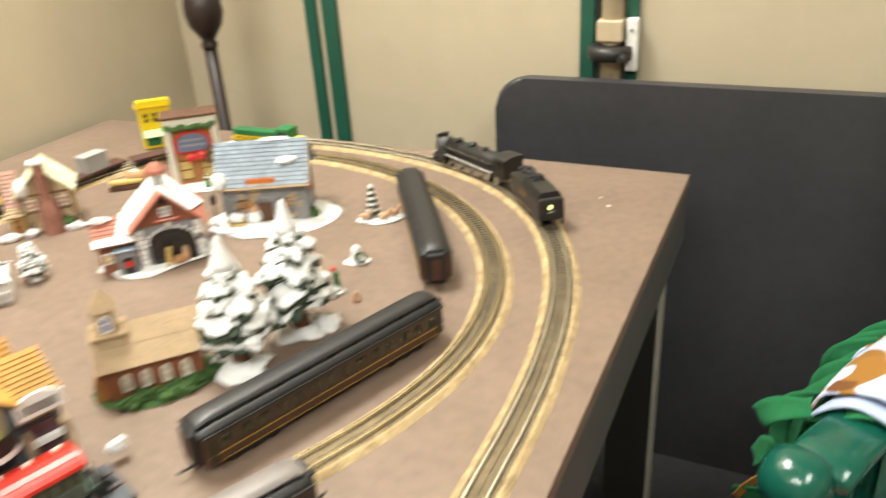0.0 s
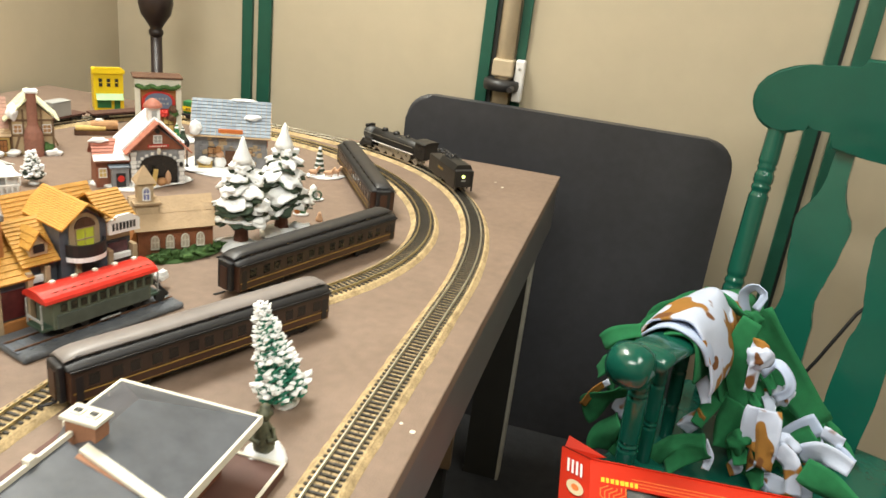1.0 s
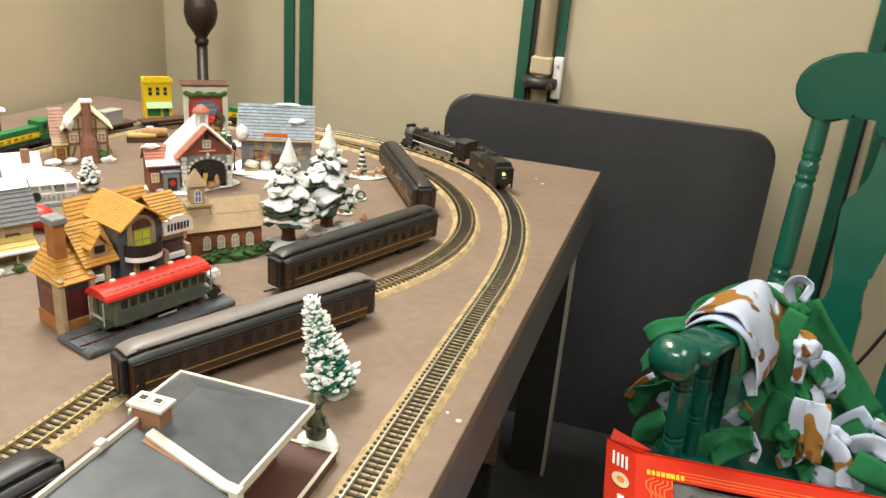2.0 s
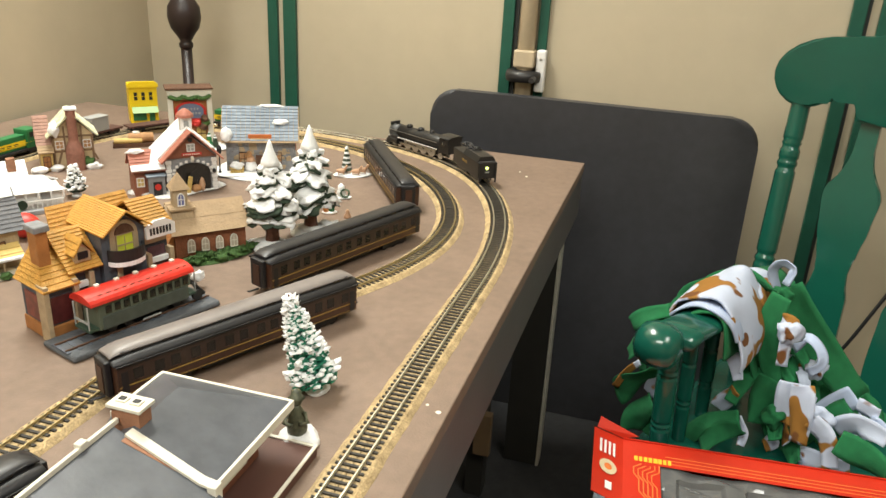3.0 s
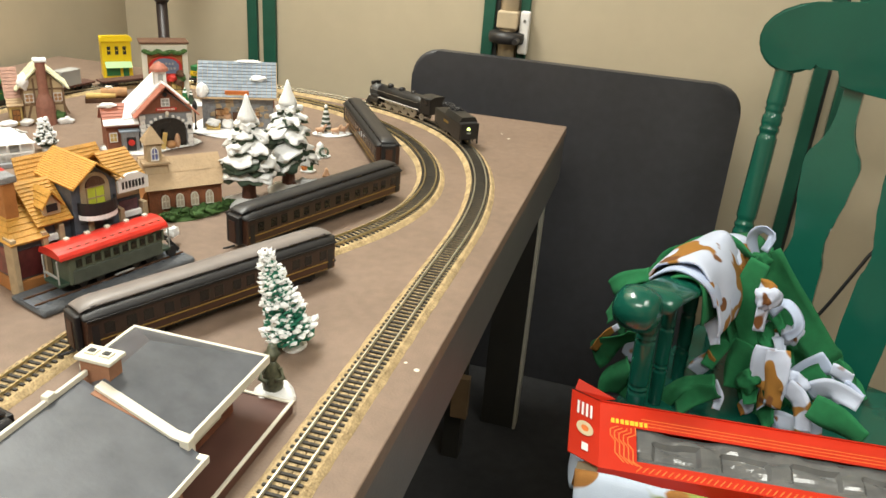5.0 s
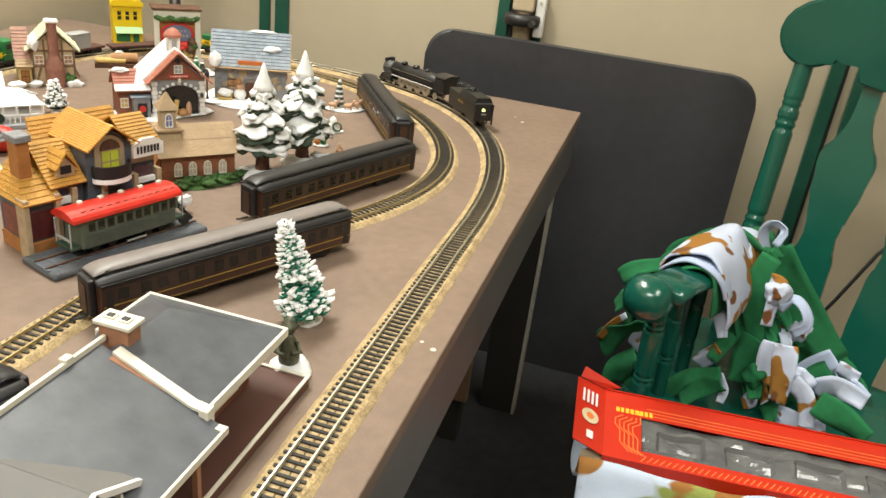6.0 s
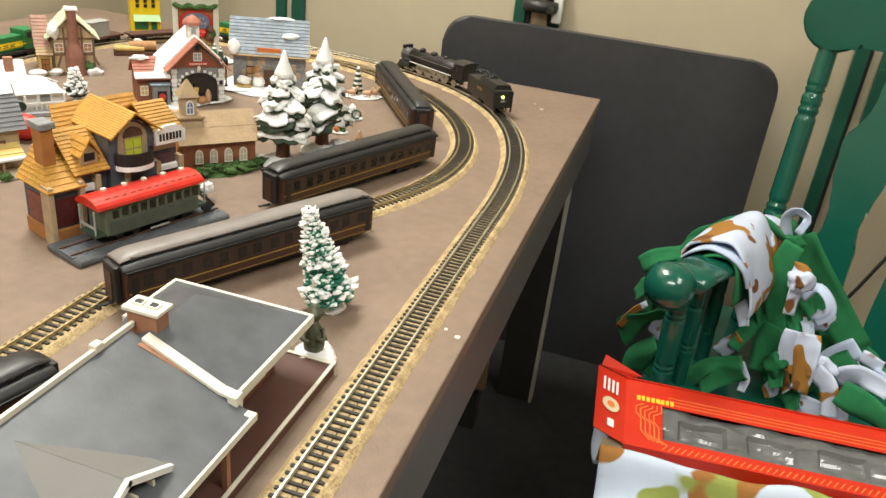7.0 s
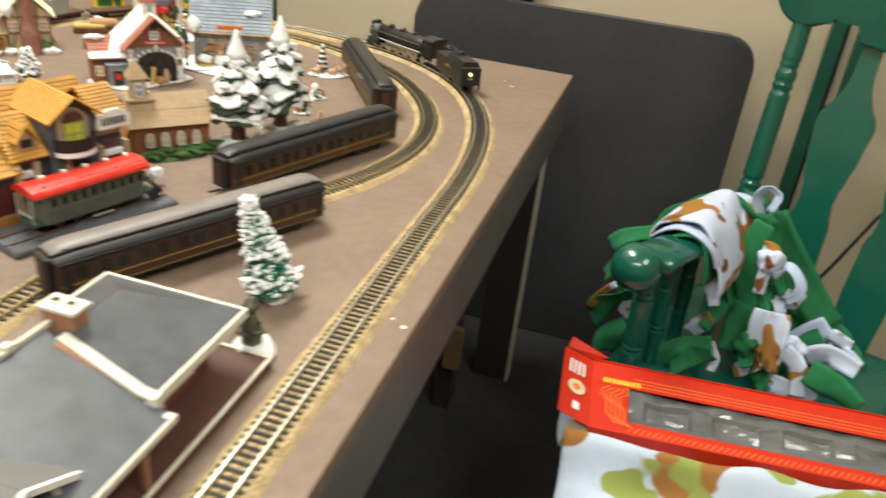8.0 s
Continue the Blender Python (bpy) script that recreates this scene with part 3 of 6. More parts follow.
def tender_car(m):
    te = thing("tender", m, "black model locomotive tender with a lit rear lamp", "model tender")
    part("body", cuboid(-0.058, 0.058, -0.0175, 0.0175, 0.0185, 0.0470, 0.0012), LOCO, te)
    part("coal_bunker", prism([(-0.0172, 0.0471), (0.0172, 0.0471), (0.0120, 0.0560), (-0.0120, 0.0560)], -0.052, 0.012), LOCO, te, m=pose(0, 0, 0, 0, 0, -90) @ pose(0, 0, 0))
    rng = random.Random(3)
    bm = bmesh.new()
    for i in range(70):
        ball(0.0024, Matrix.Translation((rng.uniform(-0.008, 0.046), rng.uniform(-0.0095, 0.0095), 0.0562 + rng.uniform(0, 0.0014))), 1, bm, rough=0.5, seed=i)
    part("coal", bm, CARBLACK, te)
    part("rear_deck", cuboid(-0.056, -0.014, -0.0150, 0.0150, 0.0470, 0.0482, 0.0004), LOCOGREY, te)
    part("hatch", cuboid(-0.040, -0.028, -0.006, 0.006, 0.0482, 0.0505, 0.0008), LOCO, te)
    part("lamp", cone(0.0026, 0.0026, 0.002, pose(-0.0582, 0.002, 0.0375, 0, -90, 0), 14), LIGHTY, te, "glowing yellow-green lamp")
    part("number_bar", cuboid(-0.0590, -0.0586, -0.003, 0.005, 0.029, 0.0315), GREY, te)
    for s in (-1, 1):
        for i, w in enumerate((0.004, 0.003, 0.0045, 0.003)):
            part("letter_bar", cuboid(-0.006 + i * 0.006, -0.006 + i * 0.006 + w, s * 0.0176 - 0.0003, s * 0.0176 + 0.0003, 0.033, 0.0375), GOLD, te, "gold lettering bar")
        for wx in (-0.042, -0.030, -0.018, 0.018, 0.030, 0.042):
            wheel(0.0056, 0.0025, pose(wx, s * 0.0098, RH + 0.0056, 90), te, 6)
        part("truck_frame", cuboid(-0.048, -0.012, s * 0.0125 - 0.001, s * 0.0125 + 0.001, RH + 0.003, RH + 0.009, 0.0008), LOCO, te)
        part("truck_frame", cuboid(0.012, 0.048, s * 0.0125 - 0.001, s * 0.0125 + 0.001, RH + 0.003, RH + 0.009, 0.0008), LOCO, te)
        part("ladder", cuboid(-0.0600, -0.0588, s * 0.0150 - 0.0015, s * 0.0150 + 0.0015, 0.012, 0.047), LOCO, te)
    part("coupler", tube([Vector((-0.058, 0, 0.0165)), Vector((-0.070, 0.001, 0.0165)), Vector((-0.071, 0.003, 0.0165))], 0.0013, 6), LOCO, te)
    return te


q, h = at_curve(0.665)
locomotive(pose(q.x, q.y, T, 0, 0, h))
q, h = at_curve(0.465)
tender_car(pose(q.x, q.y, T, 0, 0, h))

# ---- black panel leaning on the wall, floor lamp ----
PW, PH, PR = 0.359, 0.784, 0.058
outl = []
for cx, cz, a0 in ((PW - PR, PH - PR, 0), (-PW + PR, PH - PR, 90), (-PW + PR, PR, 180), (PW - PR, PR, 270)):
    outl += [(cx + PR * math.cos(radians(a0 + 15 * i)), cz + PR * math.sin(radians(a0 + 15 * i))) for i in range(7)]
panel = thing("folding_table_top", pose(-0.025, 0.186, 0.001, -0.5, 0, 0), "black moulded plastic folding table leaning on edge against the wall", "folding table")
bm = prism(outl, -0.014, 0.014)
bmesh.ops.bevel(bm, geom=[e for e in bm.edges if abs(e.verts[0].co.y - e.verts[1].co.y) < 1e-6], offset=0.009, segments=4, affect="EDGES", profile=0.5)
part("top_board", bm, PANEL, panel, smooth=False)
part("rim", prism([(x * 0.93, 0.025 + z * 0.935) for x, z in outl], 0.015, 0.024), PANEL, panel)

lamp = thing("floor_lamp", sized(0.97, -0.983, 0.115, 0), "dark bronze floor lamp with an urn-shaped stem", "floor lamp")
part("base", lathe([(0.13, 0), (0.13, 0.012), (0.05, 0.03), (0.016, 0.05)], 28), LAMPDARK, lamp, smooth=True)
part("pole", lathe([(0.0135, 0.04), (0.0135, 0.86)], 16), LAMPDARK, lamp, smooth=True)
part("urn", lathe([(0.0135, 0.855), (0.017, 0.860), (0.017, 0.868), (0.013, 0.873), (0.020, 0.885), (0.034, 0.905), (0.040, 0.930), (0.038, 0.955), (0.026, 0.975), (0.016, 0.99), (0.022, 1.0), (0.022, 1.01), (0.013, 1.02)], 24), LAMPDARK, lamp, smooth=True)
part("upper_pole", lathe([(0.012, 1.015), (0.012, 1.62)], 16), LAMPDARK, lamp, smooth=True)
part("shade", lathe([(0.02, 1.62), (0.10, 1.64), (0.19, 1.70), (0.19, 1.705), (0.10, 1.648), (0.02, 1.63)], 28), LAMPDARK, lamp, smooth=True)

# ---- village on the table ----


def courses(p0, p1, p2, p3, n, lift, bm=None):
    """A roof slope of n overlapping courses from the eave p0-p1 up to the ridge p3-p2."""
    bm = bm or bmesh.new()
    p0, p1, p2, p3 = (Vector(p) for p in (p0, p1, p2, p3))
    nrm = (p1 - p0).cross(p3 - p0).normalized()
    if nrm.z < 0:
        nrm = -nrm
    left, right = [], []
    for i in range(n):
        for f, k in ((i / n, 1.0), ((i + 1) / n, 0.25)):
            left.append(bm.verts.new(p0.lerp(p3, f) + nrm * lift * k))
            right.append(bm.verts.new(p1.lerp(p2, f) + nrm * lift * k))
    for f in (1.0, 0.0):
        left.append(bm.verts.new(p0.lerp(p3, f) - nrm * lift))
        right.append(bm.verts.new(p1.lerp(p2, f) - nrm * lift))
    k = len(left)
    for i in range(k):
        j = (i + 1) % k
        bm.faces.new((left[i], right[i], right[j], left[j]))
    bm.faces.new(left)
    bm.faces.new(right[::-1])
    return bm


def roof(parent, x0, x1, y0, y1, ze, zr, material, ridge="x", over=0.004, n=7, lift=0.0012, name="roof_slope", label=""):
    """Two slopes with the ridge along x or y, over walls x0..x1, y0..y1."""
    x0, x1, y0, y1 = x0 - over, x1 + over, y0 - over, y1 + over
    out = []
    if ridge == "x":
        ym = (y0 + y1) / 2
        out.append(part(name, courses((x0, y0, ze), (x1, y0, ze), (x1, ym, zr), (x0, ym, zr), n, lift), material, parent, label))
        out.append(part(name, courses((x1, y1, ze), (x0, y1, ze), (x0, ym, zr), (x1, ym, zr), n, lift), material, parent))
    else:
        xm = (x0 + x1) / 2
        out.append(part(name, courses((x0, y1, ze), (x0, y0, ze), (xm, y0, zr), (xm, y1, zr), n, lift), material, parent, label))
        out.append(part(name, courses((x1, y0, ze), (x1, y1, ze), (xm, y1, zr), (xm, y0, zr), n, lift), material, parent))
    return out


def gable_walls(parent, x0, x1, y0, y1, ze, zr, material, ridge="x", name="wall_block", z0=0.0):
    if ridge == "y":
        bm = prism([(x0, z0), (x1, z0), (x1, ze), ((x0 + x1) / 2, zr), (x0, ze)], y0, y1)
    else:
        bm = prism([(y0, z0), (y1, z0), (y1, ze), ((y0 + y1) / 2, zr), (y0, ze)], -x1, -x0)
        bmesh.ops.rotate(bm, cent=(0, 0, 0), matrix=Matrix.Rotation(radians(90), 3, "Z"), verts=bm.verts)
    return part(name, bm, material, parent)


def window(parent, x, z, w, h, y, frame_mat, glass_mat, arch=False, name="window"):
    """A window on a wall facing -y: pane, proud frame, bars."""
    d = 0.0012
    if arch:
        o = [(x - w / 2, z), (x + w / 2, z), (x + w / 2, z + h * 0.65)] + [(x + w / 2 * math.cos(a), z + h * 0.65 + h * 0.35 * math.sin(a)) for a in [math.pi * i / 8 for i in range(1, 8)]] + [(x - w / 2, z + h * 0.65)]
    else:
        o = [(x - w / 2, z), (x + w / 2, z), (x + w / 2, z + h), (x - w / 2, z + h)]
    g = part(name, prism(o, y - d * 0.5, y + d), glass_mat, parent)
    k = 1 + 0.0022 / w
    fr = bmesh.new()
    n = len(o)
    cx, cz = x, z + h / 2
    big = [(cx + (a - cx) * k, cz + (b - cz) * (1 + 0.0022 / h)) for a, b in o]
    for i in range(n):
        j = (i + 1) % n
        q = [(big[i][0], y - d * 1.4, big[i][1]), (big[j][0], y - d * 1.4, big[j][1]), (o[j][0], y - d * 1.4, o[j][1]), (o[i][0], y - d * 1.4, o[i][1])]
        a = [fr.verts.new(v) for v in q]
        b = [fr.verts.new((v[0], y + d * 0.3, v[2])) for v in q]
        fr.faces.new(a)
        for s in range(4):
            fr.faces.new((a[s], b[s], b[(s + 1) % 4], a[(s + 1) % 4]))
    cuboid(x - 0.0004, x + 0.0004, y - d, y, z, z + h * 0.9, bm=fr)
    cuboid(x - w / 2, x + w / 2, y - d, y, z + h * 0.48, z + h * 0.54, bm=fr)
    part("window_frame", fr, frame_mat, g)
    return g


def blob(parent, name, x, y, z, r, material, squash=(1, 1, 0.5), seed=0, rough=0.5, label=""):
    return part(name, ball(r, None, 3, squash=squash, rough=rough, seed=seed), material, parent, label, m=Matrix.Translation((x, y, z)), smooth=True)


def bars(parent, name, x, z, w, h, y, n, material):
    """Unreadable writing: a row of short bars on a face towards -y."""
    rng = random.Random(int(x * 9000) + n)
    step = w / n
    for i in range(n):
        part(name, cuboid(x + i * step, x + i * step + step * rng.uniform(0.45, 0.75), y - 0.0004, y + 0.0004, z, z + h), material, parent)


# two tall snow-covered trees
def snow_tree(m, height, label, seed):
    t = thing("snowy_pine", m, label, "model tree", group="tall snowy pines")
    rng = random.Random(seed)
    part("trunk", lathe([(0.0135, 0.003), (0.0090, 0.012), (0.0075, 0.04), (0.0055, 0.075), (0.002, height * 0.85)], 12), mat("pine_trunk_brown", (0.13, 0.045, 0.022), 0.6, var=0.45, scale=160, bump=0.8), t, "carved red-brown trunk")
    part("snow_base", ball(0.025, None, 3, squash=(1.05, 0.9, 0.30), rough=0.6, seed=seed), SNOW, t, m=Matrix.Translation((0, 0, 0.0035)), smooth=True)
    tiers = 5
    for i in range(tiers):
        f = i / (tiers - 1)
        z = 0.057 + (height - 0.094) * f
        reach = 0.0238 * (1 - f) ** 0.9 + 0.0150
        k = (6, 5, 5, 5, 4, 4)[i]
        ph = rng.uniform(0, 6.28)
        part("core", lathe([(reach * 0.30, -0.006), (reach * 0.34, 0.002), (reach * 0.10, 0.016)], 12), PINE, t, m=Matrix.Translation((0, 0, z)))
        for b in range(k):
            a = ph + 2 * math.pi * b / k + rng.uniform(-0.2, 0.2)
            r = reach * rng.uniform(0.84, 1.14)
            w = reach * rng.uniform(0.44, 0.60)
            droop = rng.uniform(16, 30)
            zz = z + rng.uniform(-0.0035, 0.0025)
            mm = Matrix.Translation((0, 0, zz)) @ pose(0, 0, 0, 0, 0, math.degrees(a)) @ pose(0, 0, 0, rng.uniform(-10, 10), droop, 0) @ Matrix.Translation((r * 0.56, 0, 0))
            bo = part("bough", ball(1.0, None, 3, squash=(r * 0.58, w, 0.0042), rough=0.7, seed=seed * 50 + i * 8 + b), PINE, t, m=mm, smooth=True)
            part("snow", ball(1.0, None, 3, squash=(r * 0.55, w * 0.98, 0.0056), rough=0.75, seed=seed * 91 + i * 8 + b), SNOW, bo, m=Matrix.Translation((-r * 0.02, 0, 0.0042)), smooth=True)
    part("snow_tip", lathe([(0.0050, -0.002), (0.0125, -0.001), (0.0108, 0.005), (0.0055, 0.017), (0.0030, 0.026), (0.0008, 0.031)], 14), SNOW, t, m=Matrix.Translation((0, 0, height - 0.032)), smooth=True)
    return t


snow_tree(sized(1.040, -0.3376, -0.6530, T), 0.145, "tall resin pine with thick snow on drooping branches", 1)
snow_tree(sized(1.033, -0.3192, -0.5753, T), 0.152, "taller resin pine with thick snow, behind the other", 2)
r1 = blob(thing("snow_mound", sized(1.031, -0.2998, -0.5559, T), "white lumpy snow mound beside the pine", "snow mound"), "mound", 0, 0, 0.004, 0.017, SNOW, (1, 0.8, 0.55), 4)


# bottle-brush tree near the depot
def brush_tree(m, height, radius, label, tip_mat, body_mat, n, seed, group="", skip=0.3):
    t = thing("bottle_brush_tree", m, label, "model tree", group=group)
    rng = random.Random(seed)
    part("stand", lathe([(radius * 0.6, 0), (radius * 0.55, 0.003), (0.003, 0.008)], 16), SNOW, t, "snowy round stand", smooth=True)
    part("stem", cone(0.0016, 0.0008, height, seg=8), BARK, t)
    green, white = bmesh.new(), bmesh.new()
    for i in range(n):
        f = (i + rng.random()) / n
        z = 0.008 + f * (height - 0.012)
        r = radius * (1 - f) * rng.uniform(0.72, 1.08) + 0.0022
        a = i * 2.39996 + rng.uniform(-0.3, 0.3)
        d = Vector((math.cos(a), math.sin(a), 0.22 + 0.5 * f))
        s = Vector((-math.sin(a), math.cos(a), 0))
        b0, b1 = Vector((0, 0, z)), Vector((0, 0, z)) + d * r
        w = 0.0022 + 0.0022 * (1 - f)
        q = [b0 - s * w * 0.4, b0 + s * w * 0.4, b1 + s * w, b1 - s * w]
        slab(q, 0.0016, green)
        if rng.random() > skip:
            ball((0.0017 + 0.0012 * (1 - f)) * rng.uniform(0.5, 1.5), Matrix.Translation(b0.lerp(b1, rng.uniform(0.66, 1.0)) + Vector((0, 0, 0.0014))) @ pose(0, 0, 0, 0, -20, math.degrees(a)), 1, white, squash=(2.3, 1.1, 0.7), rough=0.5, seed=i)
    tagged(part("bristles", green, body_mat, t), kind="stuff")
    tagged(part("flocking", white, tip_mat, t, "white flocked tips"), kind="stuff")
    return t


brush_tree(sized(1.065, -0.1264, -0.9536, T, 0, -14, 25), 0.096, 0.0195, "green bottle-brush Christmas tree with white flocked tips, slightly tilted", SNOW, BRISTLE, 480, 3, skip=0.06)
brush_tree(sized(1.039, -0.7166, -0.5836, T), 0.050, 0.0125, "heavily flocked small Christmas tree beside the white house", SNOW, PINE, 190, 4, skip=0.1)
brush_tree(sized(1.048, -0.8433, -0.6612, T), 0.075, 0.026, "pale teal frosted Christmas tree", SNOW, TEAL, 240, 9)

# figure on a snow stand between tree and depot
fig2 = lathe([(0.0072, 0.006), (0.0082, 0.014), (0.0066, 0.026), (0.0034, 0.032), (0.0030, 0.034)], 14)
ball(0.0046, Matrix.Translation((0, 0, 0.0375)), 2, fig2)
lathe([(0.0066, 0.040), (0.0042, 0.0415), (0.0038, 0.046), (0.0010, 0.048)], 12, fig2)
tube([Vector((-0.006, -0.003, 0.029)), Vector((-0.009, -0.006, 0.021)), Vector((-0.003, -0.009, 0.020))], 0.0020, 8, fig2)
tube([Vector((0.006, -0.003, 0.029)), Vector((0.009, -0.005, 0.021)), Vector((0.003, -0.009, 0.022))], 0.0020, 8, fig2)
st = thing("snow_figurine", sized(1.071, -0.1072, -1.0326, T, 0, 0, 20), "small green-coated figurine on a round snow stand", "figurine")
part("stand", ball(0.0175, None, 3, squash=(1, 1, 0.48), rough=0.3, seed=2), SNOW, st, m=Matrix.Translation((0, 0, 0.002)), smooth=True)
part("figure", fig2, mat("figurine_green", (0.020, 0.050, 0.052), 0.5, var=0.8, scale=240, col2=(0.12, 0.12, 0.07)), st, smooth=True)

# ---- depot ----
dep = thing("model_depot", sized(1.085, -0.0002, 0.1028, T), "brick model railway depot with grey roofs and cream trim", "model building")


def dpart(name, bm, material, parent=dep, label=""):
    return part(name, bm, material, parent, label)


X0, X1, XM = -0.200, -0.0915, -0.0750  # hip wing eaves, main eave
RX = -0.160             # ridge line
YN = -1.72              # near end, out of sight
EZ, RZ, HZ = 0.047, 0.078, 0.050  # main eave, ridge, hip wing eave heights
dpart("platform", cuboid(-0.24, -0.0765, YN, -1.0575, 0, 0.0075, 0.0006), PLAT, dep, "maroon brick-red platform")
dpart("platform_edge", cuboid(-0.0790, -0.0762, YN, -1.0555, 0.0076, 0.0092, 0.0005), CREAM)
dpart("platform_end", cuboid(-0.125, -0.0791, -1.0590, -1.0560, 0.0076, 0.0090, 0.0004), CREAM)
dpart("wall", cuboid(-0.188, -0.112, -1.166, -1.082, 0.0076, HZ - 0.003), BRICK, dep, "brick-red wall")
dpart("wall", cuboid(-0.181, -0.098, YN, -1.1665, 0.0076, EZ - 0.003), BRICK)
# hip wing
HA, HB = -1.067, -1.168
for q in ([(X1, HA, HZ), (X1, HB, HZ), (RX + 0.008, HB, 0.074), (RX + 0.006, -1.112, 0.074)],
          [(X0, HA, HZ), (X1, HA, HZ), (RX + 0.006, -1.112, 0.074)],
          [(RX - 0.022, HB, HZ), (X0, -1.125, HZ), (X0, HA, HZ), (RX + 0.006, -1.112, 0.074), (RX + 0.008, HB, 0.074)]):
    dpart("hip_roof", slab(q, 0.0015), ROOFGREY)
dpart("eave_trim", cuboid(X1 - 0.0010, X1 + 0.0014, HB, HA + 0.0012, HZ - 0.0055, HZ + 0.0012, 0.0004), CREAM)
dpart("eave_trim", cuboid(X0 - 0.002, X1 - 0.0011, HA - 0.0010, HA + 0.0014, HZ - 0.0055, HZ + 0.0012, 0.0004), CREAM)
dpart("eave_trim", cuboid(X0 - 0.0022, X0 + 0.0004, -1.125, HA - 0.0011, HZ - 0.0055, HZ + 0.0012, 0.0004), CREAM)
# parapet between the two roofs, running down the slope
pp = [Vector((RX + 0.008, -1.1660, 0.0742)), Vector((-0.0970, -1.1715, 0.0562)), Vector((-0.0865, -1.1715, 0.0548))]
bm = bmesh.new()
for a, b in zip(pp, pp[1:]):
    slab([a + Vector((0, 0.0036, 0)), b + Vector((0, 0.0036, 0)), b - Vector((0, 0.0036, 0)), a - Vector((0, 0.0036, 0))], 0.0020, bm)
dpart("parapet_coping", bm, CREAM, dep, "cream coping")
bm = prism([(RX + 0.004, 0.04), (-0.0880, 0.04), (-0.0880, 0.0523), (-0.0970, 0.0538), (RX + 0.008, 0.0718)], -1.1735, -1.1665)
par = dpart("parapet", bm, BRICKP)
dpart("parapet_end", cuboid(-0.0915, -0.0850, -1.1765, -1.1690, 0.0440, 0.0565, 0.0008), CREAM, par)
# main roof
dpart("main_roof", slab([(XM, -1.1745, EZ), (XM, YN, EZ), (RX - 0.004, YN, RZ - 0.003), (RX - 0.004, -1.1660, RZ - 0.003)], 0.0016), ROOFGREY, dep, "plain dusty grey roof")
dpart("main_roof", slab([(RX - 0.022, YN, EZ), (RX - 0.022, -1.166, EZ), (RX - 0.0044, -1.166, RZ - 0.003), (RX - 0.0044, YN, RZ - 0.003)], 0.0016), ROOFGREY)
dpart("main_eave_trim", cuboid(XM - 0.0005, XM + 0.0014, YN, -1.1760, EZ - 0.0040, EZ + 0.0010, 0.0004), CREAM)
dpart("main_eave_end", cuboid(XM - 0.009, XM + 0.0018, -1.1785, -1.1735, EZ - 0.0035, EZ + 0.0014, 0.0004), CREAM)
dpart("ridge_cap", cuboid(RX - 0.0054, RX - 0.0028, YN, -1.161, RZ - 0.0036, RZ + 0.0002, 0.0005), CREAM)
dpart("ridge_bump", cuboid(RX - 0.0075, RX - 0.0020, -1.1955, -1.1890, RZ - 0.003, RZ + 0.0025, 0.0008), CREAM)
# chimney with two flues
ch = dpart("chimney", cuboid(-0.1690, -0.1485, -1.1600, -1.1480, 0.05, 0.0840), BRICKP, dep, "orange-brown brick chimney")
dpart("chimney_cap", cuboid(-0.1715, -0.1460, -1.1620, -1.1460, 0.0841, 0.0868, 0.0006), CREAM, ch)
for fx in (-0.1640, -0.1535):
    bm = cuboid(fx - 0.0036, fx + 0.0036, -1.1572, -1.1508, 0.0868, 0.0880)
    dpart("flue_rim", bm, CREAM, ch)
    dpart("flue", cuboid(fx - 0.0022, fx + 0.0022, -1.1558, -1.1522, 0.0870, 0.0886), BLACK, ch)
# cross gable dormer
DC = -1.2660
dm = dpart("dormer", prism([(DC - 0.026, 0.036), (DC + 0.026, 0.036), (DC + 0.026, 0.0560), (DC, 0.0680), (DC - 0.026, 0.0560)], 0.096, 0.150), BRICK)
for v in dm.data.vertices:
    v.co = Vector((-v.co.y, v.co.x, v.co.z))
for s_ in (1, -1):
    dpart("dormer_roof", slab([(-0.0895, DC + s_ * 0.0315, 0.0545), (-0.0895, DC + s_ * 0.0002, 0.0705), (-0.158, DC + s_ * 0.0002, 0.0715), (-0.138, DC + s_ * 0.0315, 0.0550)], 0.0014), ROOFPALE, dm)
    dpart("bargeboard", slab([(-0.0868, DC + s_ * 0.0325, 0.0540), (-0.0868, DC, 0.0714), (-0.0895, DC, 0.0714), (-0.0895, DC + s_ * 0.0325, 0.0540)], 0.0036), WHITE, dm)
for wy in (DC - 0.0125, DC, DC + 0.0125):
    dpart("dormer_window", cuboid(-0.0962, -0.0952, wy - 0.0032, wy + 0.0032, 0.043, 0.0550), GLASSDARK, dm)
    dpart("dormer_bracket", cuboid(-0.0958, -0.0885, wy + 0.0052, wy + 0.0068, 0.0495, 0.0550), CREAM, dm)
for wy in (-1.098, -1.128):
    dpart("side_window", cuboid(-0.1118, -0.1108, wy - 0.008, wy + 0.008, 0.018, 0.042), CREAM)
    dpart("window_pane", cuboid(-0.1108, -0.1100, wy - 0.0062, wy + 0.0062, 0.020, 0.040), GLASSDARK)
dpart("signboard", cuboid(-0.0985, -0.0965, -1.158, -1.122, 0.034, 0.0455, 0.0006), CREAM)
for py in (-1.195, -1.24, -1.30):
    dpart("post", cuboid(-0.0830, -0.0795, py - 0.0018, py + 0.0018, 0.0076, EZ - 0.0045), BRICKP)


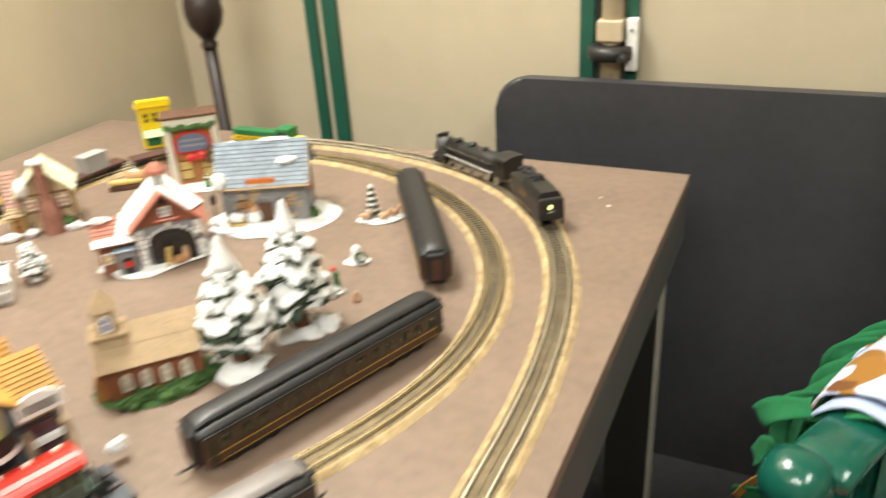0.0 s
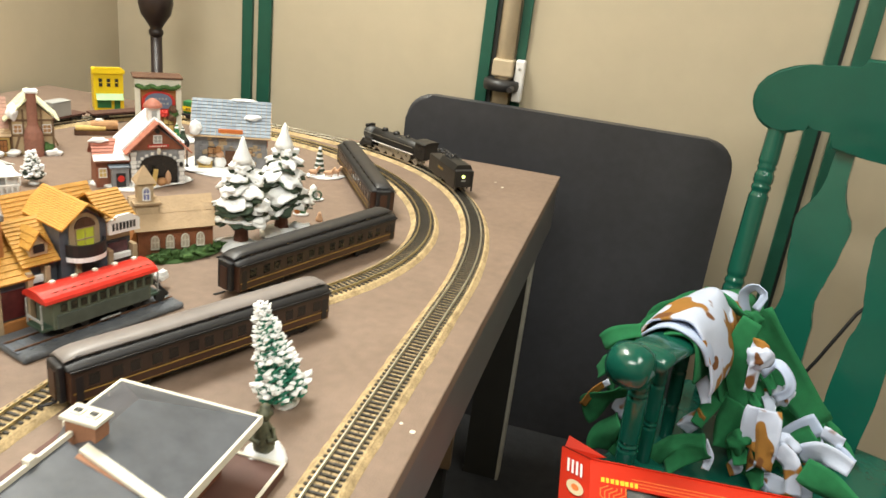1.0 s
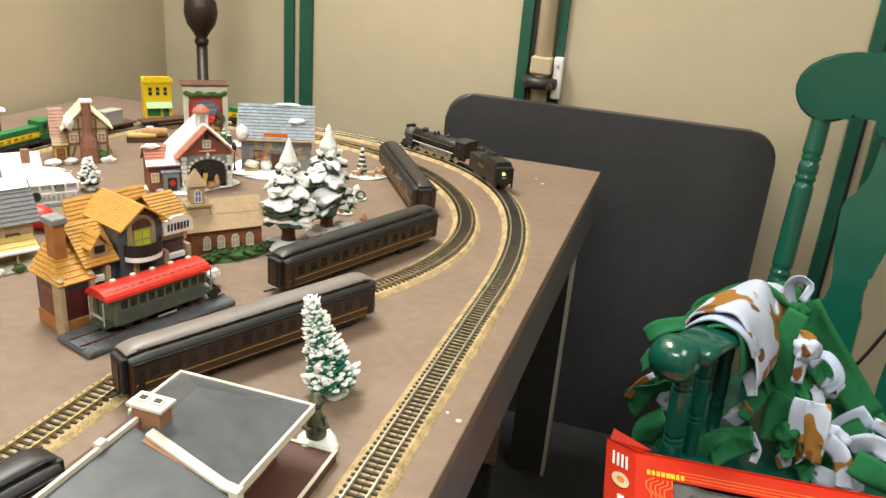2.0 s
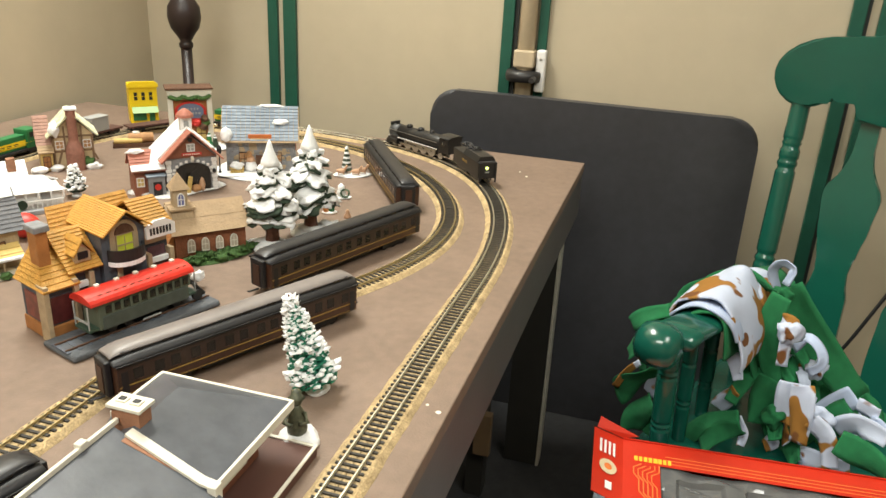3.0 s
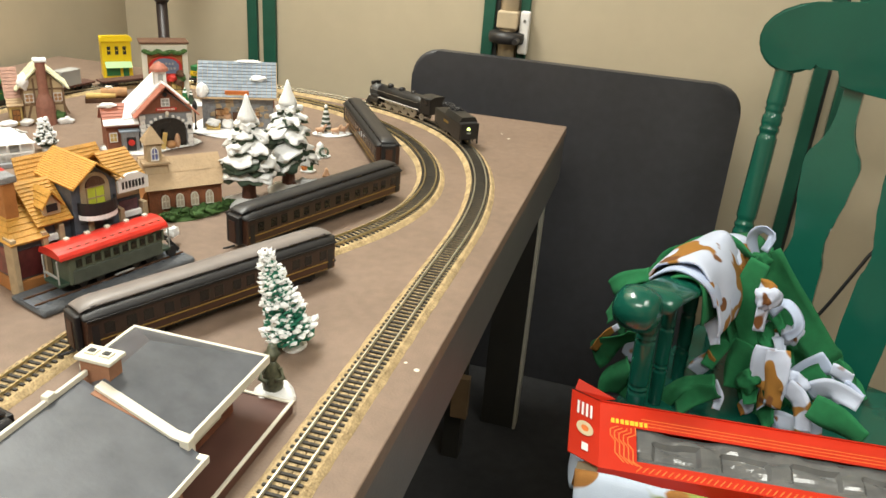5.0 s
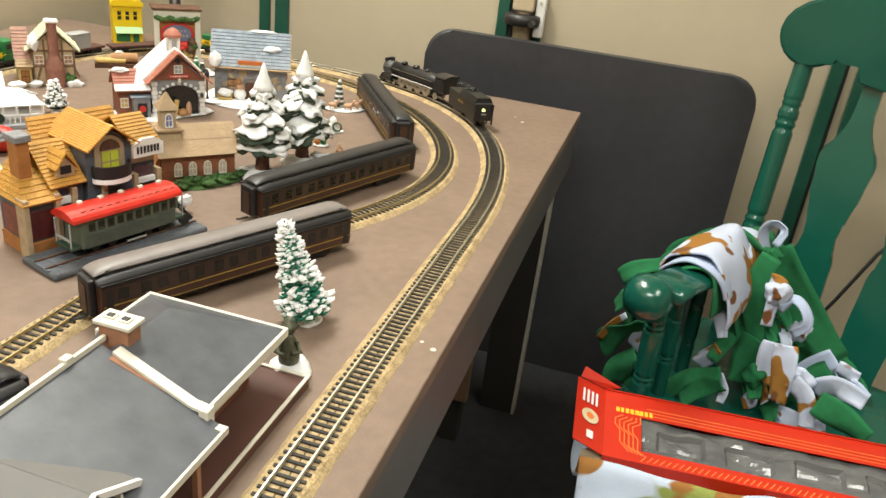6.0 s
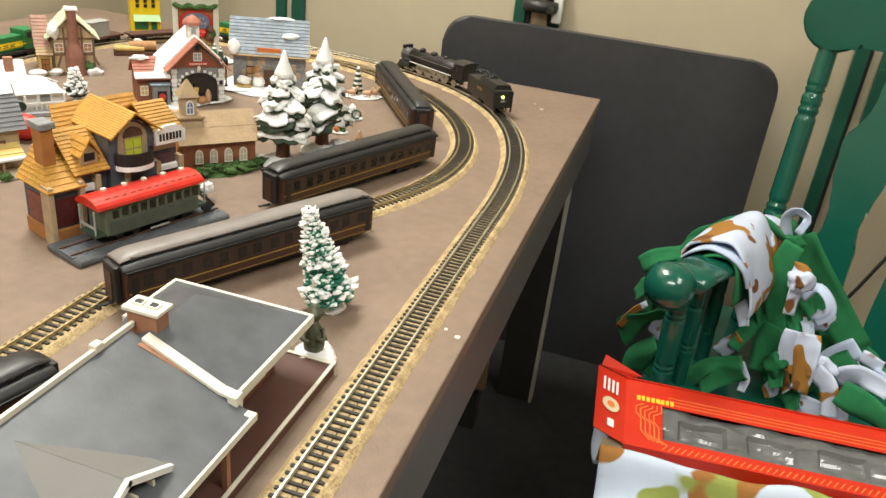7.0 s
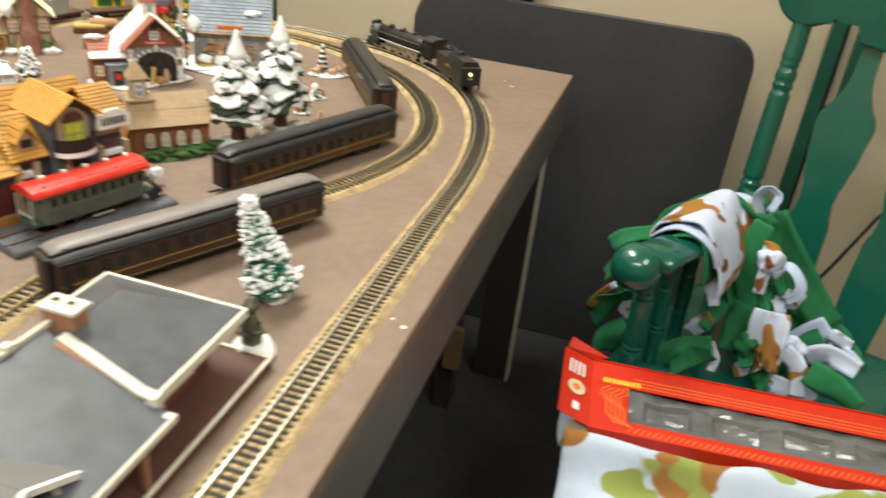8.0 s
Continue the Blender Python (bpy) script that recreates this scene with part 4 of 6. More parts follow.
# ---- shop with red roofs, arched garage door ----
shop = thing("snowy_shop", sized(1.029, -0.5710, -0.4890, T, 0, 0, 46), "grey ceramic fire station with snowy red-brown roof and cupola", "model building")
part("snow_base", ball(0.078, None, 3, squash=(0.92, 0.60, 0.06), rough=0.35, seed=2), SNOW, shop, m=Matrix.Translation((-0.018, 0.030, 0.002)), smooth=True)
gable_walls(shop, -0.039, 0.039, 0.0, 0.075, 0.058, 0.092, GREYSTONE, "y")
part("gable", prism([(-0.038, 0.0565), (0.038, 0.0565), (0.0, 0.090)], -0.0018, -0.0004), BRICK, shop, "brown shingled gable")
roof(shop, -0.041, 0.041, -0.008, 0.075, 0.053, 0.099, REDSHINGLE, "y", 0.006, 8)
part("snow", courses((-0.048, 0.078, 0.055), (-0.048, 0.006, 0.055), (0.0, 0.010, 0.1015), (0.0, 0.078, 0.1015), 1, 0.0022), SNOW, shop, "thick white snow")
part("snow", courses((0.030, -0.012, 0.0715), (0.047, 0.05, 0.055), (0.0, 0.078, 0.1015), (0.0, -0.006, 0.1015), 1, 0.0018), SNOW, shop)
o = [(-0.026, 0.001), (0.028, 0.001), (0.028, 0.032)] + [(0.001 + 0.027 * math.cos(a), 0.032 + 0.016 * math.sin(a)) for a in [math.pi * i / 10 for i in range(1, 10)]] + [(-0.026, 0.032)]
part("garage_opening", prism(o, -0.0022, -0.0006), GLASSDARK, shop, "dark arched doorway")
for k in range(8):
    for sx in (-0.0345, 0.0345):
        part("quoin", cuboid(sx - (0.0045 if k % 2 else 0.0035), sx + (0.0045 if k % 2 else 0.0035), -0.0035, 0.0, 0.002 + k * 0.0066, 0.0078 + k * 0.0066, 0.0006), WHITE, shop)
bm = bmesh.new()
for i in range(11):
    a = math.pi * i / 10
    cuboid(0.001 + 0.029 * math.cos(a) - 0.002, 0.001 + 0.029 * math.cos(a) + 0.002, -0.0036, -0.0006, 0.031 + 0.0185 * math.sin(a), 0.0345 + 0.0185 * math.sin(a), bm=bm)
part("arch_stones", bm, WHITE, shop)
part("sign", cuboid(-0.014, 0.016, -0.0034, -0.0019, 0.060, 0.0645, 0.0005), BRIGHTRED, shop)
bars(shop, "sign_bar", -0.012, 0.0613, 0.026, 0.002, -0.0038, 8, CREAM)
window(shop, 0.0, 0.0675, 0.010, 0.010, -0.0022, WHITE, GREY)
part("gable_vent", cone(0.0035, 0.0035, 0.002, pose(0.0, -0.0018, 0.0845, 90), 14), BLACK, shop)
for lx, lz in ((0.001, 0.052), (0.033, 0.030)):
    part("lantern", lathe([(0.001, 0), (0.0028, 0.002), (0.0025, 0.006), (0.0006, 0.008)], 10), BLACK if lx > 0.02 else CREAM, shop, m=pose(lx, -0.0055, lz))
cup = part("cupola", cuboid(-0.0085, 0.0085, 0.018, 0.035, 0.094, 0.1145, 0.0006), WHITE, shop)
part("cupola_roof", lathe([(0.0140, 0), (0.0128, 0.004), (0.0078, 0.0095), (0.001, 0.0135)], 16, m=pose(0, 0.0265, 0.1146)), REDSHINGLE, cup)
part("cupola_window", cuboid(-0.0035, 0.0035, 0.0172, 0.0179, 0.100, 0.110), GREY, cup)
lw = gable_walls(shop, -0.085, -0.0395, 0.006, 0.055, 0.040, 0.058, BRICK, "x", "side_wing")
roof(shop, -0.085, -0.041, 0.002, 0.055, 0.040, 0.067, REDSHINGLE, "x", 0.004, 7)
part("snow", courses((-0.089, -0.0035, 0.0420), (-0.040, -0.0035, 0.0420), (-0.040, 0.004, 0.0505), (-0.089, 0.004, 0.0495), 1, 0.0016), SNOW, shop)
part("snow", courses((-0.062, 0.002, 0.0485), (-0.040, 0.004, 0.0500), (-0.040, 0.029, 0.0700), (-0.052, 0.029, 0.0700), 1, 0.0016), SNOW, shop)
blob(shop, "snow", -0.078, 0.024, 0.066, 0.010, SNOW, (1.2, 0.6, 0.4), 3)
dr = part("porch", cuboid(-0.066, -0.042, -0.008, 0.004, 0.0, 0.032, 0.0008), GREYSTONE, shop)
part("door", cuboid(-0.060, -0.047, -0.0092, -0.0082, 0.002, 0.0245), BLACK, dr)
part("wreath", lathe([(0.0048, 0), (0.0048, 0.001), (0.002, 0.0014)], 14, m=pose(-0.0535, -0.0094, 0.0165, 90)), BRIGHTRED, dr)
part("porch_roof", cuboid(-0.069, -0.040, -0.010, 0.006, 0.0321, 0.0345, 0.0006), SLATE, dr)
window(shop, -0.076, 0.016, 0.009, 0.012, 0.0055, WHITE, STRAW)
blob(shop, "figure", 0.014, -0.004, 0.012, 0.0055, SKIN, (0.8, 0.8, 1.9), 5, 0.3)
blob(shop, "barrel", 0.004, -0.006, 0.008, 0.007, LOG, (1.1, 0.9, 0.9), 6, 0.2)
part("plank", cuboid(-0.012, -0.006, -0.010, -0.006, 0, 0.030), STRAW, shop, m=pose(0, 0, 0, 10, 8, 0))

# ---- half-timbered house with a large brick chimney ----
tud = thing("timbered_house", sized(1.0, -0.830, -0.466, T, 0, 0, 46), "ceramic half-timbered house with a round-footed brick chimney", "model building")
gable_walls(tud, -0.024, 0.040, 0.0, 0.055, 0.060, 0.092, TUDORWALL, "y")
roof(tud, -0.027, 0.043, -0.006, 0.055, 0.058, 0.099, mat("mossy_snow_roof", (0.48, 0.45, 0.19), 0.8, var=0.5, scale=90, bump=0.6, col2=(0.68, 0.66, 0.48)), "y", 0.005, 6)
for x0, x1, z0, z1 in ((-0.024, 0.040, 0.0555, 0.0585), (-0.024, 0.040, 0.030, 0.033), (-0.0245, -0.021, 0, 0.058), (0.037, 0.0405, 0, 0.058), (-0.006, -0.003, 0.03, 0.075), (0.021, 0.024, 0.03, 0.075)):
    part("timber", cuboid(x0, x1, -0.0016, 0.0002, z0, z1), TIMBER, tud)
part("timber", cuboid(-0.0215, -0.018, -0.0014, 0, 0.0, 0.032), TIMBER, tud, m=pose(0, 0, 0, 0, 18, 0))
part("timber", cuboid(0.034, 0.037, -0.0014, 0, 0.0, 0.030), TIMBER, tud, m=pose(0.012, 0, 0, 0, -22, 0))
for wx in (-0.013, 0.030):
    window(tud, wx, 0.037, 0.011, 0.012, -0.001, WHITE, LOG)
c2 = part("chimney", lathe([(0.0150, 0), (0.0148, 0.030), (0.0130, 0.040), (0.0085, 0.050), (0.0078, 0.055), (0.0078, 0.104)], 14, m=pose(0.009, -0.007, 0)), mat("rose_brick", (0.30, 0.13, 0.09), 0.75, var=0.25, scale=260, bump=0.6), tud, "rose-red brick chimney")
part("chimney_cap", cuboid(-0.001, 0.019, -0.017, 0.003, 0.1041, 0.1085, 0.001), SNOW, c2)
gable_walls(tud, -0.046, -0.0245, 0.010, 0.058, 0.046, 0.082, TANWALL, "x", "side_wing")
roof(tud, -0.046, -0.028, 0.006, 0.062, 0.043, 0.088, PINKROOF, "x", 0.003, 9)
part("porch", cuboid(-0.045, -0.026, -0.008, 0.0098, 0, 0.034, 0.001), STRAW, tud)
part("porch_roof", courses((-0.048, -0.013, 0.033), (-0.023, -0.013, 0.033), (-0.023, 0.010, 0.047), (-0.048, 0.010, 0.047), 4, 0.0012), TAN, tud)
window(tud, -0.0355, 0.008, 0.010, 0.018, -0.0085, BARK, ORANGEWALL)
for bx, by, r in ((-0.050, -0.014, 0.010), (-0.022, -0.008, 0.009), (0.036, -0.010, 0.011)):
    blob(tud, "snow_bush", bx, by, 0.005, r, SNOW, (1.2, 0.9, 0.7), int(bx * 1000))
blob(tud, "bush", 0.030, -0.006, 0.012, 0.009, MOSS, (1.0, 0.8, 1.0), 7)
blob(tud, "snow", -0.020, -0.003, 0.071, 0.011, SNOW, (0.7, 1.0, 1.1), 8)

# ---- stone cabin with a blue-grey shingle roof ----
cab = thing("stone_cabin", sized(1.016, -0.5251, -0.3497, T, 0, 0, 27), "stone cottage with blue-grey shingled roof and orange sign", "model building")
CW = 0.058
gable_walls(cab, -CW, CW, 0.0, 0.075, 0.060, 0.100, GREYSTONE, "x")
rng = random.Random(8)
for i in range(46):
    sx, sz = rng.uniform(-CW + 0.006, CW - 0.006), rng.uniform(0.004, 0.054)
    w, h2 = rng.uniform(0.0035, 0.007), rng.uniform(0.0025, 0.0045)
    part("stone", cuboid(sx - w, sx + w, -0.0020, 0.0005, sz - h2, sz + h2, 0.0012), TANWALL if i % 2 else GREYSTONE, cab)
for sgn, a0, a1 in ((1, -0.012, 0.036), (-1, 0.086, 0.0385)):
    rows = 11
    for r in range(rows):
        f0, f1 = r / rows, (r + 1) / rows
        y_a, y_b = a0 + (a1 - a0) * f0, a0 + (a1 - a0) * f1
        z_a, z_b = 0.061 + 0.050 * f0, 0.061 + 0.050 * f1
        for c in range(16):
            xa = -CW - 0.006 + (2 * CW + 0.012) * c / 16
            xb = -CW - 0.006 + (2 * CW + 0.012) * (c + 0.93) / 16
            if sgn == 1:
                part("shingle", slab([(xa, y_a, z_a + 0.0012), (xb, y_a, z_a + 0.0012), (xb, y_b, z_b + 0.0003), (xa, y_b, z_b + 0.0003)], 0.0014), SLATE, cab)
    if sgn == -1:
        part("roof_slope", courses((CW + 0.006, a0, 0.061), (-CW - 0.006, a0, 0.061), (-CW - 0.006, a1, 0.111), (CW + 0.006, a1, 0.111), 9, 0.0012), SLATE, cab)
part("roof_board", slab([(-CW - 0.007, -0.0135, 0.0592), (CW + 0.007, -0.0135, 0.0592), (CW + 0.007, 0.0368, 0.1105), (-CW - 0.007, 0.0368, 0.1105)], 0.0022), TAN, cab)
part("sign", cuboid(-0.020, 0.019, -0.0155, -0.0125, 0.0575, 0.0705, 0.0008), mat("orange_sign", (0.52, 0.14, 0.03), 0.5, var=0.15, scale=80), cab, "orange-red signboard", m=pose(0, 0, 0, -6))
bars(cab, "sign_bar", -0.015, 0.0625, 0.030, 0.003, -0.0100, 9, STRAW)
blob(cab, "snow", 0.034, 0.014, 0.0885, 0.0125, SNOW, (1.15, 0.55, 0.42), 2, 0.4)
blob(cab, "snow", -0.056, -0.009, 0.070, 0.0105, SNOW, (0.9, 0.6, 1.1), 5, 0.4)
blob(cab, "snow", 0.018, 0.038, 0.1115, 0.014, SNOW, (1.5, 0.35, 0.18), 6, 0.4)
for wx in (-0.028, 0.026):
    window(cab, wx, 0.016, 0.016, 0.022, -0.001, BARK, LOG)
part("door", cuboid(-0.009, 0.009, -0.0024, -0.0012, 0.001, 0.034), BARK, cab)
part("snow_base", ball(0.09, None, 3, squash=(1.0, 0.75, 0.055), rough=0.3, seed=6), SNOW, cab, m=Matrix.Translation((0.006, 0.028, 0.001)), smooth=True)
for k, z in enumerate((0.016, 0.036)):
    part("side_window", cuboid(CW, CW + 0.0015, 0.024, 0.046, z, z + 0.012), REDSHINGLE if k else GREY, cab)
blob(cab, "bush", CW + 0.004, 0.012, 0.008, 0.010, MOSS, (0.7, 1, 0.9), 3)

# snow scene with sleigh, lamp and snowman in front of the cabin
sc = thing("snow_scene", sized(1.018, -0.5594, -0.3747, T, 0, 0, 30), "white snow stand with a yellow bench, lamp post and snowman", "figurine")
part("stand", ball(0.036, None, 3, squash=(1.1, 0.7, 0.11), rough=0.35, seed=3), SNOW, sc, m=Matrix.Translation((0.004, 0, 0.0025)), smooth=True)
bm = cuboid(-0.010, 0.012, -0.009, -0.004, 0.007, 0.010, 0.0006)
cuboid(-0.010, 0.012, -0.004, -0.002, 0.010, 0.017, 0.0006, bm)
part("bench", bm, STRAW, sc)
blob(sc, "snow_heap", 0.001, -0.003, 0.018, 0.009, SNOW, (1.2, 0.8, 0.7), 9)
blob(sc, "snowman_body", 0.024, 0.004, 0.014, 0.0105, SNOW, (1, 1, 0.95), 2, 0.1)
blob(sc, "snowman_head", 0.024, 0.004, 0.027, 0.0068, SKIN, (1, 1, 1), 2, 0.1)
part("snowman_hat", lathe([(0.0075, 0), (0.0045, 0.001), (0.004, 0.008), (0.001, 0.009)], 12), LOG, sc, m=pose(0.022, 0.004, 0.032))
part("lamp_post", lathe([(0.003, 0.004), (0.0012, 0.01), (0.0012, 0.036), (0.0036, 0.038), (0.0042, 0.047), (0.001, 0.053)], 12, m=pose(-0.028, 0.004, 0)), BLACK, sc)

# ---- chapel with tan roof ----
chp = thing("brick_chapel", sized(1.047, -0.3917, -0.7180, T, 0, 0, 48), "small brick chapel with tan roof, arched windows and shrubs", "model building")
gable_walls(chp, -0.040, 0.046, 0.004, 0.054, 0.036, 0.060, mat("chapel_brick", (0.25, 0.085, 0.035), 0.7, var=0.35, scale=150, bump=0.6), "x")
roof(chp, -0.040, 0.046, 0.003, 0.055, 0.036, 0.067, TAN, "x", 0.005, 2, 0.0005)
for wx in (-0.022, -0.005, 0.0125, 0.0305):
    window(chp, wx, 0.012, 0.0072, 0.015, 0.003, CREAM, mat("chapel_window", (0.50, 0.42, 0.33), 0.5, var=0.2), arch=True)
tw = part("tower", cuboid(-0.0355, -0.0185, 0.018, 0.036, 0.040, 0.087, 0.001), TANWALL, chp, "tan stone bell turret")
part("tower_base", cuboid(-0.0400, -0.0140, 0.013, 0.041, 0.034, 0.062, 0.0012), TANWALL, tw)
part("tower_ledge", cuboid(-0.0425, -0.0115, 0.0105, 0.0435, 0.0621, 0.066, 0.0012), TAN, tw)
part("tower_roof", lathe([(0.0165, 0), (0.0150, 0.002), (0.001, 0.019)], 4, m=pose(-0.027, 0.027, 0.0872, 0, 0, 45)), TAN, tw)
window(chp, -0.027, 0.068, 0.0066, 0.014, 0.0175, WHITE, BLUEP, arch=True)
part("side_porch", prism([(-0.050, 0.0), (-0.0405, 0.0), (-0.0405, 0.034), (-0.044, 0.030), (-0.050, 0.018)], 0.010, 0.044), ORANGEWALL, chp)
part("ground", ball(0.060, None, 3, squash=(0.95, 0.60, 0.07), rough=0.3, seed=9), MOSS, chp, m=Matrix.Translation((0.006, 0.016, 0.001)), smooth=True)
rng = random.Random(4)
for i in range(16):
    bx = -0.030 + 0.088 * i / 15
    blob(chp, "shrub", bx, -0.006 + rng.uniform(-0.006, 0.003) + max(0, bx - 0.03) * 0.6, 0.006, rng.uniform(0.0045, 0.0080), MOSS, (1.1, 0.9, 0.8), i, 1.2)

# ---- orange-roofed town building with chimney ----
org = thing("orange_roof_building", sized(1.067, -0.4048, -0.9394, T, 0, 0, 70), "ceramic town restaurant with orange shingle roofs and a balcony", "model building")
ROOFP = dict(n=6, lift=0.0012)
part("wall_block", cuboid(0.0, 0.160, 0.010, 0.060, 0.0, 0.052), DARKSTONE, org, "dark slate-blue wall")
# near corner bay
part("bay", cuboid(-0.030, 0.010, 0.000, 0.045, 0.0, 0.044), DARKSTONE, org)
part("bay_plinth", cuboid(-0.032, 0.012, -0.003, 0.046, 0.0, 0.012, 0.0008), ORANGEWALL, org)
for px_, py_ in ((-0.031, -0.002), (0.009, -0.002), (0.036, 0.004), (0.076, 0.002), (0.122, 0.002), (0.160, 0.004)):
    part("corner_post", cuboid(px_ - 0.0034, px_ + 0.0034, py_ - 0.0030, py_ + 0.012, 0.0, 0.047, 0.0006), TANWALL, org)
part("bay_roof", courses((-0.036, -0.006, 0.043), (0.014, -0.006, 0.043), (0.010, 0.045, 0.070), (-0.004, 0.045, 0.070), 9, 0.0009), ORANGE, org)
part("bay_roof", courses((-0.036, 0.050, 0.043), (-0.036, -0.006, 0.043), (-0.004, 0.045, 0.070), (-0.004, 0.050, 0.070), 9, 0.0009), ORANGE, org)
part("shop_window", cuboid(-0.026, 0.004, -0.0016, 0.0, 0.014, 0.036), mat("dark_red_window", (0.10, 0.02, 0.02), 0.3, var=0.6, scale=130), org)
part("shop_window", cuboid(-0.0316, -0.0302, 0.006, 0.038, 0.014, 0.036), mat("red_window", (0.17, 0.03, 0.02), 0.3, var=0.6, scale=130), org)
ch3 = part("chimney", cuboid(-0.020, -0.004, 0.018, 0.034, 0.045, 0.084, 0.0008), ORANGEWALL, org, "orange brick chimney")
part("chimney_cap", cuboid(-0.0225, -0.0015, 0.0155, 0.0365, 0.0841, 0.0895, 0.0012), GREYSTONE, ch3)
# left wing with a dormer
part("wing_window", cuboid(0.014, 0.040, 0.0082, 0.0096, 0.012, 0.038), mat("wine_window", (0.12, 0.04, 0.05), 0.35, var=0.7, scale=120), org)
part("wing_snow_sign", cuboid(0.016, 0.042, 0.0050, 0.0080, 0.034, 0.040, 0.0008), SNOW, org)
part("wing_roof", courses((0.004, 0.000, 0.050), (0.052, 0.000, 0.050), (0.052, 0.036, 0.078), (0.004, 0.036, 0.078), 12, 0.0009), ORANGE, org)
part("wing_roof", courses((0.052, 0.072, 0.050), (0.004, 0.072, 0.050), (0.004, 0.036, 0.078), (0.052, 0.036, 0.078), 12, 0.0009), ORANGE, org)
dmr = part("dormer", prism([(0.018, 0.056), (0.040, 0.056), (0.040, 0.064), (0.029, 0.072), (0.018, 0.064)], 0.005, 0.030), TANWALL, org)
part("dormer_window", cuboid(0.022, 0.036, 0.0040, 0.0050, 0.0585, 0.0645), BLACK, dmr)
part("dormer_roof", courses((0.014, 0.030, 0.0625), (0.014, 0.001, 0.0625), (0.029, 0.001, 0.0755), (0.029, 0.030, 0.0755), 3, 0.001), ORANGE, dmr)
part("dormer_roof", courses((0.044, 0.001, 0.0625), (0.044, 0.030, 0.0625), (0.029, 0.030, 0.0755), (0.029, 0.001, 0.0755), 3, 0.001), ORANGE, dmr)
# tall centre with balcony
gable_walls(org, 0.054, 0.118, 0.002, 0.060, 0.0735, 0.0885, DARKSTONE, "y", "centre")
roof(org, 0.054, 0.118, -0.004, 0.062, 0.0755, 0.0925, ORANGE, "y", 0.005, 14, 0.0009)
window(org, 0.087, 0.053, 0.024, 0.018, 0.001, TANWALL, LIME)
part("fanlight", prism([(0.087 + 0.014 * math.cos(math.pi * i / 10), 0.072 + 0.008 * math.sin(math.pi * i / 10)) for i in range(11)], -0.001, 0.001), BARK, org)
part("arch_surround", prism([(0.066, 0.050), (0.108, 0.050)] + [(0.087 + 0.021 * math.cos(math.pi * i / 10), 0.070 + 0.013 * math.sin(math.pi * i / 10)) for i in range(11)], 0.0009, 0.0022), TANWALL, org, "tan arched window surround")
pth = [Vector((0.087 + 0.026 * math.cos(math.pi * i / 12), 0.001 - 0.014 * math.sin(math.pi * i / 12), 0.0510)) for i in range(13)]
part("balcony_rail", sweep(pth, [(-0.001, 0), (0.001, 0), (0.001, 0.010), (-0.001, 0.010)]), BLACK, org, "black balcony rail")
part("balcony_floor", sweep(pth, [(-0.001, -0.004), (0.002, -0.004), (0.002, 0), (-0.001, 0)]), SNOW, org)
part("right_block", cuboid(0.120, 0.160, 0.010, 0.060, 0.0525, 0.072), TANWALL, org)
part("doorway", cuboid(0.068, 0.108, -0.0012, 0.001, 0.004, 0.034), BARK, org)
# right wing with a sign
part("right_window", cuboid(0.126, 0.154, 0.0082, 0.0096, 0.026, 0.050), mat("plum_window", (0.11, 0.05, 0.06), 0.35, var=0.7, scale=120), org)
part("right_roof", courses((0.119, 0.004, 0.070), (0.166, 0.004, 0.070), (0.166, 0.036, 0.088), (0.119, 0.036, 0.088), 9, 0.0009), ORANGE, org)
part("right_roof", courses((0.166, 0.072, 0.070), (0.119, 0.072, 0.070), (0.119, 0.036, 0.088), (0.166, 0.036, 0.088), 9, 0.0009), ORANGE, org)
part("right_roof", courses((0.02, 0.046, 0.062), (0.150, 0.046, 0.062), (0.150, 0.070, 0.088), (0.03, 0.070, 0.088), 9, 0.0009), ORANGE, org)
sg = part("sign", prism([(0.118, 0.061), (0.164, 0.061), (0.164, 0.071), (0.150, 0.076), (0.132, 0.076), (0.118, 0.071)], -0.003, 0.000), WHITE, org, "white signboard")
bars(sg, "sign_bar", 0.123, 0.0640, 0.036, 0.006, -0.003, 7, BLACK)
part("snow_sill", cuboid(0.124, 0.156, 0.0040, 0.0080, 0.036, 0.041, 0.0008), SNOW, org)
for zz, yy in ((0.001, 0.02), (0.003, 0.03)):
    blob(org, "snow", 0.146, 0.001, 0.012 + zz, 0.008, SNOW, (1.4, 0.6, 0.5), 4)

for ob in org.children_recursive:  # true proportions of the cast building
    for v in ob.data.vertices:
        v.co = Vector((v.co.x * 0.73 - 0.008, v.co.y, v.co.z * 1.22))

# ---- red-roofed tram on a grey plinth ----
tram = thing("model_tram", sized(1.064, -0.3622, -0.9096, T, 0, 0, 71.5), "dark green tram with red roof on a grey slate plinth", "model tram")
bm = cuboid(-0.080, 0.086, -0.028, 0.026, 0, 0.0065, 0.003, seg=3)
for v in bm.verts:
    v.co += Vector((noise.noise(v.co * 90), noise.noise(v.co * 90 + Vector((5, 1, 2))), 0)) * 0.002
part("plinth", bm, PLINTH, tram, "grey slate-textured plinth")
for ry in (-0.0105, 0.0075):
    part("rail", cuboid(-0.078, 0.083, ry - 0.0007, ry + 0.0007, 0.0066, 0.0082), BARK, tram)
for i in range(15):
    part("tie", cuboid(-0.079 + i * 0.0112, -0.0755 + i * 0.0112, -0.0155, 0.0125, 0.0062, 0.0070), DARKSTONE, tram)
TRAMPOST = mat("tram_post", (0.10, 0.115, 0.08), 0.6)
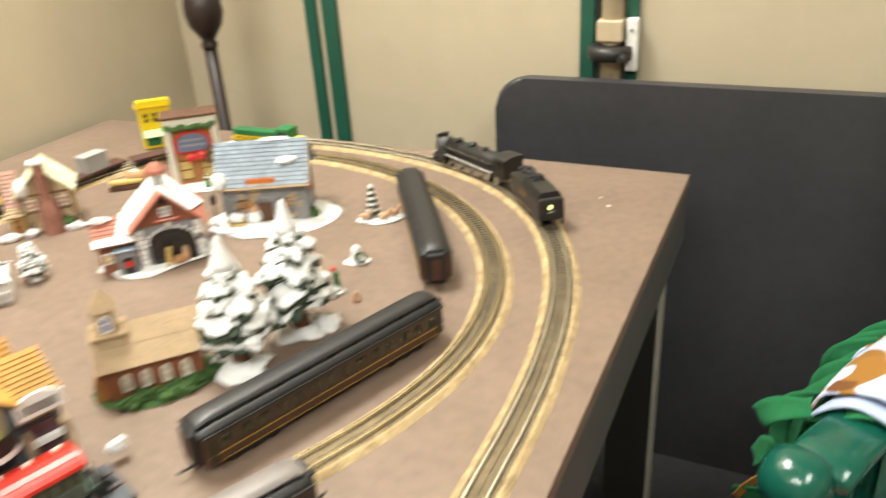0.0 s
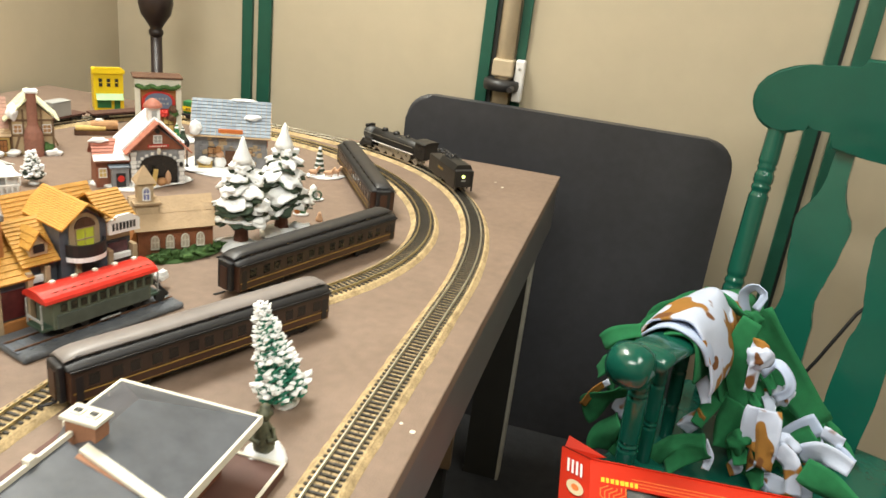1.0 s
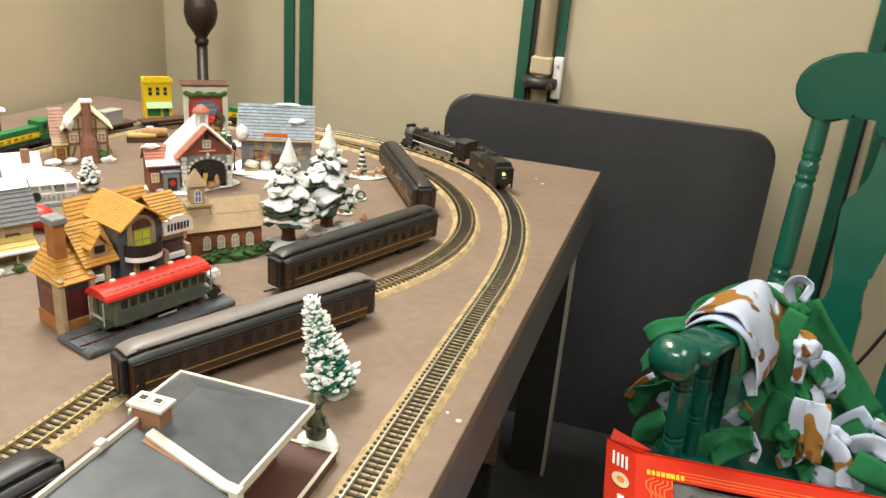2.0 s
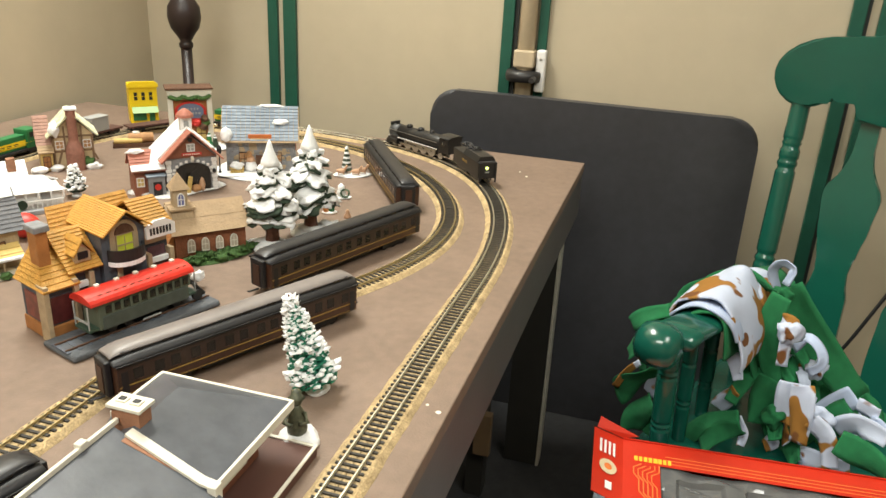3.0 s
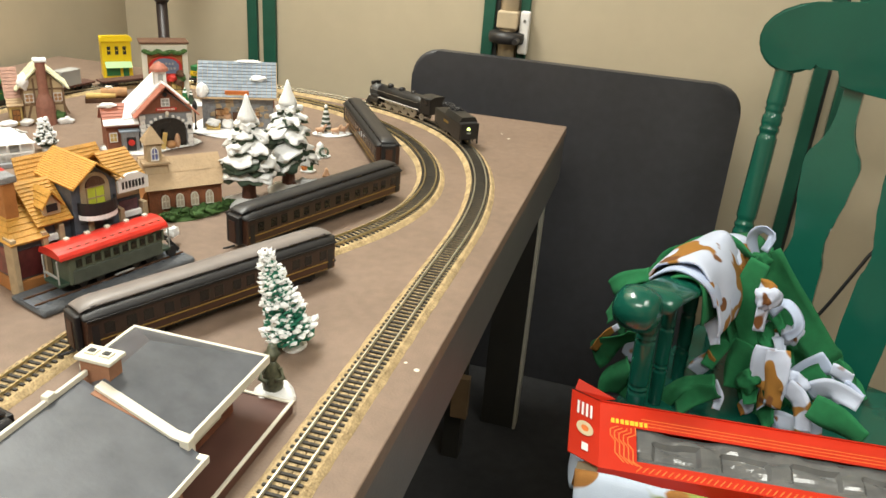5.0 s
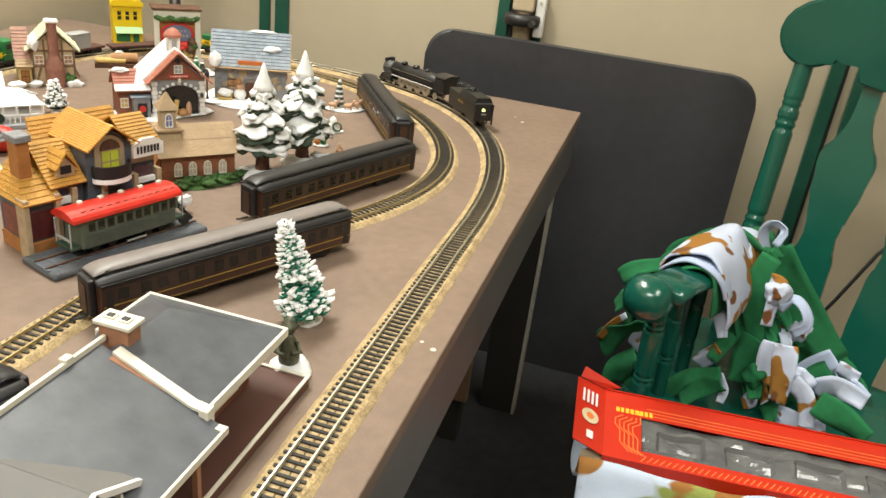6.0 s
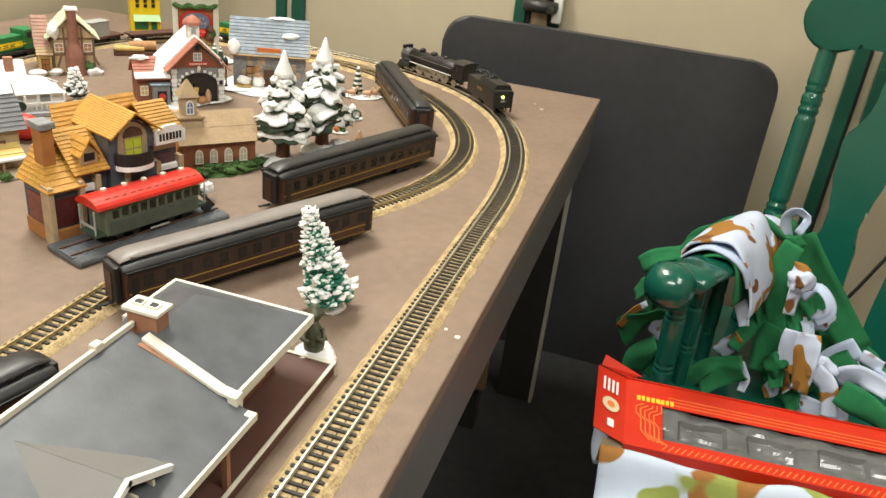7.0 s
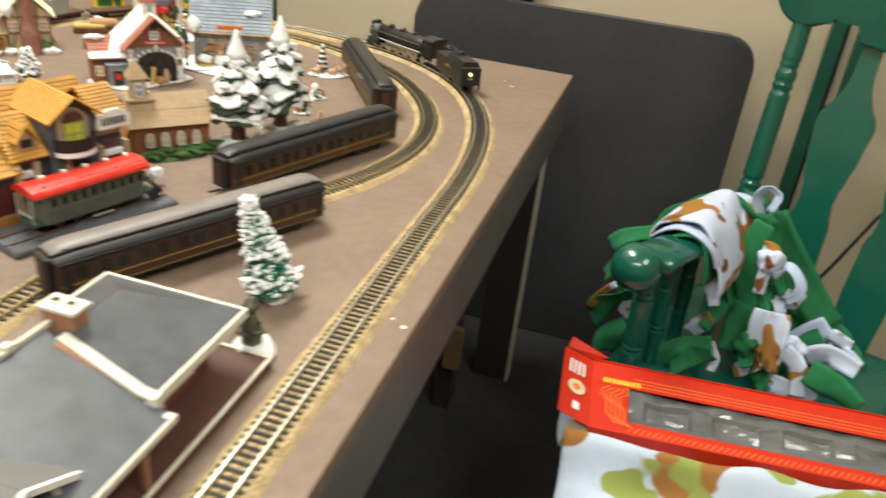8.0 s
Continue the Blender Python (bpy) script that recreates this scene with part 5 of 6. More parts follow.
body = part("body", cuboid(-0.062, 0.055, -0.0165, 0.0145, 0.016, 0.044, 0.001), TRAMPOST, tram, "dark green side")
part("skirt", cuboid(-0.058, 0.052, -0.0180, 0.0160, 0.016, 0.0300, 0.001), mat("tram_grey_green", (0.065, 0.078, 0.066), 0.55, var=0.3, scale=120), body)
for i in range(10):
    part("window", cuboid(-0.0535 + i * 0.0112, -0.0470 + i * 0.0112, -0.0176, -0.0160, 0.0325, 0.0395), GLASSDARK, body)
    part("window_post", cuboid(-0.0465 + i * 0.0112, -0.0438 + i * 0.0112, -0.0178, -0.0160, 0.0305, 0.0415), TRAMPOST, body)
rf = [(0.0205 * -math.cos(math.pi * i / 10), 0.0442 + 0.0085 * math.sin(math.pi * i / 10)) for i in range(11)]
bm = prism(rf, -0.062, 0.072)
for v in bm.verts:
    v.co = Vector((-v.co.y, v.co.x, v.co.z))
rr_ = part("roof", bm, REDROOF, tram, "bright red curved roof")
for i in range(5):
    part("roof_vent", cuboid(-0.050 + i * 0.0245, -0.0445 + i * 0.0245, 0.004, 0.009, 0.0515, 0.0545, 0.0008), CREAM, rr_)
for i in range(12):
    part("roof_slot", cuboid(-0.058 + i * 0.0100, -0.053 + i * 0.0100, -0.0130, -0.0122, 0.0507, 0.0514), BARK, rr_)
for ex, nm in ((-0.068, "platform_front"), (0.061, "platform_rear")):
    pf = part(nm, cuboid(ex - 0.006, ex + 0.006, -0.015, 0.013, 0.0165, 0.0195, 0.0006), DARKGREEN, tram)
    for ry in (-0.014, 0.012):
        part("railing", tube([Vector((ex + (-0.005 if ex < 0 else 0.005), ry, 0.0195)), Vector((ex + (-0.005 if ex < 0 else 0.005), ry, 0.043))], 0.0009, 6), GREY, pf)
    part("gate", cuboid(ex + (-0.0058 if ex < 0 else 0.0048), ex + (-0.0048 if ex < 0 else 0.0058), -0.014, 0.012, 0.025, 0.0275), GREY, pf)
for wx in (-0.044, -0.024, 0.022, 0.040):
    for ry in (-0.0112, 0.0070):
        part("wheel", cone(0.0056, 0.0056, 0.002, pose(wx, ry + 0.002, 0.0136, 90), 14), BLACK, tram)
part("truck", cuboid(-0.050, 0.046, -0.0075, 0.0045, 0.0105, 0.0160, 0.001), BLACK, tram)
part("step_bar", cuboid(-0.010, 0.014, -0.0178, -0.0168, 0.011, 0.0125), GREY, tram)
cr = part("crane", tube([Vector((0.072, -0.008, 0.0066)), Vector((0.070, -0.007, 0.024)), Vector((0.064, -0.005, 0.030)), Vector((0.078, -0.010, 0.012))], 0.0022, 8), BLACK, tram)
part("crane_wheel", cone(0.006, 0.006, 0.003, pose(0.068, -0.010, 0.014, 90), 14), BLACK, cr)
for ob in tram.children_recursive:
    if ob.name.split(".")[0] not in ("plinth", "rail", "tie", "crane", "crane_wheel"):
        for v in ob.data.vertices:
            v.co = Vector((0.064 - (0.064 - v.co.x) * 0.86, v.co.y * 0.88, v.co.z))

# ---- far side of the village ----
yel = thing("yellow_building", sized(0.96, -0.938, -0.118, T, 0, 0, 44), "bright yellow plastic shop with pale green awning", "model building")
part("block", cuboid(-0.030, 0.030, 0, 0.045, 0, 0.086, 0.001), YELLOW, yel)
part("cornice", prism([(-0.033, 0.080), (0.033, 0.080), (0.033, 0.087), (0.026, 0.093), (-0.026, 0.093), (-0.033, 0.087)], -0.004, 0.003), YELLOW, yel)
for wx in (-0.016, 0.0, 0.016):
    w = part("window", cuboid(wx - 0.0035, wx + 0.0035, -0.0012, 0.0002, 0.052, 0.069), BLACK, yel)
    part("sash", cuboid(wx - 0.0035, wx + 0.0035, -0.0020, -0.0012, 0.060, 0.0612), YELLOW, w)
part("awning", slab([(-0.026, -0.016, 0.026), (0.028, -0.016, 0.026), (0.028, -0.001, 0.037), (-0.026, -0.001, 0.037)], 0.001), PALEGREEN, yel)
part("shop_window", cuboid(-0.024, 0.004, -0.0014, 0.0002, 0.006, 0.024), GREENP, yel)
part("door", cuboid(0.010, 0.022, -0.0014, 0.0002, 0.001, 0.024), GREENP, yel)
part("finial", cone(0.0025, 0.001, 0.006, pose(0, 0.01, 0.0865), 10), GREY, yel)

sto = thing("garland_storefront", sized(0.965, -0.7307, -0.2510, T, 0, 0, 40), "tall cream storefront with garland and a red and blue sign", "model building")
part("block", cuboid(-0.038, 0.038, 0.0, 0.04, 0, 0.112, 0.001), ORANGEWALL, sto)
for sx in (-0.037, 0.037):
    part("pilaster", cuboid(sx - 0.005, sx + 0.005, -0.004, 0.0, 0, 0.112, 0.001), CREAM, sto)
part("frieze", cuboid(-0.042, 0.042, -0.0045, 0.0, 0.1005, 0.1175, 0.001), CREAM, sto)
part("cornice", cuboid(-0.045, 0.045, -0.008, 0.042, 0.1176, 0.1215, 0.001), BARK, sto, "dark brown cornice")
rng = random.Random(12)
for i in range(17):
    u = i / 16
    blob(sto, "garland_sprig", -0.036 + 0.072 * u, -0.0065, 0.1045 - 0.004 * abs(math.sin(u * math.pi * 3)), 0.0042, MOSS, (1.2, 0.8, 0.9), i, 0.6)
o = [(0.030 * math.cos(math.pi * i / 12), 0.076 + 0.018 * math.sin(math.pi * i / 12)) for i in range(13)] + [(-0.030, 0.058), (0.030, 0.058)]
part("sign_border", prism(o, -0.0035, -0.0002), BRIGHTRED, sto, "red arched sign border")
sp = part("sign_panel", prism([(x * 0.82, 0.075 + (z - 0.075) * 0.82) for x, z in o], -0.0048, -0.0036), mat("sign_blue_grey", (0.14, 0.17, 0.26), 0.6, var=0.2), sto)
bars(sp, "sign_bar", -0.018, 0.078, 0.036, 0.004, -0.0050, 6, GREY)
bars(sp, "sign_bar", -0.020, 0.069, 0.040, 0.004, -0.0050, 7, GREY)
for wx in (-0.018, 0.018):
    window(sto, wx, 0.014, 0.018, 0.030, -0.001, BARK, STRAW)
for bx, bz, col in ((0.026, 0.060, BARK), (0.022, 0.045, BARK), (0.028, 0.052, MOSS), (-0.006, 0.050, BRIGHTRED), (0.010, 0.052, BRIGHTRED)):
    blob(sto, "ornament", bx, -0.007, bz, 0.0075, col, (1, 0.8, 1), int(bz * 1000), 0.6)
part("snow_base", ball(0.062, None, 3, squash=(1, 0.7, 0.08), rough=0.3, seed=11), SNOW, sto, m=Matrix.Translation((0.012, -0.002, 0.001)), smooth=True)
for k, (bx, by, r, hh) in enumerate(((0.030, -0.024, 0.010, 0.034), (0.042, -0.018, 0.009, 0.026), (0.012, -0.030, 0.007, 0.024))):
    for j in range(3):
        part("shrub_tier", cone(r * (1 - j * 0.25), r * 0.25, hh * 0.4, pose(bx, by, 0.004 + j * hh * 0.26), 10), PINE if k % 2 else GREENP, sto)
    part("shrub_snow", cone(r * 0.45, 0.0005, hh * 0.3, pose(bx, by, 0.004 + hh * 0.72), 10), SNOW, sto)
part("mailbox", cuboid(0.016, 0.030, -0.030, -0.022, 0.003, 0.020, 0.001), STRAW, sto)


def diesel(m, label):
    d = thing("diesel_locomotive", m, label, "model locomotive", group="diesels")
    part("frame", cuboid(-0.075, 0.075, -0.015, 0.015, 0.0150, 0.0190, 0.0005), BLACK, d)
    part("hood", cuboid(-0.072, 0.022, -0.0095, 0.0095, 0.0191, 0.0440, 0.0014), GREENP, d)
    part("lower_band", cuboid(-0.0725, 0.0222, -0.0098, 0.0098, 0.0240, 0.0340), YELLOW, d, "yellow band")
    cab_ = part("cab", cuboid(0.0225, 0.050, -0.0150, 0.0150, 0.0191, 0.0520, 0.0014), GREENP, d)
    part("cab_window", cuboid(0.028, 0.044, -0.0154, 0.0154, 0.0380, 0.0470), BLACK, cab_)
    part("nose", cuboid(0.0505, 0.072, -0.0095, 0.0095, 0.0191, 0.0360, 0.0014), YELLOW, d)
    for i in range(5):
        part("grille", cuboid(-0.065 + 0.015 * i, -0.055 + 0.015 * i, -0.0103, -0.0099, 0.027, 0.031), BLACK, d)
    for ex in (-0.045, 0.045):
        part("truck", cuboid(ex - 0.020, ex + 0.020, -0.0125, 0.0125, 0.0105, 0.0149, 0.001), BLACK, d)
        for s in (-1, 1):
            for k in (-0.013, 0.013):
                part("wheel", cone(0.0058, 0.0058, 0.0025, pose(ex + k, s * 0.0095 + 0.00125, RH + 0.0058, 90), 12), BLACK, d)
    for s in (-1, 1):
        part("handrail", tube([Vector((-0.074, s * 0.0145, 0.030)), Vector((0.074, s * 0.0145, 0.030))], 0.0006, 6), YELLOW, d)
    return d


diesel(sized(1.000, -0.9490, -0.4693, T, 0, 0, 90), "green and yellow model diesel locomotive on the far track")
diesel(sized(1.000, -0.7022, -0.0936, T, 0, 0, 1), "green and yellow model diesel standing behind the storefront")


def flatcar(m, label):
    f = thing("flatcar", m, label, "model train car", group="flatcars")
    part("deck", cuboid(-0.075, 0.075, -0.0150, 0.0150, 0.0170, 0.0205, 0.0006), FLATCAR, f)
    part("sill", cuboid(-0.072, 0.072, -0.0040, 0.0040, 0.0120, 0.0169), BLACK, f)
    for i in range(12):
        for s in (-1, 1):
            part("stake_pocket", cuboid(-0.070 + i * 0.0125, -0.067 + i * 0.0125, s * 0.0155 - 0.0008, s * 0.0155 + 0.0008, 0.0165, 0.0200), FLATCAR, f)
    for ex in (-0.055, 0.055):
        part("truck", cuboid(ex - 0.014, ex + 0.014, -0.0120, 0.0120, 0.0105, 0.0150, 0.001), BLACK, f)
        for s in (-1, 1):
            for k in (-0.009, 0.009):
                part("wheel", cone(0.005, 0.005, 0.0025, pose(ex + k, s * 0.0095 + 0.00125, RH + 0.005, 90), 12), BLACK, f)
    return f


flatcar(sized(1.000, -0.9240, -0.3073, T, 0, 0, 85), "brown model flatcar carrying a grey crate")
flatcar(sized(1.000, -0.8631, -0.1633, T, 0, 0, 62), "empty brown model flatcar on the far track")
flatcar(sized(1.0, -0.962, -0.640, T, 0, 0, 90), "black-brown flatcar with a dark blue load on the far track")
blu = thing("blue_crate", sized(1.0, -0.962, -0.640, T + 0.0206, 0, 0, 90), "dark blue plastic crate on a flatcar", "crate")
part("crate", cuboid(-0.030, 0.030, -0.012, 0.012, 0, 0.026, 0.001), BLUEP, blu)
part("lid", cuboid(-0.0305, 0.0305, -0.0125, 0.0125, 0.0261, 0.0285, 0.0006), BLUEP, blu)
pl = thing("toy_street_lamp", sized(1.0, -1.020, -0.455, T), "brown toy street lamp with a white snowy cap", "toy lamp")
part("post", lathe([(0.008, 0), (0.0065, 0.004), (0.003, 0.008), (0.0026, 0.055), (0.004, 0.058)], 12), BARK, pl, smooth=True)
part("cap", ball(0.012, None, 3, squash=(1.2, 1.0, 0.55), rough=0.2, seed=2), SNOW, pl, m=Matrix.Translation((0, 0, 0.062)), smooth=True)
cr8 = thing("grey_crate", sized(1.016, -0.9204, -0.2900, T + 0.0206, 0, 0, 85), "plain grey plastic crate on a flatcar", "crate")
part("crate", cuboid(-0.022, 0.022, -0.012, 0.012, 0, 0.026, 0.001), GREY, cr8)
part("lid", cuboid(-0.0225, 0.0225, -0.0125, 0.0125, 0.0261, 0.0280, 0.0006), GREY, cr8)
logs = thing("log_sledge", sized(1.015, -0.8348, -0.2932, T, 0, 0, 40), "brown log pile with pale ends on a wooden sledge", "log sledge")
part("log", lathe([(0.0085, 0), (0.0095, 0.02), (0.0085, 0.045)], 14, m=pose(-0.008, 0, 0.017, 0, 90, 0)), LOG, logs)
part("log", lathe([(0.005, 0), (0.0052, 0.03), (0.005, 0.05)], 12, m=pose(-0.034, -0.006, 0.0130, 0, 90, 0)), STRAW, logs)
part("runner", cuboid(-0.036, 0.038, -0.011, -0.008, 0, 0.008, 0.001), BARK, logs)
part("runner", cuboid(-0.036, 0.038, 0.006, 0.009, 0, 0.008, 0.001), BARK, logs)
blob(logs, "snow", 0.006, 0, 0.026, 0.006, CREAM, (1.2, 0.8, 0.6), 3)

# ---- white house with porch, neighbours to the west ----
wh = thing("white_house", sized(1.047, -0.7202, -0.6675, T, 0, 0, 52), "white ceramic house with porch railing and a wreath", "model building")
part("block", cuboid(-0.045, 0.040, 0.004, 0.05, 0, 0.029, 0.001), WHITE, wh)
part("roof", courses((-0.049, -0.004, 0.028), (0.044, -0.004, 0.028), (0.020, 0.027, 0.044), (-0.049, 0.027, 0.052), 2, 0.001), SNOW, wh, "snow-white sloping roof")
part("roof", courses((0.044, 0.054, 0.028), (-0.049, 0.054, 0.028), (-0.049, 0.027, 0.052), (0.020, 0.027, 0.044), 2, 0.001), SNOW, wh)
for i in range(13):
    part("baluster", cuboid(-0.040 + i * 0.0063, -0.0385 + i * 0.0063, -0.006, -0.0045, 0.002, 0.015), WHITE, wh)
part("rail", cuboid(-0.042, 0.040, -0.0065, -0.004, 0.015, 0.0175, 0.0004), WHITE, wh)
for i in range(6):
    part("porch_post", cuboid(-0.041 + i * 0.016, -0.039 + i * 0.016, -0.0065, -0.0045, 0.0176, 0.0275), WHITE, wh)
part("step", cuboid(-0.02, 0.02, -0.016, -0.0066, 0, 0.006, 0.0008), GREYSTONE, wh)
part("wreath", lathe([(0.0038, -0.001), (0.0066, -0.0012), (0.0066, 0.0012), (0.0038, 0.001)], 16, m=pose(-0.014, -0.008, 0.014, 90)), mat("wreath_green", (0.015, 0.03, 0.015), 0.8, var=0.4, scale=200), wh)
part("window", cuboid(0.012, 0.024, 0.003, 0.0042, 0.012, 0.028), GREY, wh)

gh = thing("grey_roof_house", sized(1.062, -0.5994, -0.8582, T, 0, 0, 62), "stone house with grey tile roof and snowy eaves", "model building")
gable_walls(gh, -0.070, 0.030, 0.0, 0.055, 0.045, 0.082, TANWALL, "x")
roof(gh, -0.070, 0.032, 0.0, 0.055, 0.046, 0.088, mat("grey_tile_roof", (0.15, 0.15, 0.16), 0.7, var=0.25, scale=120, bump=0.5), "x", 0.006, 10)
part("snow", courses((-0.076, 0.020, 0.079), (0.036, 0.020, 0.079), (0.036, 0.029, 0.0915), (-0.076, 0.029, 0.0915), 1, 0.002), SNOW, gh)
for wx in (-0.050, -0.022, 0.008):
    window(gh, wx, 0.014, 0.012, 0.020, -0.001, BARK, LOG)
part("skylight", cuboid(-0.02, 0.0, 0.006, 0.014, 0.0585, 0.0625), BLACK, gh, m=pose(0, 0, 0, 0))
pr = part("porch_roof", courses((-0.062, -0.024, 0.020), (0.028, -0.024, 0.020), (0.028, -0.001, 0.032), (-0.062, -0.001, 0.032), 3, 0.0012), STRAW, gh)
part("porch_snow", cuboid(-0.062, 0.028, -0.027, -0.022, 0.0195, 0.0235, 0.0015), SNOW, gh)
for i in range(5):
    part("porch_post", cuboid(-0.058 + i * 0.0205, -0.0560 + i * 0.0205, -0.0235, -0.0215, 0.003, 0.0195), TAN, gh)
part("porch_floor", cuboid(-0.064, 0.030, -0.030, -0.001, 0, 0.003, 0.001), CREAM, gh)
for i in range(5):
    blob(gh, "snow_bush", -0.06 + i * 0.021, -0.028, 0.004, 0.006, MOSS if i % 2 else SNOW, (1.1, 0.9, 0.8), i)

bh = thing("brown_cottage", sized(0.86, -0.8028, -0.6194, T, 0, 0, 52), "small brown cottage with orange eaves and snowy roof", "model building")
gable_walls(bh, -0.035, 0.022, 0, 0.045, 0.032, 0.054, ORANGEWALL, "x")
roof(bh, -0.035, 0.022, 0, 0.045, 0.032, 0.058, SNOW, "x", 0.005, 3)
part("fascia", cuboid(-0.040, 0.027, -0.0065, -0.0035, 0.0290, 0.0335), ORANGE, bh)
part("chimney", cuboid(-0.004, 0.010, 0.004, 0.016, 0.036, 0.066, 0.001), BRICKP, bh)
window(bh, -0.018, 0.008, 0.014, 0.016, -0.001, STRAW, GREY)

san = thing("red_ornament", sized(1.054, -0.6553, -0.7508, T), "red domed ornament with a green cone beside it", "ornament")
part("dome", ball(0.019, None, 3, squash=(1.1, 0.9, 0.85)), BRIGHTRED, san, m=Matrix.Translation((0, 0, 0.016)), smooth=True)
part("green_cone", lathe([(0.012, 0.004), (0.008, 0.02), (0.001, 0.040)], 14, m=pose(-0.022, 0.012, 0)), GREENP, san, smooth=True)

# ---- little figures between the pines and the curve ----
deer = thing("reindeer_scene", sized(1.008, -0.3778, -0.2895, T, 0, 0, 25), "snow stand with a striped little tree and tan reindeer", "figurine")
part("stand", ball(0.030, None, 3, squash=(1.1, 0.55, 0.10), rough=0.3, seed=5), SNOW, deer, m=Matrix.Translation((0, 0, 0.0015)), smooth=True)
for i in range(5):
    r = 0.0105 - 0.0017 * i
    part("tree_tier", lathe([(r, 0), (r * 0.9, 0.002), (r * 0.45, 0.0065)], 14, m=pose(-0.010, 0.006, 0.010 + i * 0.0082)), PINE, deer)
    part("tree_snow", lathe([(r * 0.85, 0), (r * 0.75, 0.0025), (r * 0.35, 0.0050)], 14, m=pose(-0.010, 0.006, 0.0145 + i * 0.0082)), SNOW, deer)
part("tree_stem", cone(0.002, 0.002, 0.012, pose(-0.010, 0.006, 0.002), 8), BARK, deer)
for dx, dy in ((-0.020, -0.006), (0.006, -0.008), (0.018, 0.002)):
    bm = ball(0.0055, Matrix.Translation((dx, dy, 0.011)), 2, squash=(1.5, 0.8, 0.8), rough=0.3)
    tube([Vector((dx + 0.006, dy, 0.012)), Vector((dx + 0.009, dy, 0.018)), Vector((dx + 0.011, dy, 0.0205))], 0.0022, 8, bm)
    for ex in (-0.005, 0.005):
        tube([Vector((dx + ex, dy, 0.009)), Vector((dx + ex, dy, 0.002))], 0.0011, 6, bm)
    part("deer", bm, SKIN, deer, smooth=True)

wf = thing("wreath_figurine", sized(1.019, -0.3446, -0.4122, T, 0, 0, 25), "small white snowman with a green wreath on a stand", "figurine")
part("stand", ball(0.016, None, 2, squash=(1.1, 0.7, 0.14)), SNOW, wf, m=Matrix.Translation((0, 0, 0.0012)), smooth=True)
part("snowman", lathe([(0.004, 0.002), (0.008, 0.007), (0.0055, 0.013), (0.0052, 0.016), (0.0058, 0.019), (0.001, 0.024)], 14), SNOW, wf, smooth=True)
bm = bmesh.new()
for i in range(12):
    a = 2 * math.pi * i / 12
    ball(0.002, Matrix.Translation((0.006 + 0.0065 * math.cos(a), -0.009, 0.010 + 0.0065 * math.sin(a))), 1, bm, rough=0.4, seed=i)
part("wreath", bm, mat("wreath_moss", (0.04, 0.09, 0.05), 0.8, var=0.4, scale=200), wf)

cf = thing("carol_figurine", sized(1.025, -0.3297, -0.4888, T, 0, 0, 25), "green and orange figurine on a small snow stand", "figurine")
part("stand", ball(0.011, None, 2, squash=(1.1, 0.8, 0.2)), SNOW, cf, m=Matrix.Translation((0, 0, 0.0014)), smooth=True)
part("figure", lathe([(0.0042, 0.002), (0.0046, 0.010), (0.0030, 0.020), (0.0036, 0.024), (0.001, 0.029)], 12), GREENP, cf, smooth=True, m=pose(0.003, 0, 0))
part("bundle", ball(0.0048, None, 2, squash=(1, 0.8, 1.1), rough=0.4), mat("orange_paint", (0.55, 0.20, 0.05), 0.6), cf, m=Matrix.Translation((-0.005, -0.002, 0.007)), smooth=True)
part("red_cap", ball(0.0032, None, 2), BRIGHTRED, cf, m=Matrix.Translation((0.001, -0.001, 0.031)), smooth=True)

ofg = thing("tiny_figurine", sized(1.026, -0.2958, -0.4980, T), "tiny cream and orange figurine on the table", "figurine")
part("figure", lathe([(0.0055, 0), (0.0050, 0.004), (0.0025, 0.008), (0.003, 0.010), (0.0005, 0.0135)], 12), SKIN, ofg, smooth=True)
cot = thing("coupler_wire", sized(1.000, -0.1535, -0.5231, T + 0.001, 0, 0, 5), "bent black coupler wire lying beside the car", "wire")
part("wire", tube([Vector((0, 0, 0.0012)), Vector((0.012, 0.001, 0.0012)), Vector((0.016, 0.004, 0.002))], 0.0010, 6), BLACK, cot)

# ---- green armchair ----
CH = sized(0.9645, 0.3656, -0.0514, 0, 0, 0, -22.6)
chair = thing("wooden_armchair", CH, "glossy dark green wooden armchair with turned spindles and shaped slats", "armchair")
SEAT = 0.345
bm = cuboid(-0.06, 0.55, -0.50, 0.03, SEAT - 0.035, SEAT, 0.012, seg=3)
part("seat", bm, CHAIR, chair, smooth=False)


def turned(parent, name, p, q, r, rings, label=""):
    """A turned rod from p to q with ring grooves at the given fractions."""
    p, q = Vector(p), Vector(q)
    L = (q - p).length
    prof = []
    n = 120
    for i in range(n + 1):
        f = i / n
        rr = r * (0.90 + 0.10 * math.sin(math.pi * f))
        for g in rings:
            dd = abs(f - g) * L
            if dd < 0.0030:
                rr *= 0.86
        prof.append((rr, f * L))
    m = Matrix.Translation(p) @ (q - p).to_track_quat("Z", "Y").to_matrix().to_4x4()
    return part(name, lathe(prof, 20, m=m), CHAIR, parent, label, smooth=True)


turned(chair, "back_post", (-0.008, -0.01, SEAT), (-0.0272, 0.098, 0.895), 0.0195, (0.415, 0.445, 0.755, 0.785, 0.83, 0.85))
turned(chair, "back_post", (0.498, -0.01, SEAT), (0.515, 0.098, 0.895), 0.0195, (0.415, 0.445, 0.755, 0.785, 0.83, 0.85))


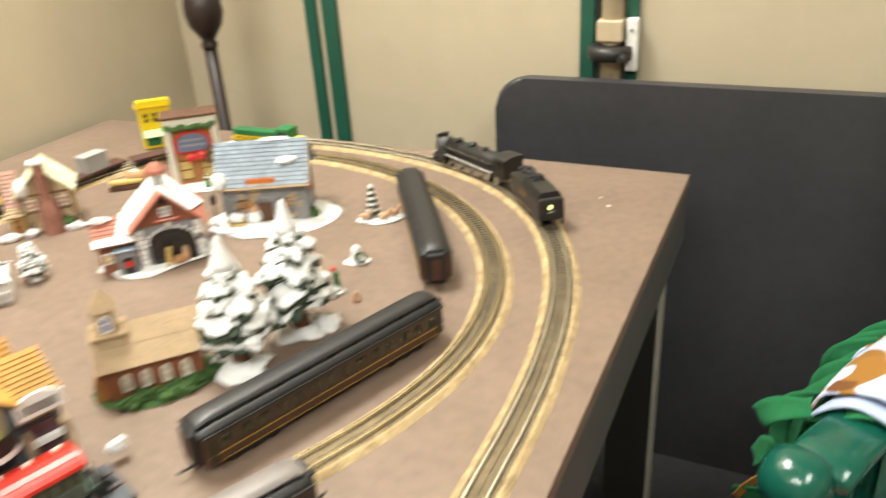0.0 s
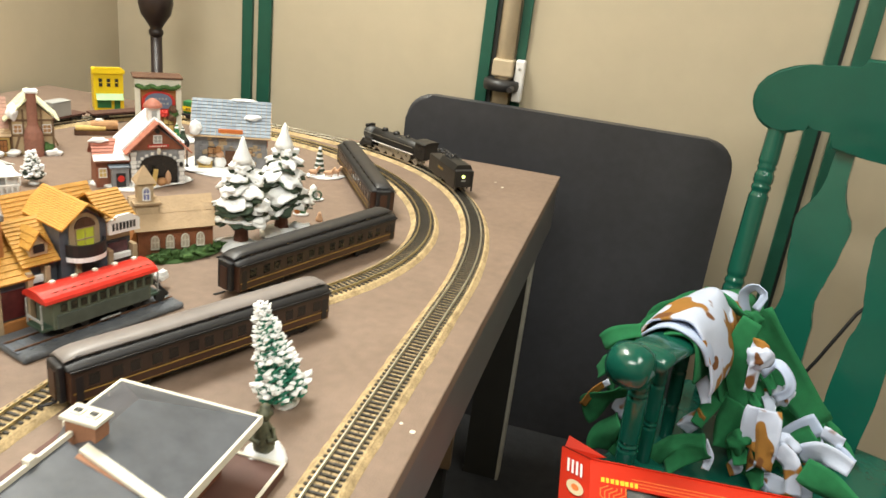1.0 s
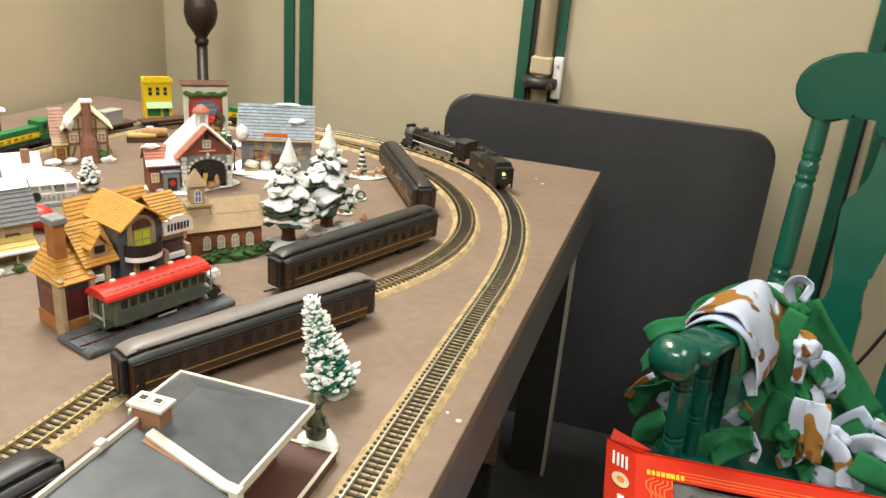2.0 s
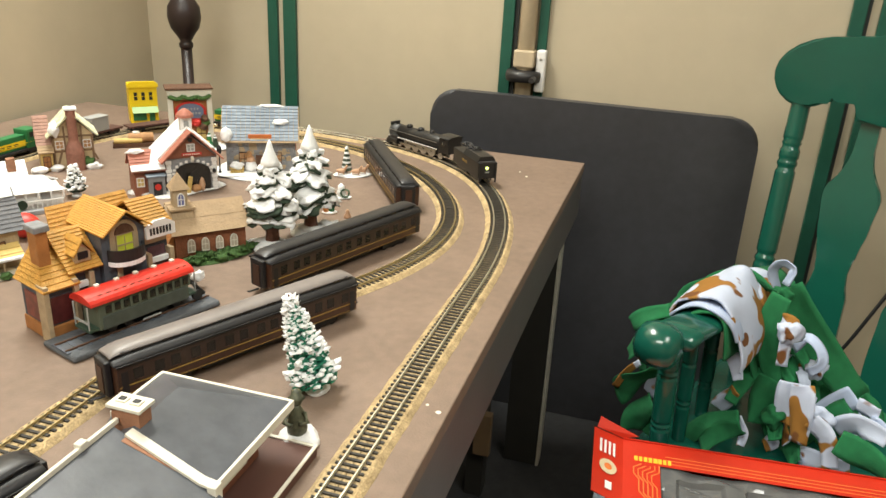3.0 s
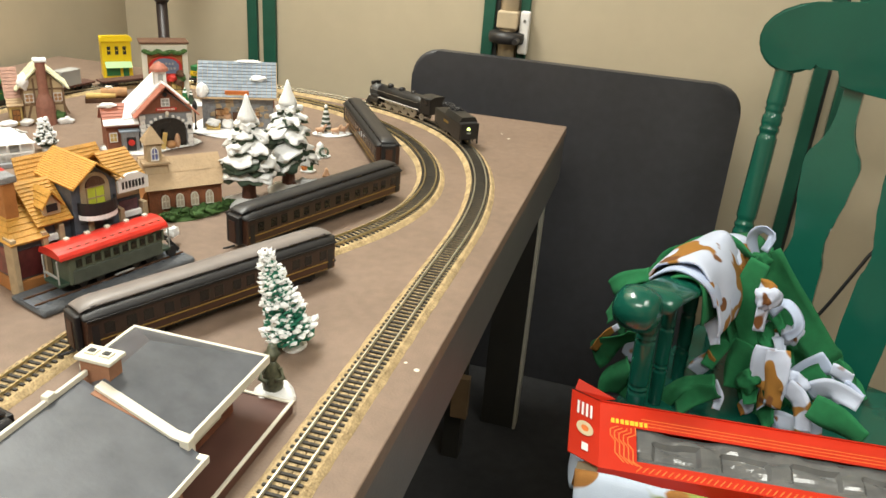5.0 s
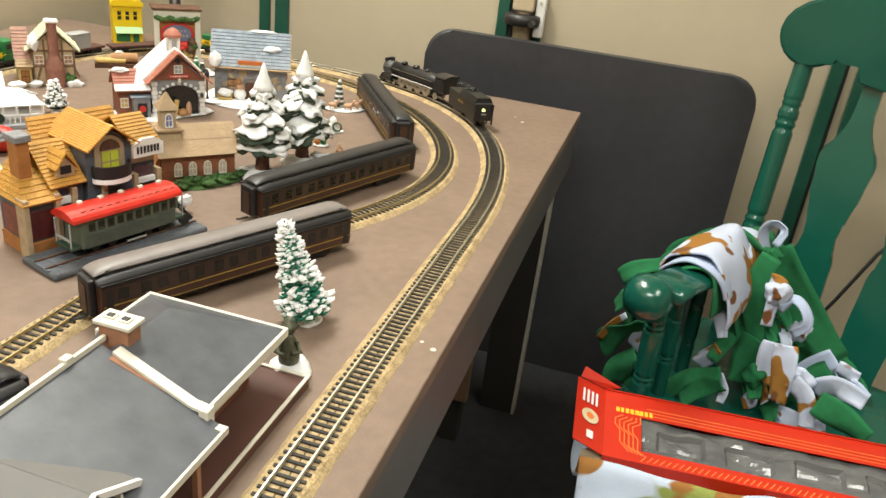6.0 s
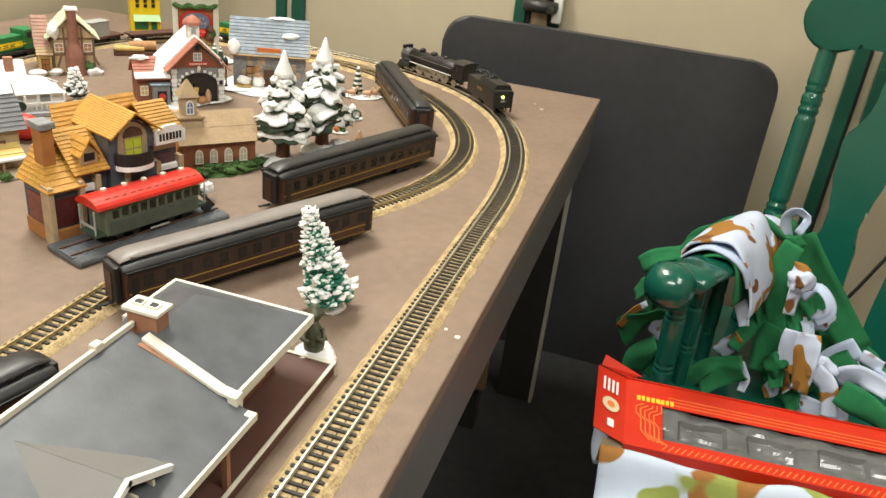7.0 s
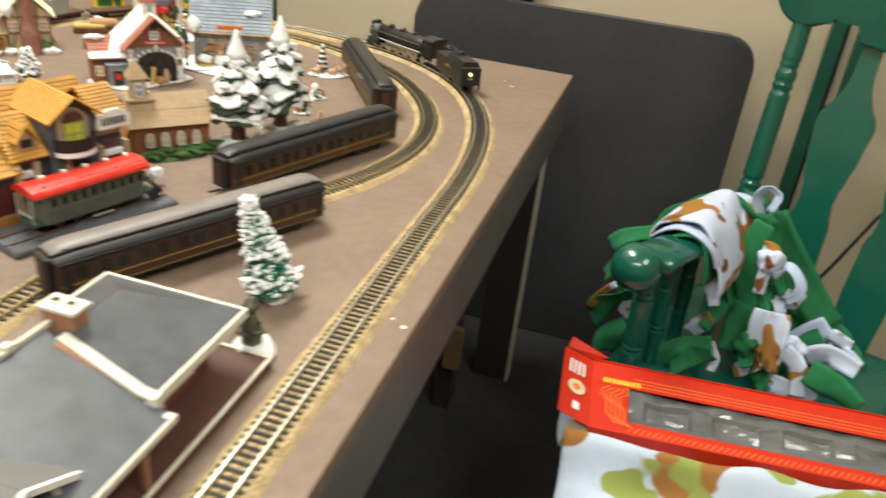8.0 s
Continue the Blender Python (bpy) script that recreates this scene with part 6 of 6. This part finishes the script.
def slat(x0, x1):
    """A flat slat with a waisted outline, leaning back."""
    left = [(0.036, 0.0), (0.041, 0.098), (0.038, 0.194), (0.025, 0.241), (0.036, 0.285), (0.044, 0.33), (0.050, 0.388), (0.018, 0.450), (0.0165, 0.530)]
    pts = []
    for (w0, z0), (w1, z1) in zip(left, left[1:]):
        for k in range(4):
            f = k / 4
            g = f * f * (3 - 2 * f)
            pts.append((w0 + (w1 - w0) * g, z0 + (z1 - z0) * f))
    pts.append(left[-1])
    outline = [(w, z) for w, z in pts] + [(-w, z) for w, z in reversed(pts)]
    bm = prism(outline, -0.007, 0.007)
    bmesh.ops.bevel(bm, geom=[e for e in bm.edges if abs(e.verts[0].co.y - e.verts[1].co.y) < 1e-6], offset=0.003, segments=2, affect="EDGES")
    sh = (x1 - x0) / 0.53
    for v in bm.verts:
        v.co = Vector((x0 + v.co.x + sh * v.co.z, v.co.y + 0.0 + 0.186 * v.co.z, SEAT + v.co.z))
    return part("slat", bm, CHAIR, chair)


for x0, x1 in ((0.108, 0.102), (0.246, 0.244), (0.384, 0.386)):
    slat(x0, x1)
# crest rail with round lobes at both ends
lobe = [(0.037 - 0.120 * math.cos(radians(a)), 0.939 + 0.075 * math.sin(radians(a))) for a in range(90, 0, -15)]
lobe += [(-0.022 - 0.061 * math.cos(radians(a)), 0.939 - 0.061 * math.sin(radians(a))) for a in range(0, 136, 15)]
half = lobe + [(0.032, 0.899), (0.036, 0.903), (0.074, 0.903), (0.075, 0.868), (0.15, 0.864), (0.244, 0.862)]
other = [(0.488 - x, z) for x, z in reversed(half[:-1])]
topc = [(0.398, 1.014), (0.394, 1.036), (0.244, 1.044), (0.094, 1.036), (0.090, 1.014)]
bm = prism(half + other + topc, 0.076, 0.108)
bmesh.ops.bevel(bm, geom=[e for e in bm.edges if abs(e.verts[0].co.y - e.verts[1].co.y) < 1e-6], offset=0.005, segments=3, affect="EDGES")
part("crest_rail", bm, CHAIR, chair)
for ax in (-0.004, 0.492):
    ai = ax + (0.012 if ax < 0.2 else -0.012)
    pth = [Vector((ax, 0.01, 0.552)), Vector((ax, -0.10, 0.556)), Vector((ai, -0.22, 0.566)), Vector((ai, -0.32, 0.580)), Vector((ai, -0.42, 0.597)), Vector((ai, -0.468, 0.600))]
    sec = [(0.037 * math.copysign(abs(math.cos(a)) ** 0.75, math.cos(a)), 0.014 * math.sin(a)) for a in [2 * math.pi * i / 16 for i in range(16)]]
    arm = part("armrest", sweep(pth, sec), CHAIR, chair, smooth=True)
    bm = lathe([(0.004, -0.036), (0.018, -0.034), (0.029, -0.027), (0.035, -0.012), (0.036, 0), (0.035, 0.012), (0.029, 0.027), (0.018, 0.034), (0.004, 0.036)], 28, m=pose(ax, -0.478, 0.590, 0, 90, 0))
    part("scroll", bm, CHAIR, arm, "rounded scroll end", smooth=True)
    turned(chair, "arm_support", (ax + 0.004, -0.415, SEAT), (ax, -0.425, 0.588), 0.0170, (0.30, 0.34, 0.70, 0.74))
    turned(chair, "arm_spindle", (ax + 0.004, -0.325, SEAT), (ax, -0.335, 0.572), 0.0130, (0.32, 0.36, 0.68))
    turned(chair, "arm_spindle", (ax + 0.004, -0.225, SEAT), (ax, -0.235, 0.556), 0.0130, (0.32, 0.36, 0.68))
for lx, ly in ((0.0, -0.44), (0.49, -0.44), (0.02, -0.02), (0.47, -0.02)):
    turned(chair, "leg", (lx * 1.06 - 0.01, ly * 1.08, 0.0), (lx, ly, SEAT - 0.034), 0.021, (0.3, 0.35, 0.7))
turned(chair, "stretcher", (0.0, -0.45, 0.15), (0.44, -0.45, 0.15), 0.013, (0.45, 0.55))

# ---- fleece blanket over the arm ----
blk = thing("fleece_blanket", CH, "knotted fleece blanket, green and brown-spotted white, over the arm", "blanket")


def cloth(name, f, nu, nv, material, parent, thick=0.004, label=""):
    bm = bmesh.new()
    grid = [[bm.verts.new(f(i / nu, j / nv)) for j in range(nv + 1)] for i in range(nu + 1)]
    for i in range(nu):
        for j in range(nv):
            bm.faces.new((grid[i][j], grid[i + 1][j], grid[i + 1][j + 1], grid[i][j + 1]))
    ob = part(name, bm, material, parent, label, smooth=True)
    so = ob.modifiers.new("thickness", "SOLIDIFY")
    so.thickness, so.offset = thick, 0
    return ob


def curve(pts, f):
    """A point at fraction f of a smooth run through pts."""
    x = f * (len(pts) - 1)
    k = min(int(x), len(pts) - 2)
    u = x - k
    p0, p1, p2, p3 = (Vector(pts[max(0, min(len(pts) - 1, k + d))]) for d in (-1, 0, 1, 2))
    return 0.5 * (2 * p1 + (p2 - p0) * u + (2 * p0 - 5 * p1 + 4 * p2 - p3) * u * u + (3 * p1 - p0 - 3 * p2 + p3) * u ** 3)


def draped(pts, y1, rise, seed):
    """A sheet laid over the arm: the run of pts carried back along it to y1, sagging in soft folds."""
    def f(u, v):
        p = curve(pts, v)
        w = Vector((p.x * 12, u * 2.2 + seed, p.z * 12))
        y = p.y + (y1 - p.y) * u + 0.012 * noise.noise(w * 1.7)
        return Vector((p.x * (1 - 0.12 * u) + 0.008 * noise.noise(w), y, p.z + rise * u - 0.030 * max(0.0, min(1.0, (y + 0.33) / 0.2)) * 0.6 + 0.012 * noise.noise(w + Vector((5, 2, 1)))))
    return f


cloth("green_layer", draped([(-0.052, -0.352, 0.566), (-0.018, -0.352, 0.590), (0.006, -0.352, 0.602), (0.034, -0.352, 0.600), (0.052, -0.350, 0.582), (0.056, -0.345, 0.53)], 0.0, 0.0, 1), 26, 30, FLEECEG, blk)
cloth("lining_fold", draped([(-0.046, -0.347, 0.572), (-0.023, -0.347, 0.604), (0.0, -0.347, 0.616), (0.033, -0.347, 0.609), (0.056, -0.345, 0.590), (0.066, -0.34, 0.566)], -0.25, 0.006, 2), 14, 30, FLEECEPALE, blk, label="plain pale blue fleece underside")
cloth("print_layer", draped([(-0.056, -0.335, 0.566), (-0.043, -0.335, 0.600), (-0.013, -0.335, 0.626), (0.017, -0.335, 0.633), (0.044, -0.335, 0.614), (0.064, -0.335, 0.580), (0.076, -0.335, 0.540), (0.078, -0.333, 0.512)], -0.17, 0.012, 3), 20, 40, FLEECEW, blk, label="white fleece with brown spots")
cloth("print_layer", draped([(-0.066, -0.190, 0.550), (-0.040, -0.190, 0.598), (0.010, -0.190, 0.618), (0.048, -0.190, 0.606), (0.066, -0.19, 0.560)], -0.09, 0.002, 6), 18, 34, FLEECEW, blk)


def heap(u, v):
    """Loose folds spilling from the arm on to the seat."""
    y = -0.23 + 0.25 * u
    x = 0.050 + (0.10 + 0.13 * u) * v
    z = 0.545 - 0.19 * v ** 0.6 - 0.05 * (1 - u) * v + 0.040 * noise.noise(Vector((x * 16, y * 16, 2))) + 0.012 * noise.noise(Vector((x * 45, y * 45, 5)))
    return Vector((x, y, max(z, SEAT + 0.012)))


cloth("inner_fold", heap, 34, 26, FLEECEG, blk, 0.005)


def strip(material, pts, width, turn, seed):
    """A cut fringe strip along pts, its flat side turned about its run."""
    n = 14
    bm = bmesh.new()
    rows = []
    for i in range(n + 1):
        f = i / n
        c = curve(pts, f)
        t = (curve(pts, min(1, f + 0.03)) - curve(pts, max(0, f - 0.03))).normalized()
        side = t.cross(Vector((0.1, -1, 0.25))).normalized()
        nrm = side.cross(t)
        a = radians(turn) * math.cos(f * 2.4 + seed) + 0.35 * math.sin(f * 3 + seed * 1.7)
        s = side * math.cos(a) + nrm * math.sin(a)
        w = width / 2 * (0.72 + 0.28 * math.sin(math.pi * min(1, 0.15 + f)))
        curl = nrm * math.cos(a) - side * math.sin(a)
        rows.append([bm.verts.new(c + s * w * k + curl * (0.12 * width * (k * k) * math.sin(seed * 2.1 + f * 4) + 0.003 * noise.noise(c * 40 + s * k))) for k in (-1, -0.6, -0.2, 0.2, 0.6, 1)])
    for a, b in zip(rows, rows[1:]):
        for k in range(5):
            bm.faces.new((a[k], b[k], b[k + 1], a[k + 1]))
    ob = part("fringe_strip", bm, material, blk, smooth=True)
    so = ob.modifiers.new("thickness", "SOLIDIFY")
    so.thickness, so.offset = 0.0020, 0
    return ob


strip(FLEECEG, [(-0.021, -0.150, 0.605), (0.020, -0.156, 0.605), (0.068, -0.162, 0.595)], 0.035, 40, 1)
strip(FLEECEPALE, [(0.056, -0.110, 0.578), (0.043, -0.116, 0.617), (0.058, -0.122, 0.639), (0.080, -0.128, 0.633), (0.072, -0.134, 0.604)], 0.02, 30, 2)
strip(FLEECEG, [(0.086, -0.200, 0.610), (0.080, -0.206, 0.559), (0.087, -0.212, 0.511), (0.108, -0.218, 0.457)], 0.042, 0, 3)
strip(FLEECEW, [(0.101, -0.230, 0.582), (0.121, -0.236, 0.579), (0.119, -0.242, 0.544), (0.121, -0.248, 0.508)], 0.026, 30, 4)
strip(FLEECEPALE, [(0.122, -0.200, 0.523), (0.140, -0.206, 0.554), (0.164, -0.212, 0.546), (0.174, -0.218, 0.522), (0.158, -0.224, 0.501)], 0.022, 60, 5)
strip(FLEECEG, [(0.067, -0.100, 0.586), (0.105, -0.106, 0.543), (0.159, -0.112, 0.487), (0.223, -0.118, 0.430)], 0.075, 0, 6)
strip(FLEECEPALE, [(0.227, -0.170, 0.463), (0.201, -0.176, 0.432), (0.176, -0.182, 0.400)], 0.04, 0, 7)
strip(FLEECEW, [(0.143, -0.250, 0.487), (0.145, -0.256, 0.451), (0.145, -0.262, 0.417)], 0.042, 0, 8)
strip(FLEECEW, [(0.164, -0.270, 0.500), (0.174, -0.276, 0.456), (0.179, -0.282, 0.401)], 0.04, 0, 9)
strip(FLEECEG, [(0.113, -0.240, 0.475), (0.107, -0.246, 0.434), (0.109, -0.252, 0.390)], 0.055, 0, 10)
strip(FLEECEG, [(0.003, -0.310, 0.334), (0.038, -0.316, 0.393), (0.092, -0.322, 0.430)], 0.034, 30, 11)
strip(FLEECEG, [(0.042, -0.330, 0.352), (0.073, -0.336, 0.402), (0.104, -0.342, 0.423)], 0.034, 20, 12)
strip(FLEECEW, [(0.190, -0.280, 0.450), (0.218, -0.286, 0.432), (0.236, -0.292, 0.386)], 0.034, 0, 13)
strip(FLEECEW, [(0.220, -0.240, 0.427), (0.252, -0.246, 0.454), (0.297, -0.252, 0.450)], 0.038, 20, 14)
strip(FLEECEPALE, [(0.264, -0.230, 0.460), (0.279, -0.236, 0.458), (0.296, -0.242, 0.454)], 0.022, 10, 15)
strip(FLEECEG, [(0.236, -0.290, 0.437), (0.276, -0.296, 0.432), (0.320, -0.302, 0.420)], 0.046, 0, 16)
strip(FLEECEW, [(0.239, -0.220, 0.474), (0.274, -0.226, 0.473)], 0.026, 0, 17)
strip(FLEECEG, [(-0.109, -0.340, 0.535), (-0.084, -0.346, 0.563), (-0.045, -0.352, 0.590)], 0.034, 30, 18)
strip(FLEECEG, [(-0.098, -0.360, 0.489), (-0.087, -0.366, 0.514), (-0.066, -0.372, 0.530)], 0.03, 30, 19)
strip(FLEECEG, [(-0.106, -0.370, 0.407), (-0.080, -0.376, 0.453), (-0.037, -0.382, 0.495)], 0.046, 40, 20)
strip(FLEECEW, [(-0.107, -0.380, 0.430), (-0.088, -0.386, 0.469), (-0.064, -0.392, 0.500)], 0.014, 30, 21)
strip(FLEECEG, [(-0.066, -0.380, 0.362), (-0.056, -0.386, 0.398), (-0.034, -0.392, 0.439)], 0.044, 40, 22)
strip(FLEECEG, [(-0.041, -0.370, 0.357), (-0.029, -0.376, 0.401), (-0.016, -0.382, 0.444)], 0.036, 30, 23)
strip(FLEECEW, [(-0.051, -0.360, 0.430), (-0.039, -0.366, 0.459), (-0.024, -0.372, 0.482)], 0.03, 20, 24)
strip(FLEECEW, [(0.030, -0.240, 0.385), (0.045, -0.246, 0.409), (0.058, -0.252, 0.436)], 0.03, 0, 25)
strip(FLEECEW, [(0.046, -0.280, 0.518), (0.059, -0.286, 0.500), (0.070, -0.292, 0.479)], 0.022, 0, 26)
strip(FLEECEG, [(0.180, -0.220, 0.406), (0.149, -0.226, 0.363), (0.115, -0.232, 0.325)], 0.05, 0, 27)
strip(FLEECEW, [(0.086, -0.310, 0.425), (0.101, -0.316, 0.401), (0.103, -0.322, 0.379)], 0.018, 10, 28)
strip(FLEECEG, [(0.231, -0.200, 0.451), (0.207, -0.206, 0.414), (0.186, -0.212, 0.377)], 0.05, 0, 29)
strip(FLEECEW, [(0.179, -0.250, 0.365), (0.207, -0.256, 0.370), (0.258, -0.262, 0.383)], 0.03, 0, 30)
rng = random.Random(21)
for i in range(34):  # loose ends over the heap and the seat
    p = heap(rng.random(), rng.uniform(0.15, 1.0)) + Vector((0, 0, 0.008))
    d = Vector((rng.uniform(-0.3, 0.8), rng.uniform(-1.0, -0.3), rng.uniform(-0.9, 0.1))).normalized() * rng.uniform(0.05, 0.085)
    run = [p, p + d * 0.5 + Vector((0, 0, 0.012)), p + d]
    run = [(q.x, q.y, max(q.z, SEAT + 0.012)) for q in run]
    strip((FLEECEG, FLEECEW, FLEECEG, FLEECEG, FLEECEPALE)[i % 5], run, rng.uniform(0.022, 0.036), rng.uniform(0, 50), 40 + i)
for i in range(2, 10):  # ends hanging on the outer side of the arm
    y = -0.34 + 0.03 * i
    run = [(-0.045, y, 0.565), (-0.075 - 0.02 * rng.random(), y - 0.02, 0.53), (-0.080 - 0.03 * rng.random(), y - 0.04 * rng.random(), 0.45 - 0.04 * rng.random())]
    strip(FLEECEG, run, rng.uniform(0.026, 0.036), 25, 80 + i)
for p, r, m in (((0.118, -0.24, 0.566), 0.017, FLEECEW), ((0.075, -0.14, 0.585), 0.016, FLEECEG), ((0.165, -0.20, 0.500), 0.015, FLEECEW), ((0.20, -0.25, 0.44), 0.018, FLEECEW), ((0.13, -0.26, 0.42), 0.018, FLEECEG)):
    part("knot", ball(r, None, 3, squash=(1.0, 0.8, 1.2), rough=0.7, seed=int(p[0] * 900)), m, blk, m=Matrix.Translation(p), smooth=True)

# printed fleece lying over the seat under the box
fl = thing("printed_fleece", sized(0.9645, 0.168, -0.646, 0, 0, 0, 5.5), "pale blue fleece printed with brown and olive shapes", "fleece")


def seat_cloth(u, v):
    x = -0.035 + 0.60 * u
    s = v * 0.40
    if s < 0.14:
        y, z = -0.075 - 0.02 * math.cos(s * 11), SEAT + 0.018 - (0.14 - s)
    else:
        y, z = -0.095 + (s - 0.14) * 1.0, SEAT + 0.018
    if s >= 0.10:  # bunched ridge in front of the box
        z += 0.058 * math.exp(-((y + 0.018) / 0.024) ** 2)
    q = Vector((x * 10, y * 10, z * 6))
    return Vector((x + 0.01 * noise.noise(q), y + 0.016 * noise.noise(q + Vector((4, 4, 4))), z + 0.007 * noise.noise(q * 1.4 + Vector((9, 0, 0)))))


cloth("sheet", seat_cloth, 60, 90, FLEECEB, fl, 0.006)

part("hem", tube([seat_cloth(u / 40, 0.0) for u in range(41)], 0.004, 8), FLEECEB, fl, smooth=True)

# ---- red train box ----
bx = thing("train_box", pose(0.168, -0.631, 0.366, 9, 0, 5.5), "open red cardboard train box with a clear plastic window", "cardboard box")
BL, BD, BH = 0.46, 0.130, 0.034
bm = bmesh.new()
cuboid(0, BL, 0.0, 0.0012, 0, BH, bm=bm)
part("front_side", bm, BOXRED, bx)
part("back_side", cuboid(0, BL, BD - 0.0012, BD, 0, BH + 0.004), BOXRED, bx)
part("bottom", cuboid(0, BL, 0.0013, BD - 0.0013, 0, 0.0012), BOXRED, bx)
WX0_, WX1_, WY0_, WY1_ = 0.052, BL - 0.05, 0.022, 0.086
for nm, a in (("top_near", (0, BL, 0.0, WY0_)), ("top_far", (0, BL, WY1_, BD)), ("top_left", (0, WX0_, WY0_ + 0.0001, WY1_ - 0.0001)), ("top_right", (WX1_, BL, WY0_ + 0.0001, WY1_ - 0.0001))):
    part(nm, cuboid(*a, BH, BH + 0.0010), BOXRED, bx)
part("end_wall", cuboid(0.0013, 0.0024, 0.0014, BD - 0.0014, 0.0013, BH - 0.0002), CARDRAW, bx)
fb = bmesh.new()
slab([(-0.044, 0.004, BH + 0.018), (0.0, 0.0, BH + 0.001), (0.0, BD, BH + 0.001), (-0.044, BD - 0.004, BH + 0.020)], 0.0012, fb)
flap = part("end_flap", fb, BOXRED, bx, "red end flap standing open")
slab_tab = slab([(-0.030, 0.002, 0.010), (0.004, -0.004, 0.006), (0.004, 0.030, 0.012), (-0.026, 0.022, 0.016)], 0.001)
part("inner_tab", slab_tab, CARDRAW, bx, "bare card tab")
bt = slab([(-0.040, BD - 0.004, BH + 0.0205), (0.0, BD - 0.001, BH + 0.003), (0.022, BD + 0.004, BH + 0.006), (-0.036, BD + 0.008, BH + 0.031)], 0.001)
part("back_flap", bt, BOXRED, bx)
# clear moulded tray under the window
tray = bmesh.new()
n0, n1 = 70, 16
gr = []
for i in range(n0 + 1):
    row = []
    for j in range(n1 + 1):
        x, y = WX0_ - 0.004 + (WX1_ - WX0_ + 0.008) * i / n0, WY0_ - 0.004 + (WY1_ - WY0_ + 0.008) * j / n1
        z = BH - 0.006 + 0.0030 * math.tanh(3 * noise.noise(Vector((x * 24, y * 60, 1)))) - (0.006 if 0.3 < j / n1 < 0.7 and (i // 6) % 3 else 0)
        row.append(tray.verts.new((x, y, z)))
    gr.append(row)
for i in range(n0):
    for j in range(n1):
        tray.faces.new((gr[i][j], gr[i + 1][j], gr[i + 1][j + 1], gr[i][j + 1]))
part("plastic_tray", tray, BLISTER, bx, "clear grey blister tray")
ZB = BH + 0.0012
for i, w in enumerate((0.005, 0.0045, 0.005, 0.005, 0.006, 0.005, 0.0045, 0.0045)):
    part("brand_bar", cuboid(0.016 + i * 0.0068, 0.016 + i * 0.0068 + w, 0.0895, 0.0985, ZB - 0.0002, ZB + 0.0003), BOXYELLOW, bx, "yellow printed bar")
for i in range(5):  # stepped orange circuit lines round the window corner
    o = i * 0.0062
    x, y = 0.047 - o, 0.030 + o * 0.5
    pth = [Vector((x + 0.012, 0.012 + i * 0.001, ZB)), Vector((x, y - 0.010, ZB)), Vector((x, y + 0.012, ZB)), Vector((x - 0.007, y + 0.022, ZB)), Vector((x - 0.007, y + 0.034, ZB)), Vector((x + 0.004, y + 0.042, ZB)), Vector((x + 0.004, 0.086 - i * 0.002, ZB))]
    pth = [q for k, q in enumerate(pth) if k == 0 or q.y > pth[k - 1].y + 0.001]
    part("circuit_line", sweep(pth, [(-0.0008, -0.0002), (0.0008, -0.0002), (0.0008, 0.0002), (-0.0008, 0.0002)]), BOXORANGE, bx)
for i in range(48):
    x = 0.05 + i * 0.0085
    part("hatch_line", slab([(x, 0.003, ZB + 0.0002), (x + 0.0019, 0.003, ZB + 0.0002), (x + 0.0094, 0.013, ZB + 0.0002), (x + 0.0075, 0.013, ZB + 0.0002)], 0.0003), BOXORANGE, bx)
for i in range(3):
    part("print_line", cuboid(0.06, BL - 0.01, 0.092 + i * 0.0065, 0.0932 + i * 0.0065, ZB - 0.0002, ZB + 0.0002), BOXORANGE, bx)
FM = Matrix.Translation((-0.022, 0.058, BH + 0.0117)) @ pose(0, 0, 0, 0, 21.5, 0)
part("logo_disc", lathe([(0.0135, 0), (0.0135, 0.0004), (0.006, 0.0005)], 24), CARDRAW, flap, "pale round emblem", m=FM)
part("logo_dot", lathe([(0.006, 0.0006), (0.005, 0.0009)], 16), BOXORANGE, flap, m=FM)
for i in range(4):
    part("print_bar", cuboid(-0.014 + i * 0.007, -0.0105 + i * 0.007, 0.024, 0.050, 0.0003, 0.0008), WHITE, flap, m=FM)
part("print_bar", cuboid(-0.004, 0.006, -0.042, -0.028, 0.0003, 0.0008), WHITE, flap, m=FM)

# black cable hanging behind the chair
cb = thing("power_cable", Matrix(), "thin black power cable hanging by the wall", "cable")
part("cable", tube([Vector((0.50, 0.20, 0.03)), Vector((0.55, 0.20, 0.20)), Vector((0.61, 0.20, 0.34)), Vector((0.66, 0.21, 0.46)), Vector((0.74, 0.24, 0.56)), Vector((0.80, 0.28, 0.58))], 0.004, 8), BLACK, cb, smooth=True)
part("plug", cuboid(0.785, 0.825, 0.272, 0.299, 0.56, 0.61, 0.004), BLACK, cb)
